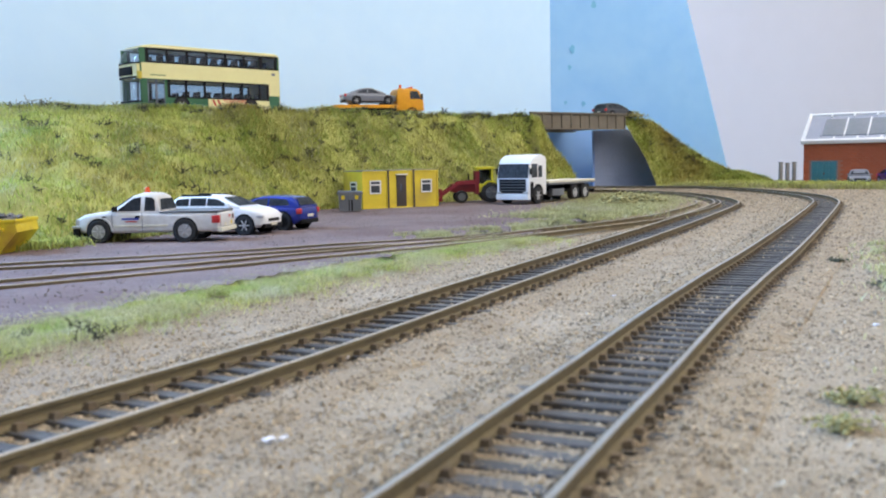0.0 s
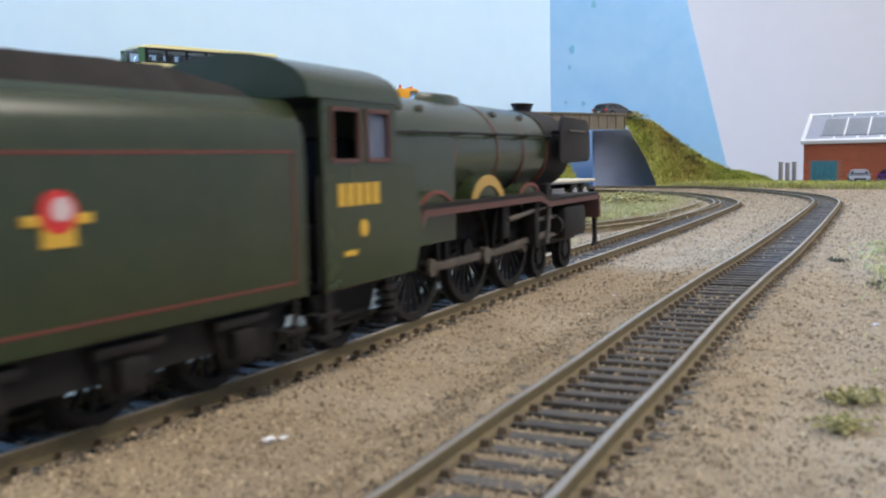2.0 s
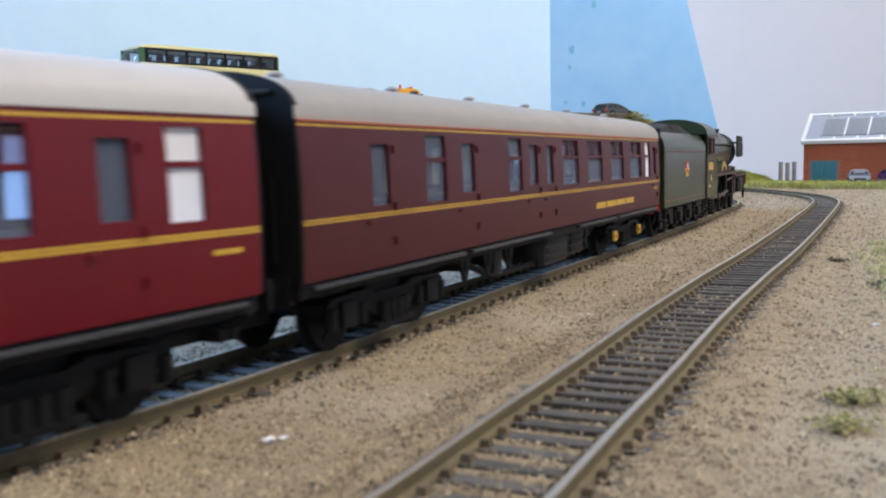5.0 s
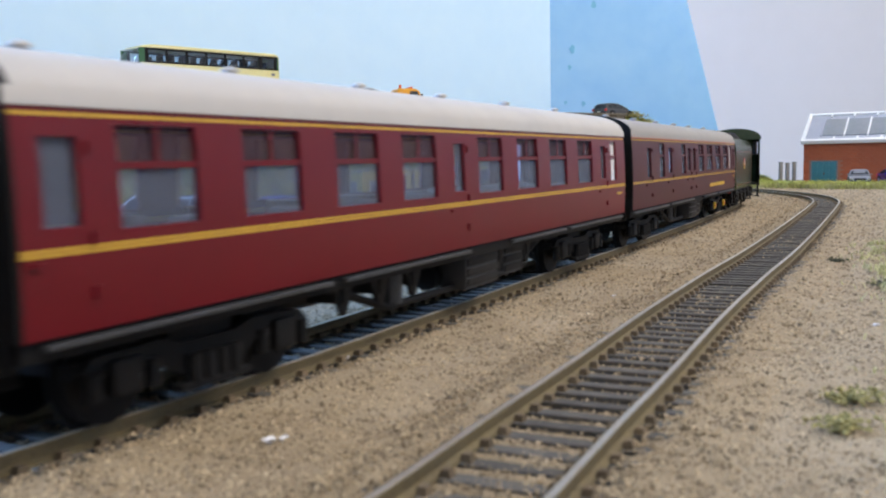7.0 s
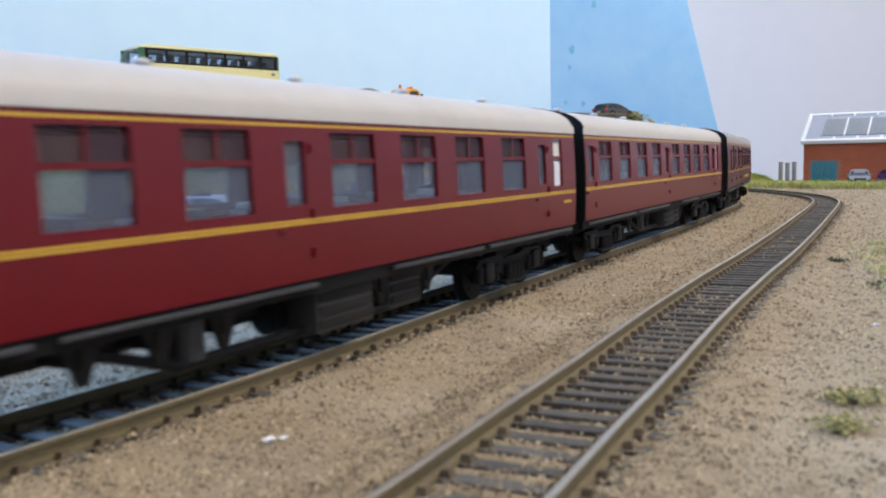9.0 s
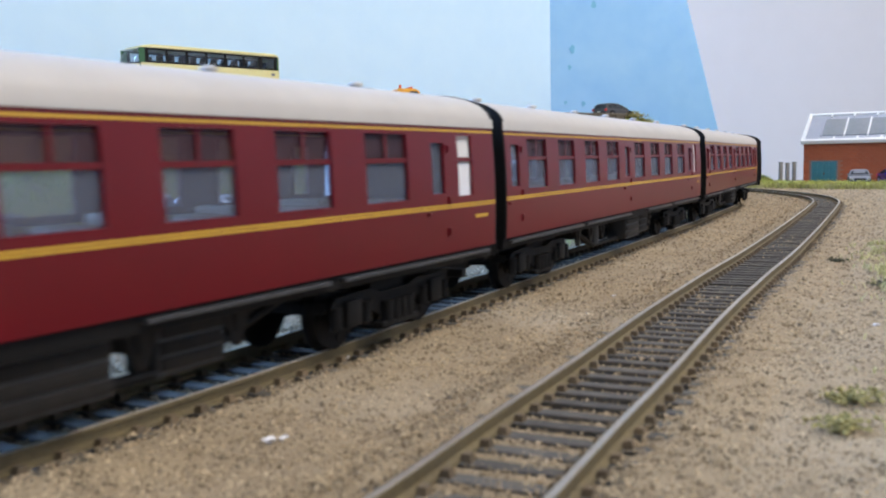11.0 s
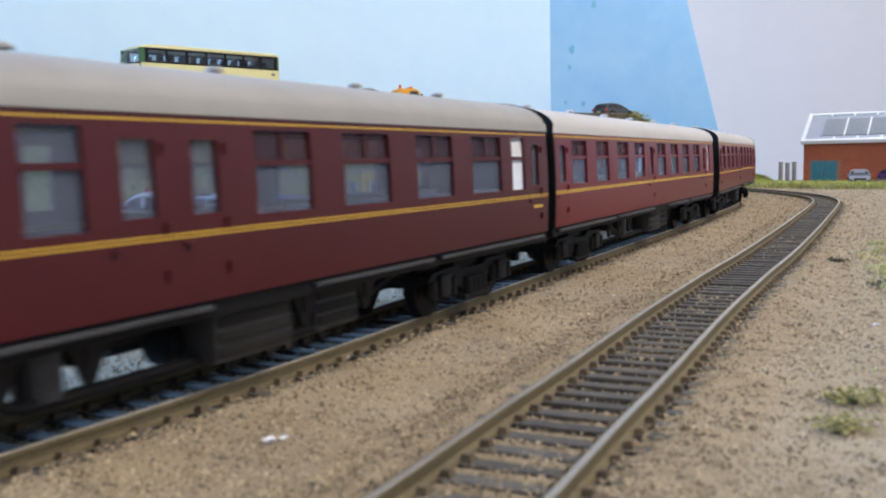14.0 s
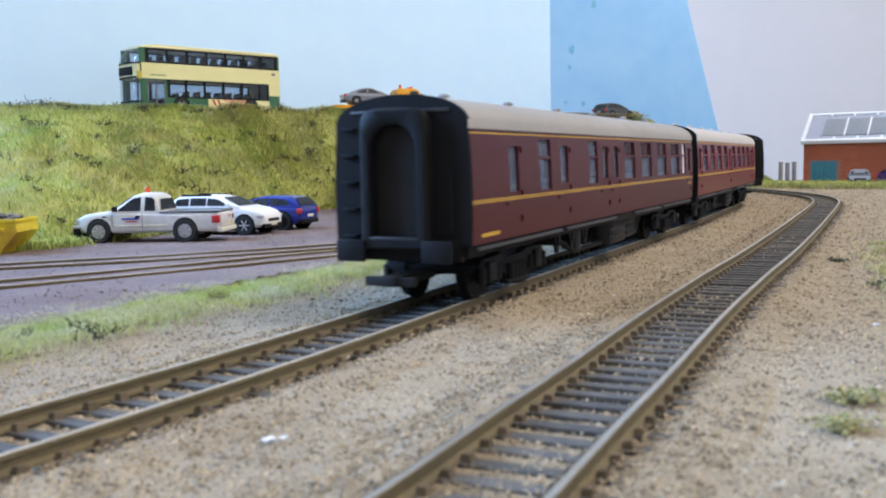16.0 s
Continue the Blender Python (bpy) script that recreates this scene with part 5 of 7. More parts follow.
def car(label, place, paint, body, line, zb, slope, panes, front, rear, axles, r, rim=None, lamp_z=8.0, rails=False):
    """A car facing +x."""
    c = thing("car", place, label, "car", "parked cars")
    x1, x0, w = max(p[0] for p in body), min(p[0] for p in body), max(p[3] for p in body)
    part("body", shell(B(), body), paint, c)
    cab = cabin(c, paint, line, zb, w - 0.7, slope, panes, front, rear)
    for x in axles:
        for s in (-1, 1):
            # Solid black disc stands for the shaded hollow round the wheel.
            part("arch_shade", cyl(B(), (x, s * (w - 2.4), r * 1.04), (x, s * (w + 0.05), r * 1.04), r * 1.17, 24), M["black"], c)
    wheels(c, axles, w - 1.1, r, 2.6, rim)
    for s in (-1, 1):
        bm = B()
        box(bm, x1 - 4.6, x1 - 0.5, min(s * (w - 4.4), s * (w - 0.9)), max(s * (w - 4.4), s * (w - 0.9)), lamp_z + 0.6, lamp_z + 2.2, 0.6)
        part("headlight", bm, M["rim"], c, "clear headlight")
        bm = B()
        box(bm, x0 + 0.1, x0 + 2.6, min(s * (w - 2.8), s * (w - 0.1)), max(s * (w - 2.8), s * (w - 0.1)), lamp_z + 1.8, lamp_z + 4.8, 0.6)
        part("tail_light", bm, M["red"], c, "red tail light")
        part("wing_mirror", box(B(), front[0] - 6.2, front[0] - 4.2, min(s * (w - 0.4), s * (w + 1.5)), max(s * (w - 0.4), s * (w + 1.5)), zb + 0.3, zb + 1.9, 0.5), paint, c)
        part("sill", box(B(), axles[0] + r, axles[1] - r, min(s * (w - 1.2), s * (w + 0.04)), max(s * (w - 1.2), s * (w + 0.04)), 2.6, 3.9, 0.3), M["black"], c)
        for poly in panes[:2]:
            part("door_handle", box(B(), poly[0][0] + 0.6, poly[0][0] + 2.4, min(s * (w - 0.2), s * (w + 0.15)), max(s * (w - 0.2), s * (w + 0.15)), zb - 2.4, zb - 1.9, 0.1), paint, c)
        if rails:
            part("roof_rail", box(B(), -21, -3, min(s * 8.3, s * 8.9), max(s * 8.3, s * 8.9), 20.2, 21.2, 0.2), M["black"], cab)
    part("front_bumper", box(B(), x1 - 2.6, x1 + 0.1, -w + 2.2, w - 2.2, 3.4, 5.8, 0.8), M["black"], c)
    part("rear_bumper", box(B(), x0 - 0.1, x0 + 2.6, -w + 1.6, w - 1.6, 3.4, 6.0, 0.8), M["black"], c)
    part("grille", box(B(), x1 - 1.4, x1 + 0.12, -w * 0.5, w * 0.5, 6.6, 8.4, 0.4), M["black"], c)
    for x, z in ((x0 - 0.12, 7.2), (x1 + 0.14, 4.6)):
        part("number_plate", box(B(), x - 0.1, x + 0.1, -3.2, 3.2, z, z + 1.4), M["cream"], c, "plain bar in place of the plate")
    return c


GROUND = -1.2
SUV = [(-28.4, 6.5, 11.5, 9.0), (-27.6, 4.6, 13.6, 11.2), (-25.5, 3.6, 14.8, 12.0), (-20, 3.2, 15.0, 12.3), (8, 3.1, 15.0, 12.3), (15, 3.1, 14.7, 12.3), (21, 3.2, 13.9, 12.0), (25.5, 3.8, 12.4, 11.2), (27.8, 4.6, 10.6, 9.8), (28.4, 5.6, 8.6, 8.6)]
car("white sport utility car with dark windows, in the yard", P(-116, 497, GROUND, -17), M["white"], SUV, [(-27.2, 14.6), (-25.6, 18.4), (-23, 19.9), (-12, 20.7), (-3, 20.7), (3, 19.6), (9, 17.0), (15, 14.4)], 14.4, 0.34,
    [[(-24, 15.2), (-22.8, 18.6), (-15.4, 19.1), (-15.4, 15.2)], [(-14.6, 15.2), (-14.6, 19.2), (-5.2, 19.3), (-5.2, 15.2)], [(-4.4, 15.2), (-4.4, 19.2), (1.6, 18.6), (8.6, 15.2)]], (13.6, 15.0, 3.6, 19.4), (-26.9, 15.3, -24.7, 18.9), (-17, 17.5), 5.0, rails=True)
HATCH = [(-27.2, 6.8, 10.6, 8.6), (-26.4, 4.8, 12.4, 10.6), (-24, 3.4, 13.2, 11.4), (-18, 2.9, 13.4, 11.6), (8, 2.8, 13.3, 11.6), (15, 2.8, 12.8, 11.5), (21, 3.0, 11.6, 11.0), (25.4, 3.6, 9.6, 9.8), (27.2, 5.0, 7.8, 8.0)]
car("glossy deep blue hatchback parked beside the embankment", P(-99, 525, GROUND, 160), M["bluecar"], HATCH, [(-26.2, 12.9), (-23.4, 16.8), (-20, 18.3), (-10, 19.0), (-2, 18.9), (4, 17.2), (10, 14.9), (15, 12.9)], 12.8, 0.36,
    [[(-20, 13.8), (-18.4, 16.9), (-7.4, 17.6), (-7.4, 13.6)], [(-6.4, 13.6), (-6.4, 17.7), (0.4, 17.2), (8.2, 13.6)]], (13.4, 13.5, 4.0, 17.6), (-26.0, 13.6, -22.6, 17.6), (-16.5, 17), 4.8, M["black"], 7.2)
SALOON = [(-30, 6.5, 9.6, 8.6), (-29, 4.2, 11.2, 10.4), (-26, 3.0, 11.8, 11.4), (-18, 2.4, 12.0, 11.8), (10, 2.4, 11.6, 11.8), (18, 2.4, 11.0, 11.6), (24, 2.8, 9.8, 10.8), (28, 3.6, 8.2, 9.4), (29.6, 4.8, 6.8, 7.6)]
COUPE = [(-25, 11.8), (-18, 14.8), (-11, 17.2), (-4, 18.2), (2, 17.7), (8, 15.2), (15, 11.9)]
COUPE_PANES = [[(-17, 12.4), (-13, 14.9), (-5.2, 16.6), (-5.2, 12.4)], [(-4.2, 12.4), (-4.2, 16.7), (1, 16.4), (9, 12.4)]]
ESTATE = [(-28.4, 11.8), (-26.5, 16.0), (-23, 18.4), (-12, 19.4), (-2, 19.0), (4, 17.4), (10, 14.4), (15, 11.9)]
ESTATE_PANES = [[(-24, 12.8), (-22.6, 16.6), (-16, 17.4), (-16, 12.8)], [(-15, 12.8), (-15, 17.5), (-5, 17.5), (-5, 12.8)], [(-4, 12.8), (-4, 17.4), (1, 16.8), (8.4, 12.8)]]
car("dark grey estate car standing on the bridge road", P(226, 1218, ROADZ + 5.6, 40), M["darkcar"], SALOON, ESTATE, 11.7, 0.3, ESTATE_PANES, (13.6, 12.6, 4.4, 17.0), (-28.2, 12.6, -25.6, 16.8), (-17, 17.5), 4.6, None, 7.0)
for what, place, paint in (("silver grey saloon parked before the brick building", P(476, 1060, -2.2, -112), M["silver"]), ("dark blue saloon parked before the brick building", P(520, 1068, -2.2, -100), M["bluecar"])):
    car(what, place, paint, SALOON, COUPE, 11.6, 0.3, COUPE_PANES, (13.6, 12.4, 5.0, 16.2), (-24, 12.4, -13, 16.4), (-17, 17.5), 4.5, None, 7.0)


def build_pickup(place):
    c = thing("pickup_truck", place, "dusty white pickup truck with an amber beacon, parked in the yard", "pickup truck", "parked vehicles")
    w = 12.6
    W = M["dirty_white"]
    part("body", shell(B(), [(-36.2, 5.6, 13.4, 11.2), (-35.2, 4.8, 14.2, 12.3), (-30, 4.6, 14.4, 12.6), (-6, 4.6, 14.4, 12.6), (10, 4.4, 14.9, 12.6), (18, 4.4, 15.0, 12.5), (26, 4.4, 14.5, 12.2), (31, 4.6, 13.6, 11.6), (34.2, 5.0, 12.0, 10.8), (35.2, 5.6, 10.6, 10.0)], 0.24), W, c, "white body with long rounded bonnet")
    cabin(c, W, [(-7.2, 14.4), (-6.4, 19.6), (-4.8, 22.4), (-2, 23.5), (3, 23.7), (7, 22.4), (12.5, 18.4), (18.4, 14.8)], 14.4, w - 0.6, 0.27, [[(-5.0, 15.2), (-4.3, 20.6), (-2.8, 21.6), (0.4, 21.8), (0.4, 15.2)], [(2.4, 15.2), (2.4, 21.8), (6.4, 21.2), (13.6, 15.6), (13.6, 15.2)]], (16.6, 15.6, 7.6, 22.0), (-7.0, 15.4, -6.0, 20.6))
    bm = B()
    for s in (-1, 1):
        box(bm, -35.5, -7, min(s * (w - 0.2), s * (w - 2)), max(s * (w - 0.2), s * (w - 2)), 14.0, 14.9, 0.3)
    box(bm, -36, -34.4, -w + 0.4, w - 0.4, 13.8, 14.9, 0.3)
    part("load_bed_rail", bm, M["grey"], c, "dark rail round the load bed")
    part("load_cover", box(B(), -34.5, -7, -w + 2, w - 2, 12.8, 14.6), M["grey"], c)
    for x in (-19.5, 23.0):
        for s in (-1, 1):
            # Black disc gives the arch its dark, shaded hollow.
            part("arch_shade", cyl(B(), (x, s * (w - 2), 5.8), (x, s * (w + 0.1), 5.8), 6.2, 26), M["black"], c)
            n = 14
            arc = [(x + q * math.cos(a), 5.8 + q * math.sin(a)) for q, steps in ((6.9, np.linspace(0, math.pi, n)), (6.2, np.linspace(math.pi, 0, n))) for a in steps]
            part("arch_lip", prism(B(), arc, min(s * (w - 0.6), s * (w + 0.4)), max(s * (w - 0.6), s * (w + 0.4))), W, c)
    wheels(c, (-19.5, 23.0), w - 0.8, 5.5, 3.4)
    part("front_bumper", box(B(), 33, 36.4, -w + 0.4, w - 0.4, 2.6, 7.4, 0.9), M["black"], c, "black front bumper")
    part("bumper_top", box(B(), 33, 36.6, -w + 0.3, w - 0.3, 7.2, 8.4, 0.4), M["rim"], c)
    part("grille", box(B(), 34, 35.6, -6.5, 6.5, 8.6, 11.4, 0.4), M["grey"], c)
    part("rear_bumper", box(B(), -37.5, -35, -w + 0.4, w - 0.4, 4.6, 6.8, 0.5), M["cream"], c)
    gate = part("tailgate", box(B(), -36.9, -35.8, -w + 1.6, w - 1.6, 7, 13.2, 0.4), W, c)
    for y, z, h, mat, what in ((-5, 7.4, 2.0, M["yellow"], "yellow smear"), (5, 7.2, 1.6, M["cream"], "pale smear"), (-7.5, 10, 2.4, M["crimson_tread"], "brown mark"), (-2, 11, 1.2, M["red"], "small red mark")):
        part("mark", box(B(), -37.0, -36.7, y - 1.3, y + 1.3, z, z + h, 0.1), mat, gate, what)
    for s in (-1, 1):
        part("tail_light", box(B(), -36.4, -32.6, min(s * (w - 1.6), s * (w + 0.15)), max(s * (w - 1.6), s * (w + 0.15)), 9.0, 12.6, 0.3), M["red"], c, "red tail light")
        part("headlight", box(B(), 33, 35.2, min(s * (w - 4.6), s * (w - 1.4)), max(s * (w - 4.6), s * (w - 1.4)), 8.8, 11.6, 0.6), M["rim"], c)
        part("wing_mirror", box(B(), 13.4, 15.4, min(s * (w - 0.6), s * (w + 2)), max(s * (w - 0.6), s * (w + 2)), 15.0, 17.6, 0.5), M["black"], c)
        y0, y1 = sorted((s * (w - 0.02), s * (w + 0.1)))
        part("lettering_bar", box(B(), 3, 11.5, y0, y1, 11.0, 11.9), M["blue_bar"], c, "blue lettering reduced to a plain bar")
        part("lettering_bar", box(B(), 4, 9.6, y0, y1, 9.9, 10.5), M["red"], c, "red stripe under the lettering")
        part("badge", box(B(), 19, 21.2, y0, y1, 12.2, 12.9), M["black"], c)
        part("side_strip", box(B(), 2, 15.4, y0, y1 + 0.1 * s, 7.6, 8.6, 0.1), M["cream"], c)
        part("side_strip", box(B(), -11, 1, y0, y1 + 0.1 * s, 7.6, 8.6, 0.1), M["cream"], c)
        part("door_gap", box(B(), 1.3, 1.6, y0, y1, 5.4, 14.6), M["grey"], c)
        part("door_gap", box(B(), 16.2, 16.5, y0, y1, 5.4, 13.8), M["grey"], c)
        part("door_handle", box(B(), 2.4, 4.8, y0, y1 + 0.15 * s, 12.0, 13.0, 0.3), M["black"], c)
    bm = B()
    cyl(bm, (3, 0, 23.4), (3, 0, 24.6), 1.5, 12)
    part("beacon_base", bm, M["amber"], c)
    part("beacon", cyl(B(), (3, 0, 24.5), (3, 0, 26.4), 1.3, 14, 0.9), M["amber"], c, "orange beacon lamp")
    return c


build_pickup(P(-142, 458, GROUND, 176))


def build_flatbed(place):
    c = thing("flatbed_lorry", place, "white flatbed lorry with an empty pale load bed", "lorry", "parked vehicles")
    W = M["white"]
    w = 15.6
    # cab, front at +x
    bm = B()
    outline = [(-14, 7), (-14.5, 35.5), (-12, 38.6), (-7, 40.2), (2, 39.6), (7.5, 37.2), (11.2, 33), (14, 20), (14, 7)]
    prism(bm, outline, -w, w, 2.0)
    cab = part("cab", bm, W, c, "tall white lorry cab")

    def face(x0, z0, x1, z1, ya, yb, name, mat, lift=0.15):
        bm = B()
        d = Vector((z1 - z0, 0, -(x1 - x0))).normalized() * lift
        vs = [bm.verts.new(Vector(q) + d) for q in ((x0, ya, z0), (x0, yb, z0), (x1, yb, z1), (x1, ya, z1))]
        bm.faces.new(vs)
        bmesh.ops.solidify(bm, geom=bm.faces[:], thickness=0.3)
        return part(name, bm, mat, cab)
    face(13.6, 21, 11.3, 32.5, -w + 1.2, w - 1.2, "windscreen", M["tint"], 0.3)
    for k in range(5):
        part("grille_slat", box(B(), 13.9, 14.7, -w + 3.4, w - 3.4, 9.2 + k * 2.3, 10.9 + k * 2.3, 0.2), M["black"], cab)
    part("grille", box(B(), 13.8, 14.2, -w + 2.6, w - 2.6, 8.6, 20.4), M["grey"], cab, "dark grey grille panel")
    part("bumper", box(B(), 11, 15.4, -w, w, 3.6, 8.0, 0.8), W, cab)
    for s in (-1, 1):
        y0, y1 = sorted((s * (w - 0.05), s * (w + 0.15)))
        for x0, x1 in ((1, 10), (-6.5, -0.4)):
            bm = B()
            box(bm, x0, x1, y0, y1, 21.5, 32.5 if x0 > 0 else 31, 0.05)
            part("side_window", bm, M["tint"], cab)
        part("mirror", box(B(), 11, 13.4, min(s * w, s * (w + 1.2)), max(s * w, s * (w + 1.2)), 24, 29, 0.5), M["black"], cab)
        part("headlight", box(B(), 14, 15.2, min(s * (w - 5), s * (w - 0.5)), max(s * (w - 5), s * (w - 0.5)), 8.0, 10.4, 0.3), M["rim"], cab)
        # Black disc in place of the shaded arch opening.
        part("arch_shade", cyl(B(), (0, s * (w - 3), 8), (0, s * (w + 0.12), 8), 8.2, 20), M["black"], cab)
        part("step", box(B(), 7.5, 12, y0, y1 + 0.2 * s, 6, 18, 0.2), M["black"], cab)
        part("fuel_tank", box(B(), -48, -28, min(s * 8, s * 13), max(s * 8, s * 13), 5, 11, 1.0), M["grey"], c, "grey box under the bed")
    wheels(c, (0,), w - 1.6, 6.8, 4.2)
    wheels(c, (-62, -80), w - 2.2, 6.8, 5.0)
    part("load_bed", box(B(), -98, -17, -w - 0.4, w + 0.4, 16.2, 18.0, 0.3), M["cream"], c, "pale flat load bed")
    part("bed_edge", box(B(), -98.4, -16.6, -w - 0.2, w + 0.2, 14.6, 16.3, 0.2), M["grey"], c)
    part("chassis", box(B(), -96, -8, -5.5, 5.5, 9, 14.6, 0.4), M["black"], c, "black chassis rails")
    part("rear_bar", box(B(), -97.5, -96, -w, w, 6, 9, 0.3), M["black"], c)
    for x in (-62, -80):
        for s in (-1, 1):
            part("mudguard", prism(B(), [(x - 8, 11), (x - 6, 14), (x + 6, 14), (x + 8, 11), (x + 7, 10.6), (x + 5.4, 13.2), (x - 5.4, 13.2), (x - 7, 10.6)], min(s * 9, s * (w - 0.2)), max(s * 9, s * (w - 0.2))), M["black"], c)
    return c


build_flatbed(P(66, 766, GROUND, -127))


def build_recovery(place):
    c = thing("recovery_lorry", place, "amber yellow recovery lorry carrying a silver car", "lorry", "parked vehicles")
    Y = M["orange"]
    w = 15
    bm = B()
    prism(bm, [(17, 8), (17, 29), (20, 32), (38, 31.4), (41, 29.6), (46.0, 20.5), (46.8, 8)], -w, w, 1.4)
    cab = part("cab", bm, Y, c, "boxy amber yellow cab")
    bm = B()
    vs = [bm.verts.new(v) for v in ((46.2, -w + 1.5, 20.8), (46.2, w - 1.5, 20.8), (41.4, w - 1.8, 29.4), (41.4, -w + 1.8, 29.4))]
    bm.faces.new(vs)
    bmesh.ops.solidify(bm, geom=bm.faces[:], thickness=0.2)
    part("windscreen", bm, M["tint"], cab)
    for s in (-1, 1):
        y0, y1 = sorted((s * (w - 0.05), s * (w + 0.15)))
        part("side_window", prism(B(), [(31, 20.5), (43.2, 20.5), (39.4, 28.8), (31, 28.8)], y0, y1), M["tint"], cab)
        part("mirror", box(B(), 43, 45, min(s * w, s * (w + 2)), max(s * w, s * (w + 2)), 20, 26, 0.4), M["black"], cab)
        part("side_rail", box(B(), -50, 20, min(s * 12, s * w), max(s * 12, s * w), 11, 14.5, 0.3), Y, c)
        part("ramp", box(B(), -62, -48, min(s * 6, s * 12), max(s * 6, s * 12), 10.5, 12, 0.2), Y, c)
    part("bed", box(B(), -50, 22, -w + 1, w - 1, 13, 14.6, 0.3), Y, c, "amber yellow load bed")
    part("chassis", box(B(), -46, 40, -6, 6, 7, 13), M["black"], c)
    part("light_bar", box(B(), 33, 36, -9, 9, 31.5, 33.8, 0.5), M["amber"], cab, "orange beacon bar")
    part("beacon", cyl(B(), (22, -9, 31.5), (22, -9, 35.5), 1.4, 10), M["amber"], cab)
    wheels(c, (33,), w - 2, 6.2, 4)
    wheels(c, (-22,), w - 2, 6.2, 4.5)
    return c


build_recovery(P(-66, 1004, ROADZ + 1, 18))
car("silver saloon carried on the bed of the recovery lorry", P(-75, 1001, ROADZ + 15.6, 18), M["silver"], SALOON, COUPE, 11.6, 0.3, COUPE_PANES, (13.6, 12.4, 5.0, 16.2), (-24, 12.4, -13, 16.4), (-17, 17.5), 4.5, None, 7.0)


def build_tractor(place):
    c = thing("loader_tractor", place, "acid yellow tractor with a dark red front loader", "tractor", "parked vehicles")
    Y, R = M["lime"], M["cherry"]
    part("bonnet", box(B(), 2, 24, -4.6, 4.6, 9, 16.5, 1.0), R, c, "dark red bonnet")
    part("cab_base", box(B(), -12, 2.5, -7.5, 7.5, 9, 16, 0.6), Y, c)
    for x, y in ((-11, 6.8), (-11, -6.8), (1.6, 6.8), (1.6, -6.8)):
        part("cab_post", box(B(), x - 0.7, x + 0.7, y - 0.7, y + 0.7, 16, 28.5), Y, c)
    part("cab_roof", box(B(), -13, 3.4, -8.4, 8.4, 28.3, 30.6, 0.8), Y, c, "flat yellow cab roof")
    for s in (-1, 1):
        part("side_window", box(B(), -10.3, 0.9, min(s * 6.7, s * 6.9), max(s * 6.7, s * 6.9), 16, 28.3), M["car_glass"], c)
        part("mudguard", prism(B(), [(-17, 10), (-16, 15.5), (-12, 18.5), (-6, 18.5), (-2, 15), (-3, 14.6), (-6.5, 17.4), (-11.6, 17.4), (-15, 14.8), (-16, 10)], min(s * 7, s * 12.6), max(s * 7, s * 12.6)), Y, c)
        part("loader_arm", prism(B(), [(0, 17), (4, 19.5), (18, 18.5), (34, 8), (33, 5.8), (17, 15.6), (4, 16)], min(s * 6, s * 7.6), max(s * 6, s * 7.6)), R, c, "red loader arm")
        part("loader_post", box(B(), 0.5, 3.5, min(s * 6, s * 7.6), max(s * 6, s * 7.6), 7, 27), R, c)
    part("bucket", prism(B(), [(33, 2), (41, 1.6), (42, 3), (36, 4), (35, 9), (37, 13), (33, 12)], -13, 13), R, c, "dark red loader bucket")
    part("exhaust", cyl(B(), (9, 2, 16), (9, 2, 25), 0.7, 8), M["black"], c)
    wheels(c, (-9.5,), 9.6, 8.6, 5.2, M["grey"])
    wheels(c, (16,), 8.2, 5.4, 3.8, M["grey"])
    part("axle", box(B(), 14, 18, -7, 7, 4.5, 9), M["black"], c)
    return c


build_tractor(P(32, 806, GROUND, 186))


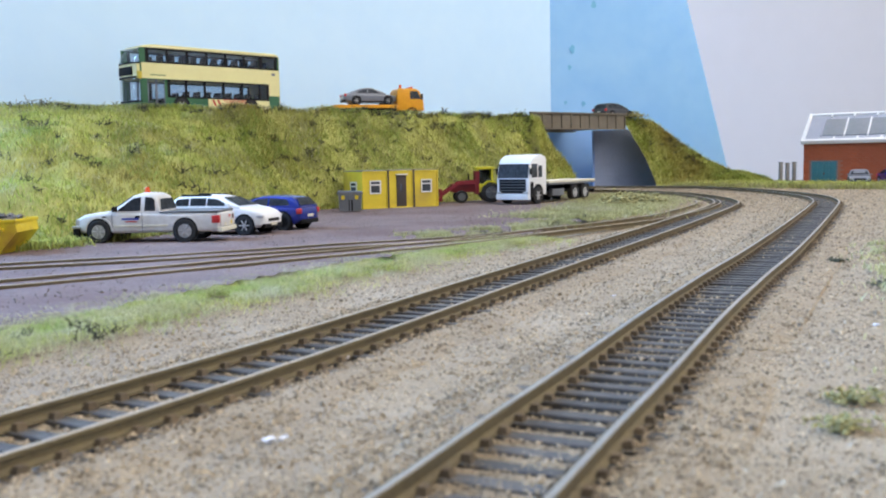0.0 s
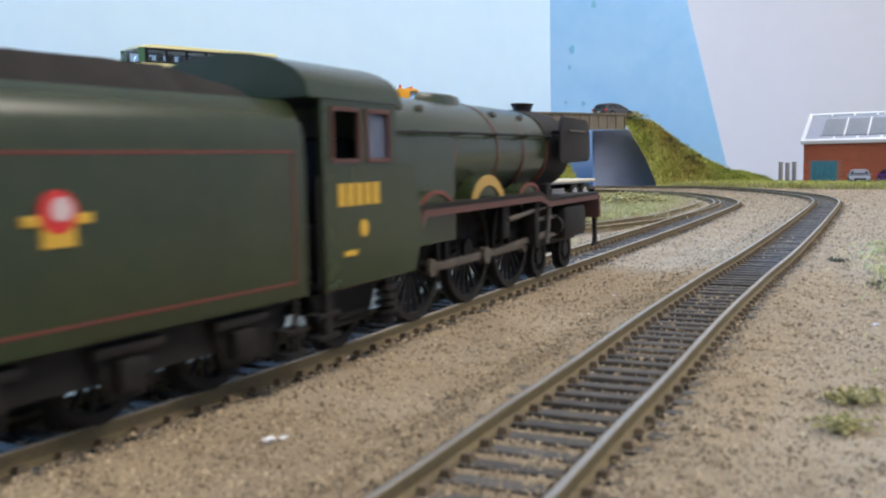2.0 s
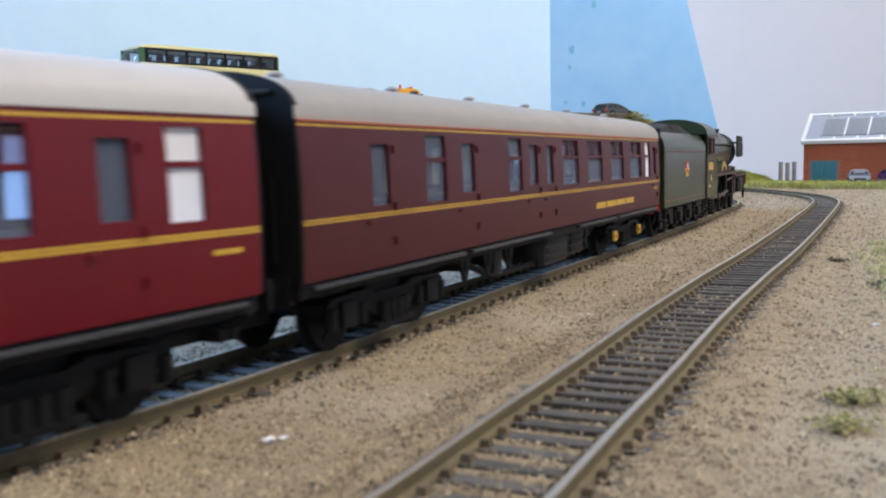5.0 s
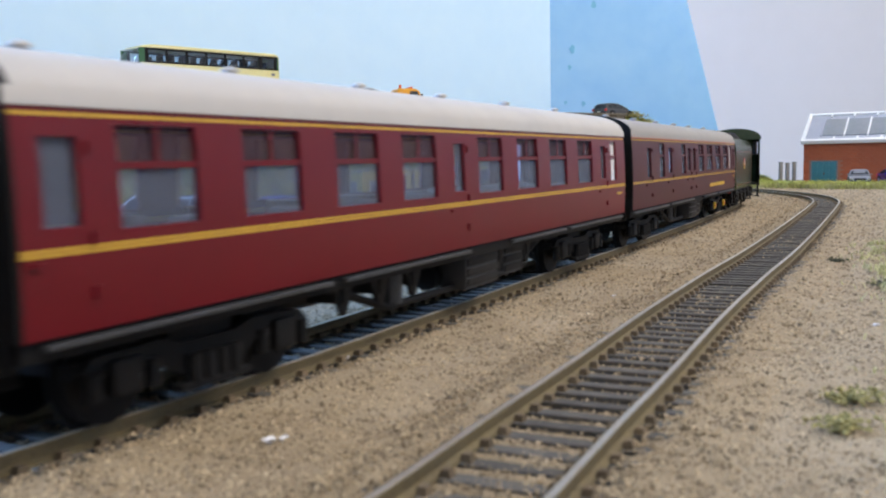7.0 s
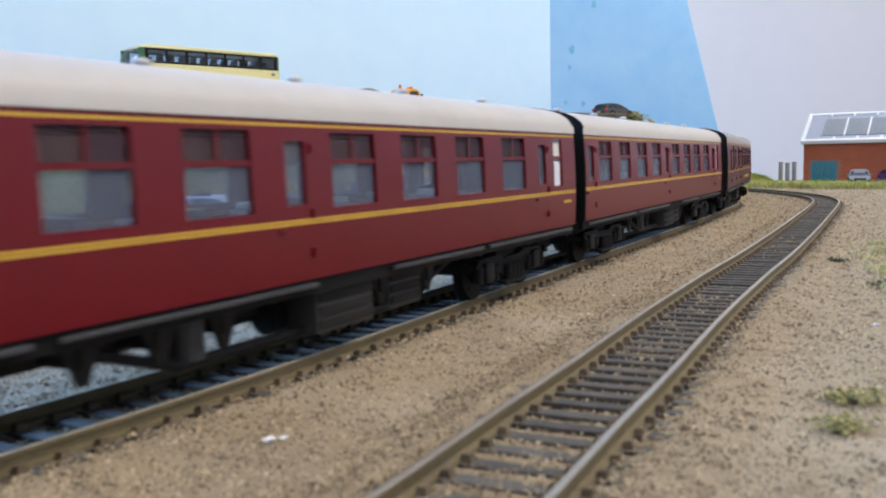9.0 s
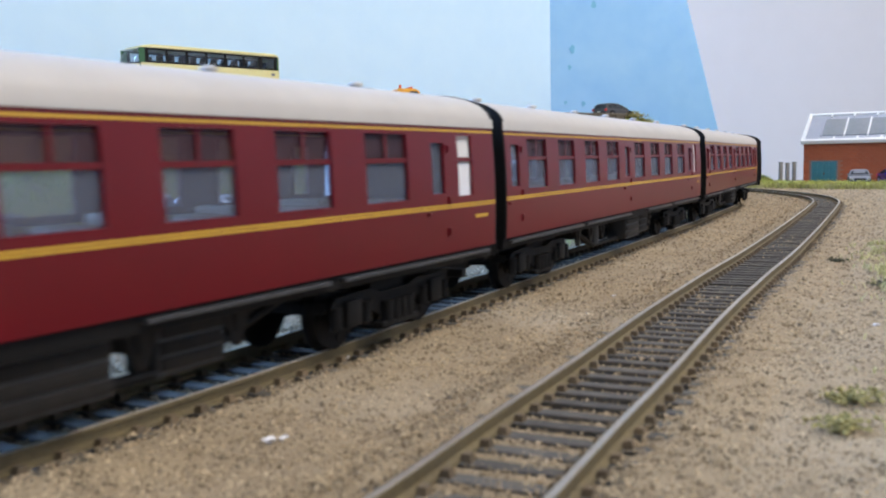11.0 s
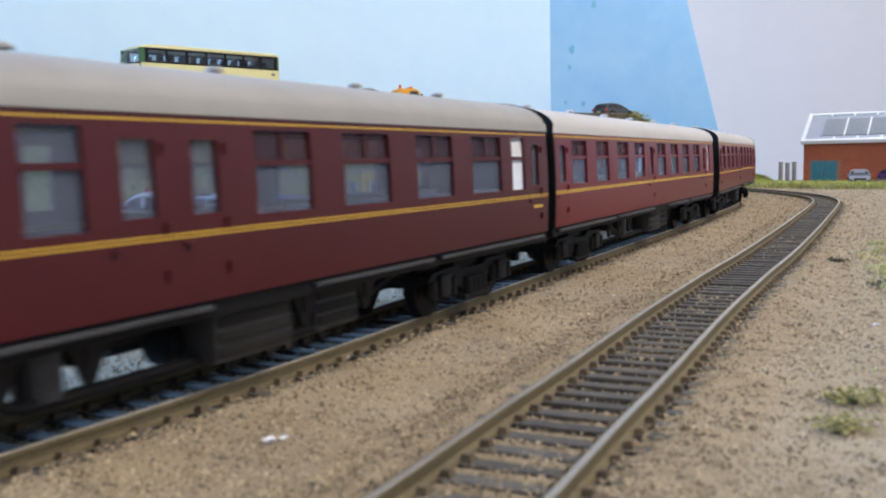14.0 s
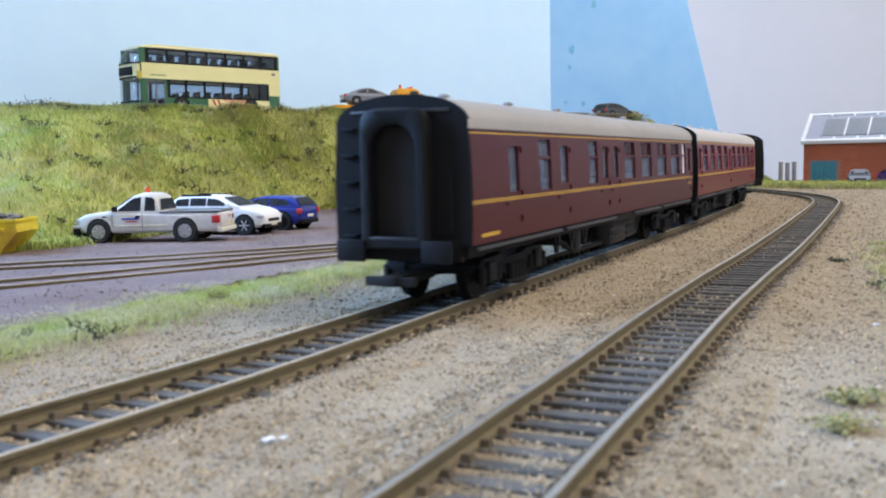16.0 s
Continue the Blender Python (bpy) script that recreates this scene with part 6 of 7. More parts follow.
# ---- bus ----
def build_bus(place):
    c = thing("double_decker_bus", place, "pale yellow and green double-decker bus parked on the road", "bus", "parked vehicles")
    C, G = M["bus_cream"], M["bus_green"]
    L, w, H = 144.0, 16.4, 57.0
    x0, x1 = -L / 2, L / 2
    # both sides with real window openings
    low = [(-58, -51, 14.6, 27.4), (-49, -32, 14.6, 27.4), (-30, -13, 14.6, 27.4), (-11, 6, 14.6, 27.4), (8, 24, 14.6, 27.4), (26, 40, 14.6, 27.4), (45, 61, 4.6, 28)]
    high = [(-67, -54, 43.4, 52.4), (-50, -35, 43.4, 52.4), (-33, -16, 43.4, 52.4), (-14, 3, 43.4, 52.4), (5, 22, 43.4, 52.4), (24, 41, 43.4, 52.4), (43, 59, 43.4, 52.4)]

    def skin(bm, s, cells, holes):
        xs = sorted({q for a in cells for q in a[:2]} | {q for h in holes for q in h[:2]})
        zs = sorted({q for a in cells for q in a[2:4]} | {q for h in holes for q in h[2:4]})
        for a, b in zip(xs[:-1], xs[1:]):
            for d, e in zip(zs[:-1], zs[1:]):
                mx, mz = (a + b) / 2, (d + e) / 2
                if any(k[0] < mx < k[1] and k[2] < mz < k[3] for k in cells) and not any(h[0] < mx < h[1] and h[2] < mz < h[3] for h in holes):
                    box(bm, a, b, min(s * w, s * (w - 0.8)), max(s * w, s * (w - 0.8)), d, e)
    for s in (-1, 1):
        holes = low + high
        for name, mat, cells in (("side_panel", C, [(x0, x1 - 6, 28.7, 41.7), (x0, -60, 18, 28.7), (-60, 4, 4, 13.3)]), ("rear_green_panel", G, [(x0, -60, 4, 18), (x0, x0 + 2, 41.7, 54)]), ("green_panel", G, [(4, 43, 4, 13.3), (43, x1 - 6, 4, 28.7), (62, x1 - 6, 41.7, 54)]),
                                 ("window_band", M["black"], [(-60, 43, 13.3, 28.7), (x0 + 2, 62, 41.7, 54)])):
            bm = B()
            skin(bm, s, cells, holes)
            bmesh.ops.remove_doubles(bm, verts=bm.verts, dist=0.01)
            part(name, bm, mat, c, {"side_panel": "pale yellow side panels", "green_panel": "dark green panels", "rear_green_panel": "dark green panel at the tail", "window_band": "black window surround"}[name], smooth=False)
        for a, b, d, e in holes:
            part("window_pane" if d > 10 else "door_leaf", box(B(), a, b, min(s * (w - 0.5), s * (w - 0.3)), max(s * (w - 0.5), s * (w - 0.3)), d, e), M["bus_glass"], c)
        bm = B()
        for x in (45.6, 52.5, 53.5, 60.4):
            box(bm, x - 0.35, x + 0.35, min(s * (w - 0.4), s * (w + 0.1)), max(s * (w - 0.4), s * (w + 0.1)), 5, 28)
        part("door_frame", bm, M["grey"], c)
        y0, y1 = sorted((s * (w - 0.05), s * (w + 0.12)))
        # Black discs on the side stand for the shade inside both arches.
        part("arch_shade", cyl(B(), (30, s * (w - 3), 7), (30, s * (w + 0.1), 7), 8, 20), M["black"], c)
        part("arch_shade", cyl(B(), (-40, s * (w - 3), 7), (-40, s * (w + 0.1), 7), 8, 20), M["black"], c)
        # the red route mark with its lettering
        for u in (-2, -7):
            part("red_mark", prism(B(), [(u - 2.4, 7.4), (u - 0.4, 7.4), (u + 2.4, 13.0), (u + 0.4, 13.0)], y0, y1), M["red"], c, "red graphic mark on the side")
        if s == 1:
            for word, z in (("YORKSHIRE", 11.0), ("", 8.0)):
                if word:
                    cu = bpy.data.curves.new("lettering", "FONT")
                    cu.body, cu.size, cu.extrude, cu.align_x = word, 0.0046, 0.00006, "LEFT"
                    tx = new("lettering_curve", cu)
                    bpy.context.view_layer.update()
                    me = bpy.data.meshes.new_from_object(tx.evaluated_get(bpy.context.evaluated_depsgraph_get()))
                    bpy.data.objects.remove(tx)
                    link("lettering", me, M["red"], c, "red lettering", Matrix.Translation((-11 * MM, y1 * MM, (z - 0.6) * MM)) @ Euler((radians(90), 0, radians(180))).to_matrix().to_4x4())
                else:
                    part("lettering_bar", box(B(), -38, -12, y0, y1, z - 0.4, z + 1.6), M["red"], c, "red lettering reduced to a plain bar")
        part("lettering_bar", box(B(), 44, 58, y0, y1, 31.4, 32.1), M["bus_green"], c, "small green lettering reduced to a bar")
        part("vent", box(B(), -67, -63.4, y0, y1, 36.5, 39.0), M["grey"], c)
    # front: rounded panels
    n = 10
    bm = B()
    rings = []
    for z in (4, 20, 34, 36):
        rings.append([(x1 - 6 + 6 * math.cos(math.pi * (i / n - 0.5)) ** 0.5, w * math.sin(math.pi * (i / n - 0.5)), z) for i in range(n + 1)])
    loft(bm, [rings[0], [(q[0], q[1], 9.5) for q in rings[0]]], closed=False)
    part("front_panel", bm, G, c, "rounded green front panel")
    rake = lambda z: 7.0 * max(0.0, (z - 41) / 14) ** 2
    for z0, z1, mat, nm in ((9.5, 29.5, M["bus_glass"], "windscreen"), (29.5, 41, C, "front_band"), (41, 54.6, M["bus_glass"], "upper_windscreen")):
        bm = B()
        loft(bm, [[(q[0] - rake(z), q[1], z) for q in rings[0]] for z in np.linspace(z0, z1, 6)], closed=False)
        part(nm, bm, mat, c)
    part("destination_blind", box(B(), x1 - 1.6, x1 + 0.3, -11, 11, 31.4, 38.4, 0.4), M["black"], c, "dark destination display")
    bm = B()
    for y in (-w + 0.6, w - 0.6):
        box(bm, x1 - 6.5, x1 - 5, y - 0.6, y + 0.6, 4, 54)
    part("corner_post", bm, G, c)
    for z in (9.6, 29.6, 41.2):
        bm = B()
        loft(bm, [[(q[0] + 0.2, q[1] * 1.01, zz) for q in rings[0]] for zz in (z - 0.7, z + 0.7)], closed=False)
        part("trim", bm, M["black"], c)
    bm = B()
    pts = [(x0, 54), (x0 + 1, 56), (x0 + 5, H), (x1 - 18, H), (x1 - 10, 56.2), (x1 - 7, 54)]
    prism(bm, pts, -w, w, 1.2)
    part("roof", bm, C, c, "pale cream roof")
    part("rear_panel", box(B(), x0, x0 + 0.8, -w, w, 4, 54), C, c)
    part("mirror", cyl(B(), (x1 - 3, w + 2.2, 28), (x1 - 3, w + 2.2, 34), 2.1, 12), M["yellow"], c, "yellow wing mirror")
    for z in (5.0, 37.6):
        part("floor", box(B(), x0 + 1, x1 - 6, -w + 1, w - 1, z, z + 1.4), M["grey"], c)
    seat = mesh_of("seat", box(box(B(), -2.2, 2.2, -5.2, 5.2, 0, 4, 0.5), -2.6, -1.2, -5.2, 5.2, 3, 10.5, 0.5))
    for k in range(11):
        for y in (-9.5, 9.5):
            link("seat", seat, M["black"], c, m=P(-58 + k * 10.5, y, 38.6))
            if k < 8:
                link("seat", seat, M["black"], c, m=P(-50 + k * 10.5, y, 9))
    wheels(c, (30, -40), w - 1.6, 6.6, 4)
    return c


# the bus faces along the road, its door side to the yard
build_bus(P(-212, 838, ROADZ, 225))


# ---- cabins, bin, skip ----
def build_cabin(place):
    c = thing("site_cabin", place, "three joined yellow site cabin modules with one brown door", "site cabin")
    L, D, H = 66.0, 42.0, 29.5
    Y = M["yellow"]
    for k in range(3):
        a, b = k * 22 + 0.5, k * 22 + 21.5
        hole = (a + 6, a + 15.5, 12, 22.5) if k != 1 else (a + 6.6, a + 15.2, 1, 26)
        bm = B()
        for x0, x1, z0, z1 in ((a, hole[0], 0, H), (hole[1], b, 0, H), (hole[0], hole[1], hole[3], H), (hole[0], hole[1], 0, hole[2])):
            box(bm, x0, x1, 0, 1.2, z0, z1)
        box(bm, a, b, D - 1.2, D, 0, H)
        for x0 in (a, b - 1):
            box(bm, x0, x0 + 1, 1.2, D - 1.2, 0, H)
        mod = part("module", bm, Y, c, "yellow panelled cabin module", smooth=False)
        bm = B()
        for x0, x1, z0, z1 in ((a - 0.2, a + 1.2, -0.2, H + 0.3), (b - 1.2, b + 0.2, -0.2, H + 0.3), (a, b, H - 1.2, H + 0.3), (a, b, -0.2, 1.4)):
            box(bm, x0, x1, -0.5, 0.4, z0, z1, 0.2)
        part("edge_frame", bm, Y, mod)
        if k != 1:
            bm = B()
            x0, x1, z0, z1 = hole
            for p in ((x0, x0 + 1, z0, z1), (x1 - 1, x1, z0, z1), (x0, x1, z0, z0 + 1), (x0, x1, z1 - 1, z1), (x0, x1, z1 - 4, z1 - 3)):
                box(bm, p[0], p[1], -0.5, 0.8, p[2], p[3])
            fr = part("window_frame", bm, M["white"], mod, "white window frame")
            part("window_pane", box(B(), x0 + 0.8, x1 - 0.8, 0.2, 0.5, z0 + 0.8, z1 - 0.8), M["tint"], fr)
        else:
            dr = part("door", box(B(), hole[0], hole[1], -0.3, 0.8, hole[2], hole[3], 0.2), M["brown"], mod, "dark brown door with a small pane")
            part("door_pane", box(B(), hole[0] + 3.2, hole[0] + 5.4, -0.5, -0.2, 14, 19), M["pane"], dr)
            part("canopy", box(B(), hole[0] - 0.5, hole[1] + 0.5, -2, 0.5, 26.3, 27.2, 0.2), M["white"], mod)
        if k:
            part("joint", box(B(), k * 22 - 0.7, k * 22 + 0.7, -0.9, 1.5, 0, H + 1), M["brown"], c, "dark joint between modules")
    part("roof", box(B(), 0.4, L - 0.4, 0.2, D, H, H + 0.8, 0.2), M["grey"], c)
    bm = B()
    for p in ((12, 13, 13, 21.5), (25, 26, 13, 21.5), (12, 26, 13, 14), (12, 26, 20.5, 21.5), (12, 26, 17.5, 18.3)):
        box(bm, -0.1, 0.45, p[0], p[1], p[2], p[3])
    fr = part("window_frame", bm, M["white"], c, "white window frame")
    part("window_pane", box(B(), 0.2, 0.46, 12.8, 25.2, 13.8, 20.8), M["tint"], fr)
    return c


build_cabin(P(-62, 722, GROUND - 0.4, 26))


def build_bin(place):
    c = thing("waste_bin", place, "grey wheeled waste bin with a ridged lid", "waste bin")
    bm = B()
    loft(bm, [[(x, y, z) for x, y in ((-w, -d), (w, -d), (w, d), (-w, d))] for w, d, z in ((7.6, 5, 0.8), (8.6, 5.6, 13.5))])
    part("body", bm, M["grey"], c)
    for x in (-8, -0.2, 7.2):
        part("rib", box(B(), x - 0.5, x + 0.6, -6.2, -5.0, 1, 13.5), M["grey"], c)
    part("dark_panel", box(B(), -1.4, 1.6, -6.0, -5.2, 1, 9), M["black"], c)
    part("lid", prism(B(), [(-9.2, 13.4), (9.2, 13.4), (8.6, 15.2), (-8.6, 15.8)], -6.2, 6.2, 0.4), M["grey"], c, "grey ridged lid")
    for x in (-5.5, 4.5):
        part("sticker", box(B(), x - 1.2, x + 1.2, -6.35, -5.3, 9.5, 12.4), M["yellow"], c, "yellow sticker")
    return c


build_bin(P(-68, 688, GROUND, 8))


def build_skip(place):
    c = thing("skip", place, "yellow rubbish skip heaped with dark rubble", "skip")
    bm = B()
    side = [(-17, 0), (17, 0), (25, 9.5), (24.4, 14.4), (-24.4, 14.4), (-25, 9.5)]
    for y in (-12, 11.2):
        prism(bm, side, y, y + 0.8)
    loft(bm, [[(-17, -12, 0), (-17, 12, 0)], [(17, -12, 0), (17, 12, 0)], [(25, -12, 9.5), (25, 12, 9.5)], [(24.4, -12, 14.4), (24.4, 12, 14.4)]], closed=False)
    loft(bm, [[(-17, -12, 0), (-17, 12, 0)], [(-25, -12, 9.5), (-25, 12, 9.5)], [(-24.4, -12, 14.4), (-24.4, 12, 14.4)]], closed=False)
    part("tub", bm, M["skip_yellow"], c, "yellow steel tub with sloping ends", smooth=False)
    bm = B()
    for y in (-12.4, 11.6):
        box(bm, -24.8, 24.8, y, y + 0.9, 13.6, 15, 0.2)
    for x in (-25, 24):
        box(bm, x, x + 1, -12.4, 12.4, 13.6, 15, 0.2)
    part("rim", bm, M["skip_yellow"], c)
    for x in (-12, 0, 12):
        part("side_rib", box(B(), x - 0.6, x + 0.6, -13, -12, 1, 13.6, 0.2), M["skip_yellow"], c)
    for x in (-19, 19):
        part("lifting_lug", cyl(B(), (x, -14, 10.5), (x, -12, 10.5), 0.9, 10), M["skip_yellow"], c)
    rng = np.random.default_rng(8)
    spots = np.stack([rng.uniform(-22, 22, 260), rng.uniform(-10.5, 10.5, 260), 11 + 6 * rng.random(260)], -1)
    grains("rubble", spots, rng.uniform(0.8, 2.6, 260), M["rubble"], c, "dark mixed rubble")
    return c


build_skip(P(-208, 408, GROUND, 2))


# ---- brick building ----
def build_brick_hall(place):
    c = thing("brick_workshop", place, "red brick workshop with a teal door and a glazed grey roof", "building")
    L, D, H, RZ = 190.0, 120.0, 50.0, 84.0
    wall = part("wall", box(B(), 0, L, 0, D, -2, H), M["mortar"], c, "red brick front wall", smooth=False)
    brick = mesh_of("brick", box(B(), 0, 6.2, -0.5, 0.1, 0, 2.3), False)
    joined = B()
    count = 0
    rows = 19
    for j in range(rows):
        z = -1.5 + j * 2.72
        x = 0.2 + (-3.2 if j % 2 else 0)
        while x < 120:
            a = max(0.1, x)
            if not (5 < x + 3 < 43 and z < 27):
                if x < 62 and count < 290:
                    link("brick", brick, M["brick"], wall, m=P(max(x, 0.1), 0, z))
                    count += 1
                else:
                    box(joined, a, x + 6.2, -0.5, 0.1, z, z + 2.3)
            x += 6.6
    part("brickwork", joined, M["brick"], wall, "courses of red brick", kind="stuff", smooth=False)
    dr = part("door", box(B(), 10, 39, -0.9, 0.6, -2, 26.5, 0.3), M["teal"], c, "teal painted double door")
    for k in range(4):
        part("door_board", box(B(), 10.8 + k * 7, 17.0 + k * 7, -1.5, -0.8, -1, 25.6, 0.2), M["teal"], dr)
    part("door_handle", box(B(), 23.6, 25.4, -2, -1.4, 10, 13, 0.2), M["brown"], dr)
    bm = B()
    for p in ((8.6, 10, -2, 28), (39, 40.4, -2, 28), (8.6, 40.4, 26.5, 28)):
        box(bm, p[0], p[1], -1.3, 0.4, p[2], p[3])
    part("door_frame", bm, M["grey"], c)
    # roof slope rising away from the front
    R = Matrix.Rotation(math.atan2(RZ - H, D / 2), 4, "X")
    roof = new("roof")
    roof.parent = c
    roof.matrix_basis = Matrix.Translation((0, -2 * MM, H * MM)) @ R
    sl = math.hypot(D / 2, RZ - H) + 2
    part("roof_slab", box(B(), -1, L + 1, 0, sl, 0, 2), M["slate"], roof, "pale grey roof sheet")
    for p in ((-3, L + 3, -1.5, 3.5), (-3, L + 3, sl - 3, sl + 1)):
        part("bargeboard", box(B(), p[0], p[1], p[2], p[3], -1, 4, 0.4), M["white"], roof, "white edge board")
    for x in (-3, L - 1):
        part("bargeboard", box(B(), x, x + 4, -1, sl, -1, 4.1, 0.4), M["white"], roof, "white edge board")
    for k in range(5):
        x = 20 + k * 27
        part("skylight", box(B(), x, x + 25, 14, sl - 14, 1.6, 3, 0.2), M["skylight"], roof, "long dark skylight pane")
        part("glazing_bar", box(B(), x + 25, x + 27, 13, sl - 13, 1.8, 3.8, 0.2), M["white"], roof)
        part("roof_clip", box(B(), x + 4, x + 6.4, sl - 9, sl - 3, 1.8, 4, 0.2), M["white"], roof)
        part("roof_clip", box(B(), x + 14, x + 16.4, 3, 9, 1.8, 4, 0.2), M["white"], roof)
    part("skylight_frame", box(B(), 17.6, 20, 13, sl - 13, 1.8, 3.6, 0.2), M["slate"], roof)
    bm = B()
    loft(bm, [[(x, 0.5, H), (x, D / 2, RZ - 1), (x, D, H)] for x in (0.5, L - 0.5)])
    part("gable", bm, M["brick"], c)
    return c


build_brick_hall(P(459, 1180, -2, -31))

# stacked grey posts
for k in range(3):
    x = 403 + k * 7.2
    po = thing("timber_post", P(x, 1105 - k * 2, -3, 0), "weathered grey timber post standing in the grass", "post", "grey posts")
    part("shaft", box(B(), -1.9, 1.9, -1.9, 1.9, 0, 28 - (k % 2), 0.4), M["timber"], po)
    part("cap", box(B(), -2.2, 2.2, -2.2, 2.2, 27.4 - (k % 2), 28.6 - (k % 2), 0.3), M["timber"], po)


# ---- ballast, grass strips, weeds ----
LC = LEFT.c[(LEFT.c[:, 1] > -150) & (LEFT.c[:, 1] < 1130) & (LEFT.c[:, 0] > -200)]
RC = RIGHT.c[(RIGHT.c[:, 1] > -150) & (RIGHT.c[:, 1] < 1200) & (RIGHT.c[:, 0] > -200)]


def track_gap(pts):
    q = np.concatenate([LC[::3], RC[::3]])
    out = np.empty(len(pts))
    for i in range(0, len(pts), 4000):
        out[i:i + 4000] = np.sqrt(((pts[i:i + 4000, None, :2] - q[None]) ** 2).sum(-1)).min(1)
    return out


def fill(n, seed, x0, x1, y0, y1, power):
    """Points in the visible wedge, denser towards the near end."""
    rng = np.random.default_rng(seed)
    y = y0 + (y1 - y0) * rng.random(n) ** power
    lo, hi = np.maximum(x0, -0.52 * y - 25), np.minimum(x1, 0.52 * y + 25)
    return np.stack([lo + (hi - lo) * rng.random(n), y], -1), rng


pts, rng = fill(185000, 11, -330, 500, 60, 1050, 2.1)
gap = track_gap(pts)
yard_mask = in_yard(pts[:, 0], pts[:, 1])
size = rng.uniform(0.13, 0.31, len(pts)) * (1 + pts[:, 1] / 450)
size *= np.where(rng.random(len(pts)) < 0.05, 1.8, 1.0)
rise = np.where(gap < 7.4, 0.35, np.where(gap < 17, 0.85, 0.02))
keep = ~yard_mask & ~((gap < 10.6) & (gap > 6.8))
keep &= ~((gap < 15.2) & (rng.random(len(pts)) < 0.25))
z = rise + np.array([ground_z(x, y) + 0.2 * bumps(x, y, 5, 5) for x, y in pts])
heap = np.interp(gap - 15.4, (-4.6, -3.4, 0, 4, 9), (-3.6, -2.75, -2.3, -2.6, -3.3)) + np.array([0.5 * bumps(x, y, 5, 1) for x, y in pts]) + 0.06
z = np.where((gap > 11) & (gap < 24.4), np.maximum(z, heap), z)
spots = np.c_[pts, z][keep]
grains("ballast_stones", spots, size[keep], M["grain"], None, "loose sandy grey ballast stones")
# soft ballast shoulders that bury the sleeper ends
for nm, path, s0, s1 in (("ballast_shoulder", LEFT, L0, L1), ("ballast_shoulder", RIGHT, R0, R1)):
    for sgn in (-1, 1):
        bm = sweep(path, s0, s1, sgn * 15.4, [(-4.6, -3.6), (-3.4, -2.75), (0, -2.3), (4, -2.6), (9, -3.3), (10, -4.5), (-4, -4.6)], 3.0)
        for v in bm.verts:
            v.co.z += 0.5 * bumps(v.co.x, v.co.y, 5, 1)
        part(nm, bm, M["ballast"], None, "heaped ballast along the sleeper ends", kind="structure")

pts, rng = fill(9000, 13, -420, 150, 150, 900, 1.2)
msk = in_yard(pts[:, 0], pts[:, 1])
grains("yard_grit", np.c_[pts, np.full(len(pts), -1.15)][msk], rng.uniform(0.2, 0.55, msk.sum()), M["rubble"], None, "fine grit on the yard")


def strip(name, line, width, n, length, mat, label, z, seed, lean=1.2, w=0.5, clump=14.0, cut=-0.15):
    rng = random.Random(seed)
    line = spline(line, 12)
    out = []
    while len(out) < n:
        i = rng.randrange(len(line) - 1)
        f = rng.random()
        q = line[i] * (1 - f) + line[i + 1] * f
        d = line[i + 1] - line[i]
        d = d / np.linalg.norm(d)
        off = rng.gauss(0, width / 2.2)
        x, y = q[0] + d[1] * off, q[1] - d[0] * off
        if bumps(x, y, clump, seed) > cut:
            out.append((x, y, z))
    return blades(name, np.array(out), length, lean, w, mat, label, seed)


VERGE = [(-150, 128), (-112, 168), (-92, 212), (-72, 250), (-52, 285), (-22, 340), (14, 398), (40, 436)]
strip("verge_grass", VERGE, 20, 34000, 2.5, M["grass_pale"], "pale fluffy static grass along the yard edge", -2.5, 31, 1.5, 0.13)
strip("verge_grass_bright", VERGE, 10, 7000, 2.6, M["grass_bright"], "bright green static grass along the yard edge", -2.5, 32, 1.5, 0.13, 20, 0.0)
strip("verge_grass_straw", VERGE, 25, 15000, 2.3, M["grass"], "straw coloured static grass along the yard edge", -2.5, 33, 1.5, 0.13, 12, 0.0)
MOUND = [(70, 560), (100, 620), (128, 690), (150, 760), (160, 830), (150, 900)]
strip("mound_grass", MOUND, 40, 22000, 3.6, M["grass_dry"], "pale dry grass between yard and tracks", -1.6, 34, 1.3, 0.38, 25, -0.35)
strip("mound_grass_green", MOUND, 44, 11000, 3.4, M["grass_pale"], "green grass between yard and tracks", -1.6, 35, 1.3, 0.38, 25, -0.1)
strip("siding_grass", [(-20, 440), (30, 480), (70, 530), (110, 600)], 20, 7000, 2.6, M["grass_dry"], "thin grass beside the siding rails", -1.4, 36, 1.3, 0.28, 12, 0.0)
strip("toe_grass", [(-330, 372), (-190, 420), (-158, 500), (-126, 612), (-103, 738), (-48, 792), (4, 838), (52, 890), (100, 960)], 12, 9000, 5.5, M["grass"], "tufts of grass at the foot of the bank", -1.4, 37, 1.3, 0.7, 16, -0.2)
strip("far_verge", [(300, 1165), (360, 1120), (420, 1045), (470, 990), (520, 960), (600, 930)], 44, 26000, 6.0, M["grass_dry"], "dry pale green verge beyond the outer track", -3, 38, 1.3, 0.6, 20, -0.35)
strip("far_verge_green", [(300, 1170), (360, 1128), (420, 1055), (470, 1000), (520, 970), (600, 940)], 38, 18000, 8.0, M["grass"], "green verge beyond the outer track", -3, 39, 1.2, 0.6, 16, -0.05)
strip("near_verge", [(66, 92), (90, 140), (122, 215), (150, 290), (190, 380)], 16, 7000, 2.6, M["grass_pale"], "thin mossy grass at the layout edge", -3, 40, 1.5, 0.45, 9, 0.12)
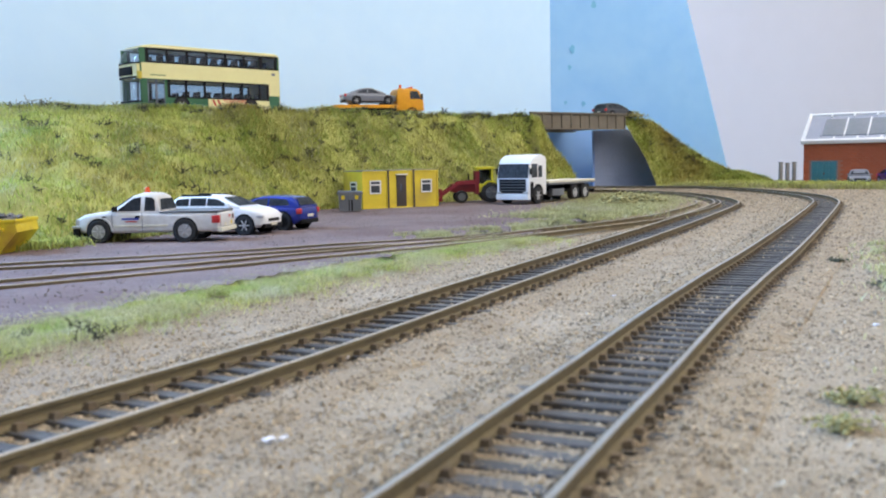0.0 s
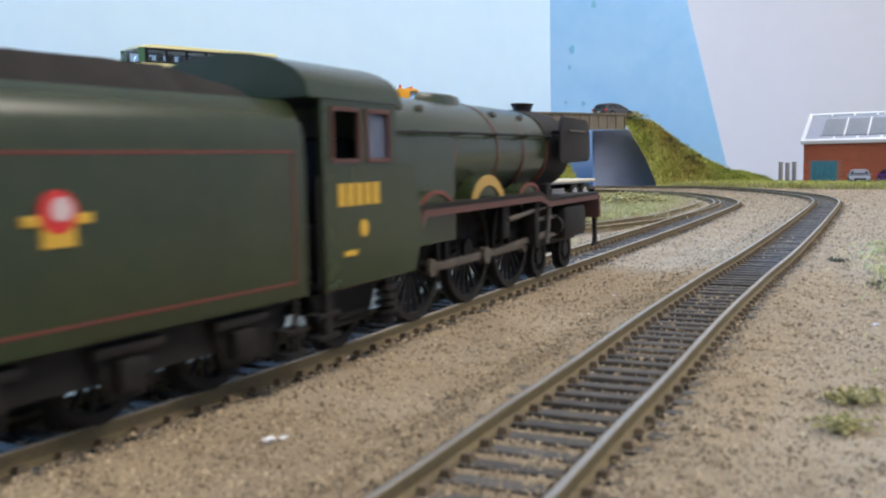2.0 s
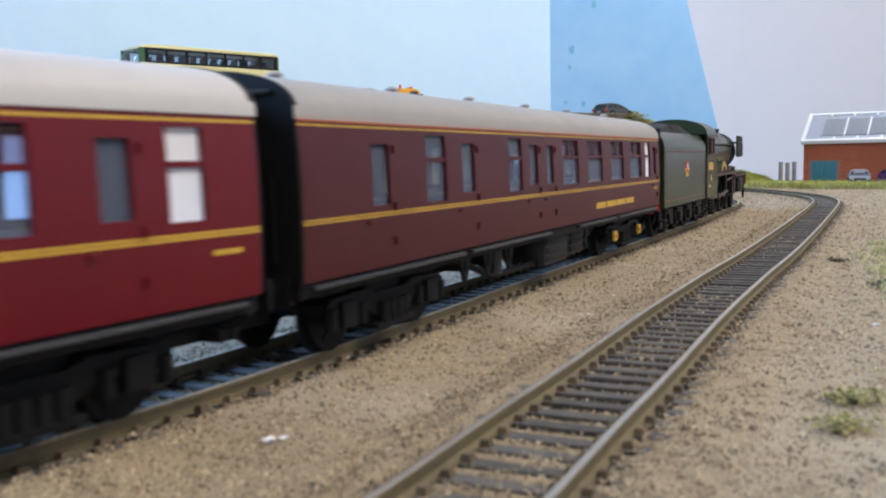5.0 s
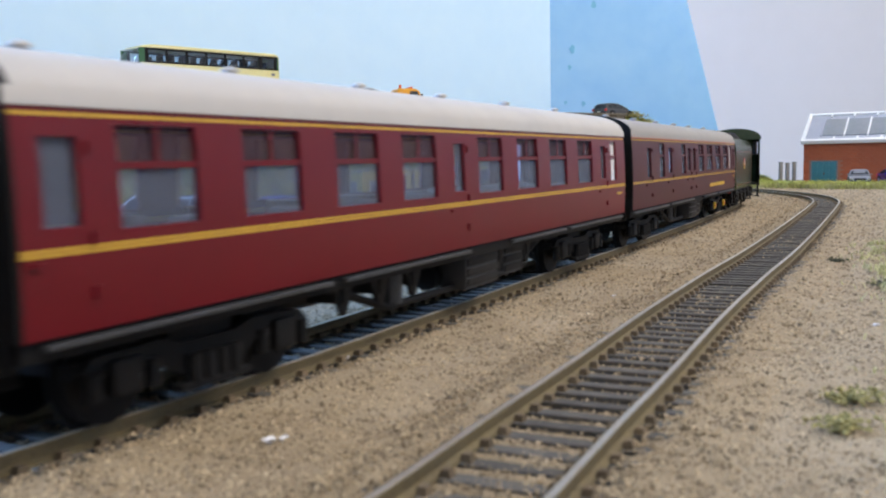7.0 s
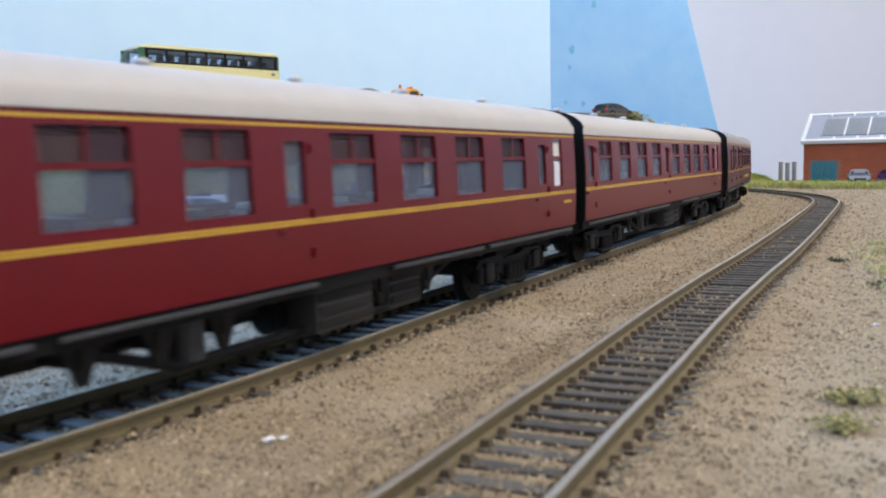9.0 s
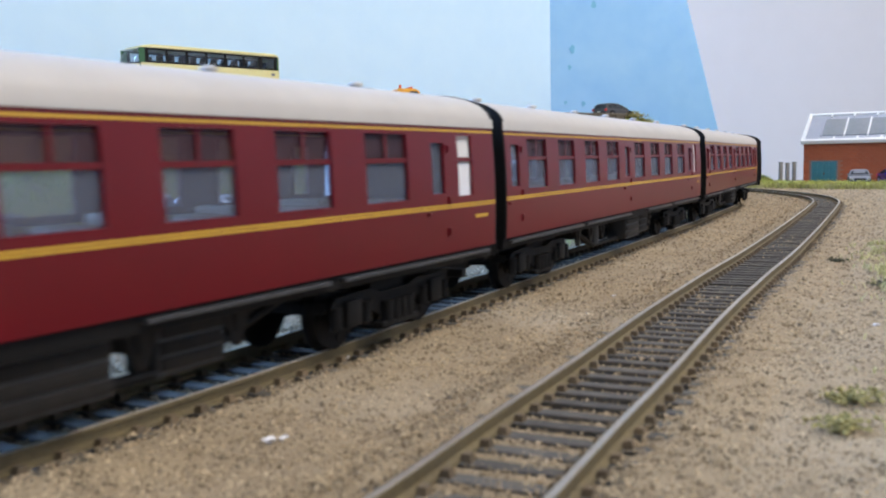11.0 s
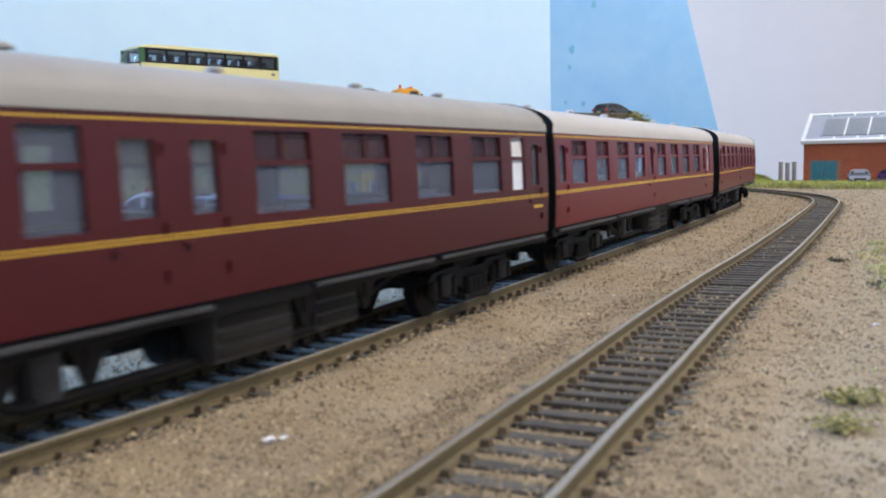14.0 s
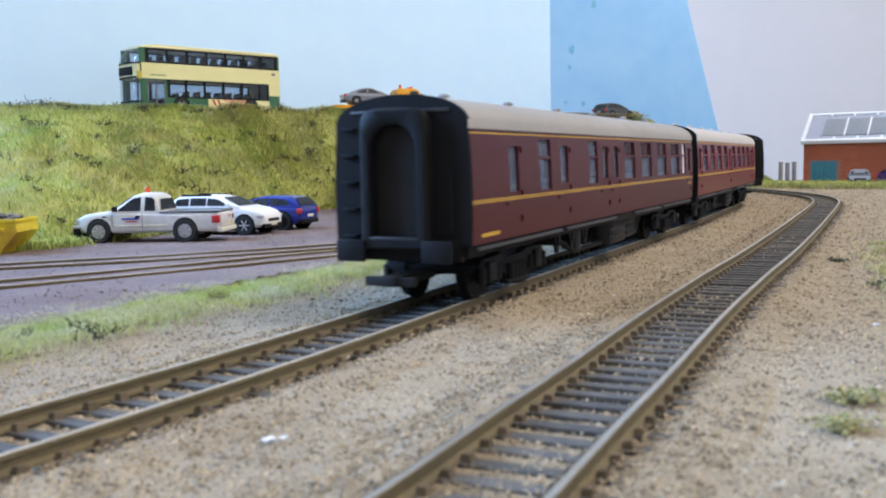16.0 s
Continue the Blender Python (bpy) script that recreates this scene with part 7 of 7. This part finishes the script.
strip("near_verge_green", [(70, 95), (95, 142), (128, 215), (160, 300)], 12, 3500, 2.8, M["grass"], "thin green grass at the layout edge", -3, 41, 1.5, 0.45, 9, 0.15)


def twig_mesh(name, seed, n, spread, height, thick):
    rng = random.Random(seed)
    bm = B()
    for _ in range(n):
        p = Vector((rng.gauss(0, spread), rng.gauss(0, spread), 0))
        d = Vector((rng.gauss(0, 0.7), rng.gauss(0, 0.7), 0.8)).normalized()
        ln = height * rng.uniform(0.5, 1.1)
        for k in range(3):
            q = p + d * ln / 3
            cyl(bm, p, q, thick * (1 - 0.25 * k), 5, thick * (0.75 - 0.25 * k))
            if rng.random() < 0.8:
                e = (d + Vector((rng.gauss(0, 0.8), rng.gauss(0, 0.8), rng.gauss(0, 0.5)))).normalized()
                cyl(bm, q, q + e * ln * 0.3, thick * 0.7, 4, thick * 0.3)
            d = (d + Vector((rng.gauss(0, 0.5), rng.gauss(0, 0.5), rng.gauss(0, 0.3)))).normalized()
            p = q
    return mesh_of(name, bm, False)


TWIGS = [twig_mesh("weed", k, 9, 1.9, 4.4, 0.3) for k in range(4)]
rnd = random.Random(77)
for k in range(230):
    u, v = rnd.uniform(0.13, 1.0), rnd.uniform(0.05, 1.0) if k % 3 else rnd.uniform(0.94, 1.0)
    q = bank_point(u, v)
    s = rnd.uniform(0.7, 1.5)
    ob = link("dry_weed", TWIGS[k % 4], M["twig"], None, m=P(q[0], q[1], q[2] + 1.0, rnd.uniform(0, 360), rnd.uniform(-35, 25)) @ Matrix.Scale(s, 4))
    tagged(ob, "dark brittle weed on the grassy bank", "weed", "weeds on the bank")
for k in range(40):
    q = wing_point(rnd.uniform(0, 0.9), rnd.uniform(0.3, 1.0))
    tagged(link("dry_weed", TWIGS[k % 4], M["twig"], None, m=P(q[0], q[1], q[2] + 1, rnd.uniform(0, 360)) @ Matrix.Scale(rnd.uniform(0.9, 1.6), 4)), "dark brittle weed on the grassy bank", "weed", "weeds on the bank")
for x, y, s in ((-86, 212, 0.5), (-80, 206, 0.55), (-75, 196, 0.6), (-74, 203, 0.55), (-92, 200, 0.45), (-112, 190, 0.4), (-88, 180, 0.4), (30, 452, 0.7), (60, 500, 0.8), (84, 548, 0.8), (20, 446, 0.6)):
    tagged(link("dry_weed", TWIGS[int(x) % 4], M["twig"], None, m=P(x, y, -1.4, rnd.uniform(0, 360)) @ Matrix.Scale(s * 1.15, 4)), "dark brittle weed in the pale verge grass", "weed", "weeds by the track")


def lichen(place, scale, label, mat, n=160):
    rng = np.random.default_rng(int(scale * 10))
    v = rng.normal(0, 1, (n, 3)) * np.array([1, 0.8, 0.35])
    v = np.abs(v * [1, 1, 1]) * np.sign(rng.normal(0, 1, (n, 3))) * np.array([1, 1, 0]) + np.abs(v) * np.array([0, 0, 1])
    ob = grains("lichen_clump", v * scale, rng.uniform(0.12, 0.3, n) * scale, mat, None, label)
    ob.matrix_basis = place
    return tagged(ob, category="lichen")


lichen(P(150, 720, -1), 9.0, "pale grey-green lichen clump on the mound", M["moss"], 500)
lichen(P(132, 700, -1), 7.0, "pale grey-green lichen clump on the mound", M["moss"], 400)
lichen(P(139, 325, -3), 1.6, "small dark lichen clump on the ballast", M["twig"])
lichen(P(55, 126, -3), 2.0, "grey-green lichen clump at the layout edge", M["moss"])
lichen(P(63, 140, -3), 2.2, "grey-green lichen clump at the layout edge", M["moss"])
lichen(P(126, 262, -3), 2.0, "small dark lichen clump on the ballast", M["twig"])
lichen(P(252, 1222, 87), 7.0, "bushy grey-green lichen on the bank top", M["moss"], 200)
for k, (x, y, s) in enumerate(((-24.5, 124, 1.3), (-22.6, 124.6, 0.9), (-36, 186, 1.0), (30, 333, 1.3), (33, 335, 1.0), (-19, 177, 0.8), (96, 420, 1.2), (60, 238, 0.5), (94, 200, 0.8), (46, 250, 0.5))):
    tagged(grains("white_chip", np.array([(0.0, 0.0, 0.0), (0.7, 0.2, 0.0)]), np.array([0.8, 0.5]) * s, M["stone_white"], None, "small white chip lying on the ballast"), category="stone", kind="stuff").matrix_basis = P(x, y, -2.4, k * 40)


# ---- what moves ----
TIMES = [0, 0.5, 1, 1.5, 2, 3, 4, 5.5, 7, 9, 11, 12.5, 14.5, 15.5, 16]
WAY = [-348, -283, -215, -147, -77, 53, 175.5, 336, 495, 703, 906, 1058, 1263, 1366.5, 1420]
ORIGIN = LEFT.near(-54, 132)


def smooth_way():
    t, y = np.array(TIMES, float), np.array(WAY, float)
    m = np.gradient(y, t)

    def f(x):
        i = int(np.clip(np.searchsorted(t, x) - 1, 0, len(t) - 2))
        h = t[i + 1] - t[i]
        u = (x - t[i]) / h
        return ((1 + 2 * u) * (1 - u) ** 2) * y[i] + u * (1 - u) ** 2 * h * m[i] + u * u * (3 - 2 * u) * y[i + 1] + u * u * (u - 1) * h * m[i + 1]
    return f


way = smooth_way()


def vehicle_pose(s, wheelbase):
    """Stands a vehicle on the left track by its two pivots."""
    a, b = LEFT.at(s - wheelbase / 2), LEFT.at(s + wheelbase / 2)
    c, d = (a + b) / 2, b - a
    return P(c[0], c[1], 0, math.degrees(math.atan2(d[1], d[0]))), math.degrees(math.atan2(d[1], d[0]))


def heading(s):
    d = LEFT.along(s, 10)
    return math.degrees(math.atan2(d[1], d[0]))


def motions():
    coarse = [k * 0.4 for k in range(41)]
    fine = [k / 15 for k in range(241)]
    centres = {}
    for i, co in enumerate(COACHES):
        centres[co] = (-126.0 - 267.0 * i + (0.0, 2.3, 1.5, 0.0, 0.6)[i], 176.0)
    centres[TENDER] = (62.5, 62.0)
    centres[LOCO] = (196.0, 90.0)
    for ob, (off, wb) in centres.items():
        walk(ob, [(t, vehicle_pose(ORIGIN + way(t) + off, wb)[0]) for t in coarse])
    for bg, owner, x in BOGIES:
        off, wb = centres[owner]
        rows = []
        for t in coarse:
            s = ORIGIN + way(t) + off
            rows.append((t, P(x, 0, 0, (heading(s + x) - vehicle_pose(s, wb)[1] + 180) % 360 - 180)))
        walk(bg, rows)
    for w, x, z, r in WHEELS:
        walk(w, [(t, P(x, 0, z, 0, 0, math.degrees(way(t) / r))) for t in fine])
    for rod, x, z, crank, r, y, tilt in RODS:
        rows = []
        for t in fine:
            a = -way(t) / r + y
            px, pz = crank * math.cos(a), crank * math.sin(a)
            rows.append((t, P(x + px, 0, z + pz, 0, 0, math.degrees(math.atan2(pz, tilt)) if tilt else 0)))
        walk(rod, rows)


motions()
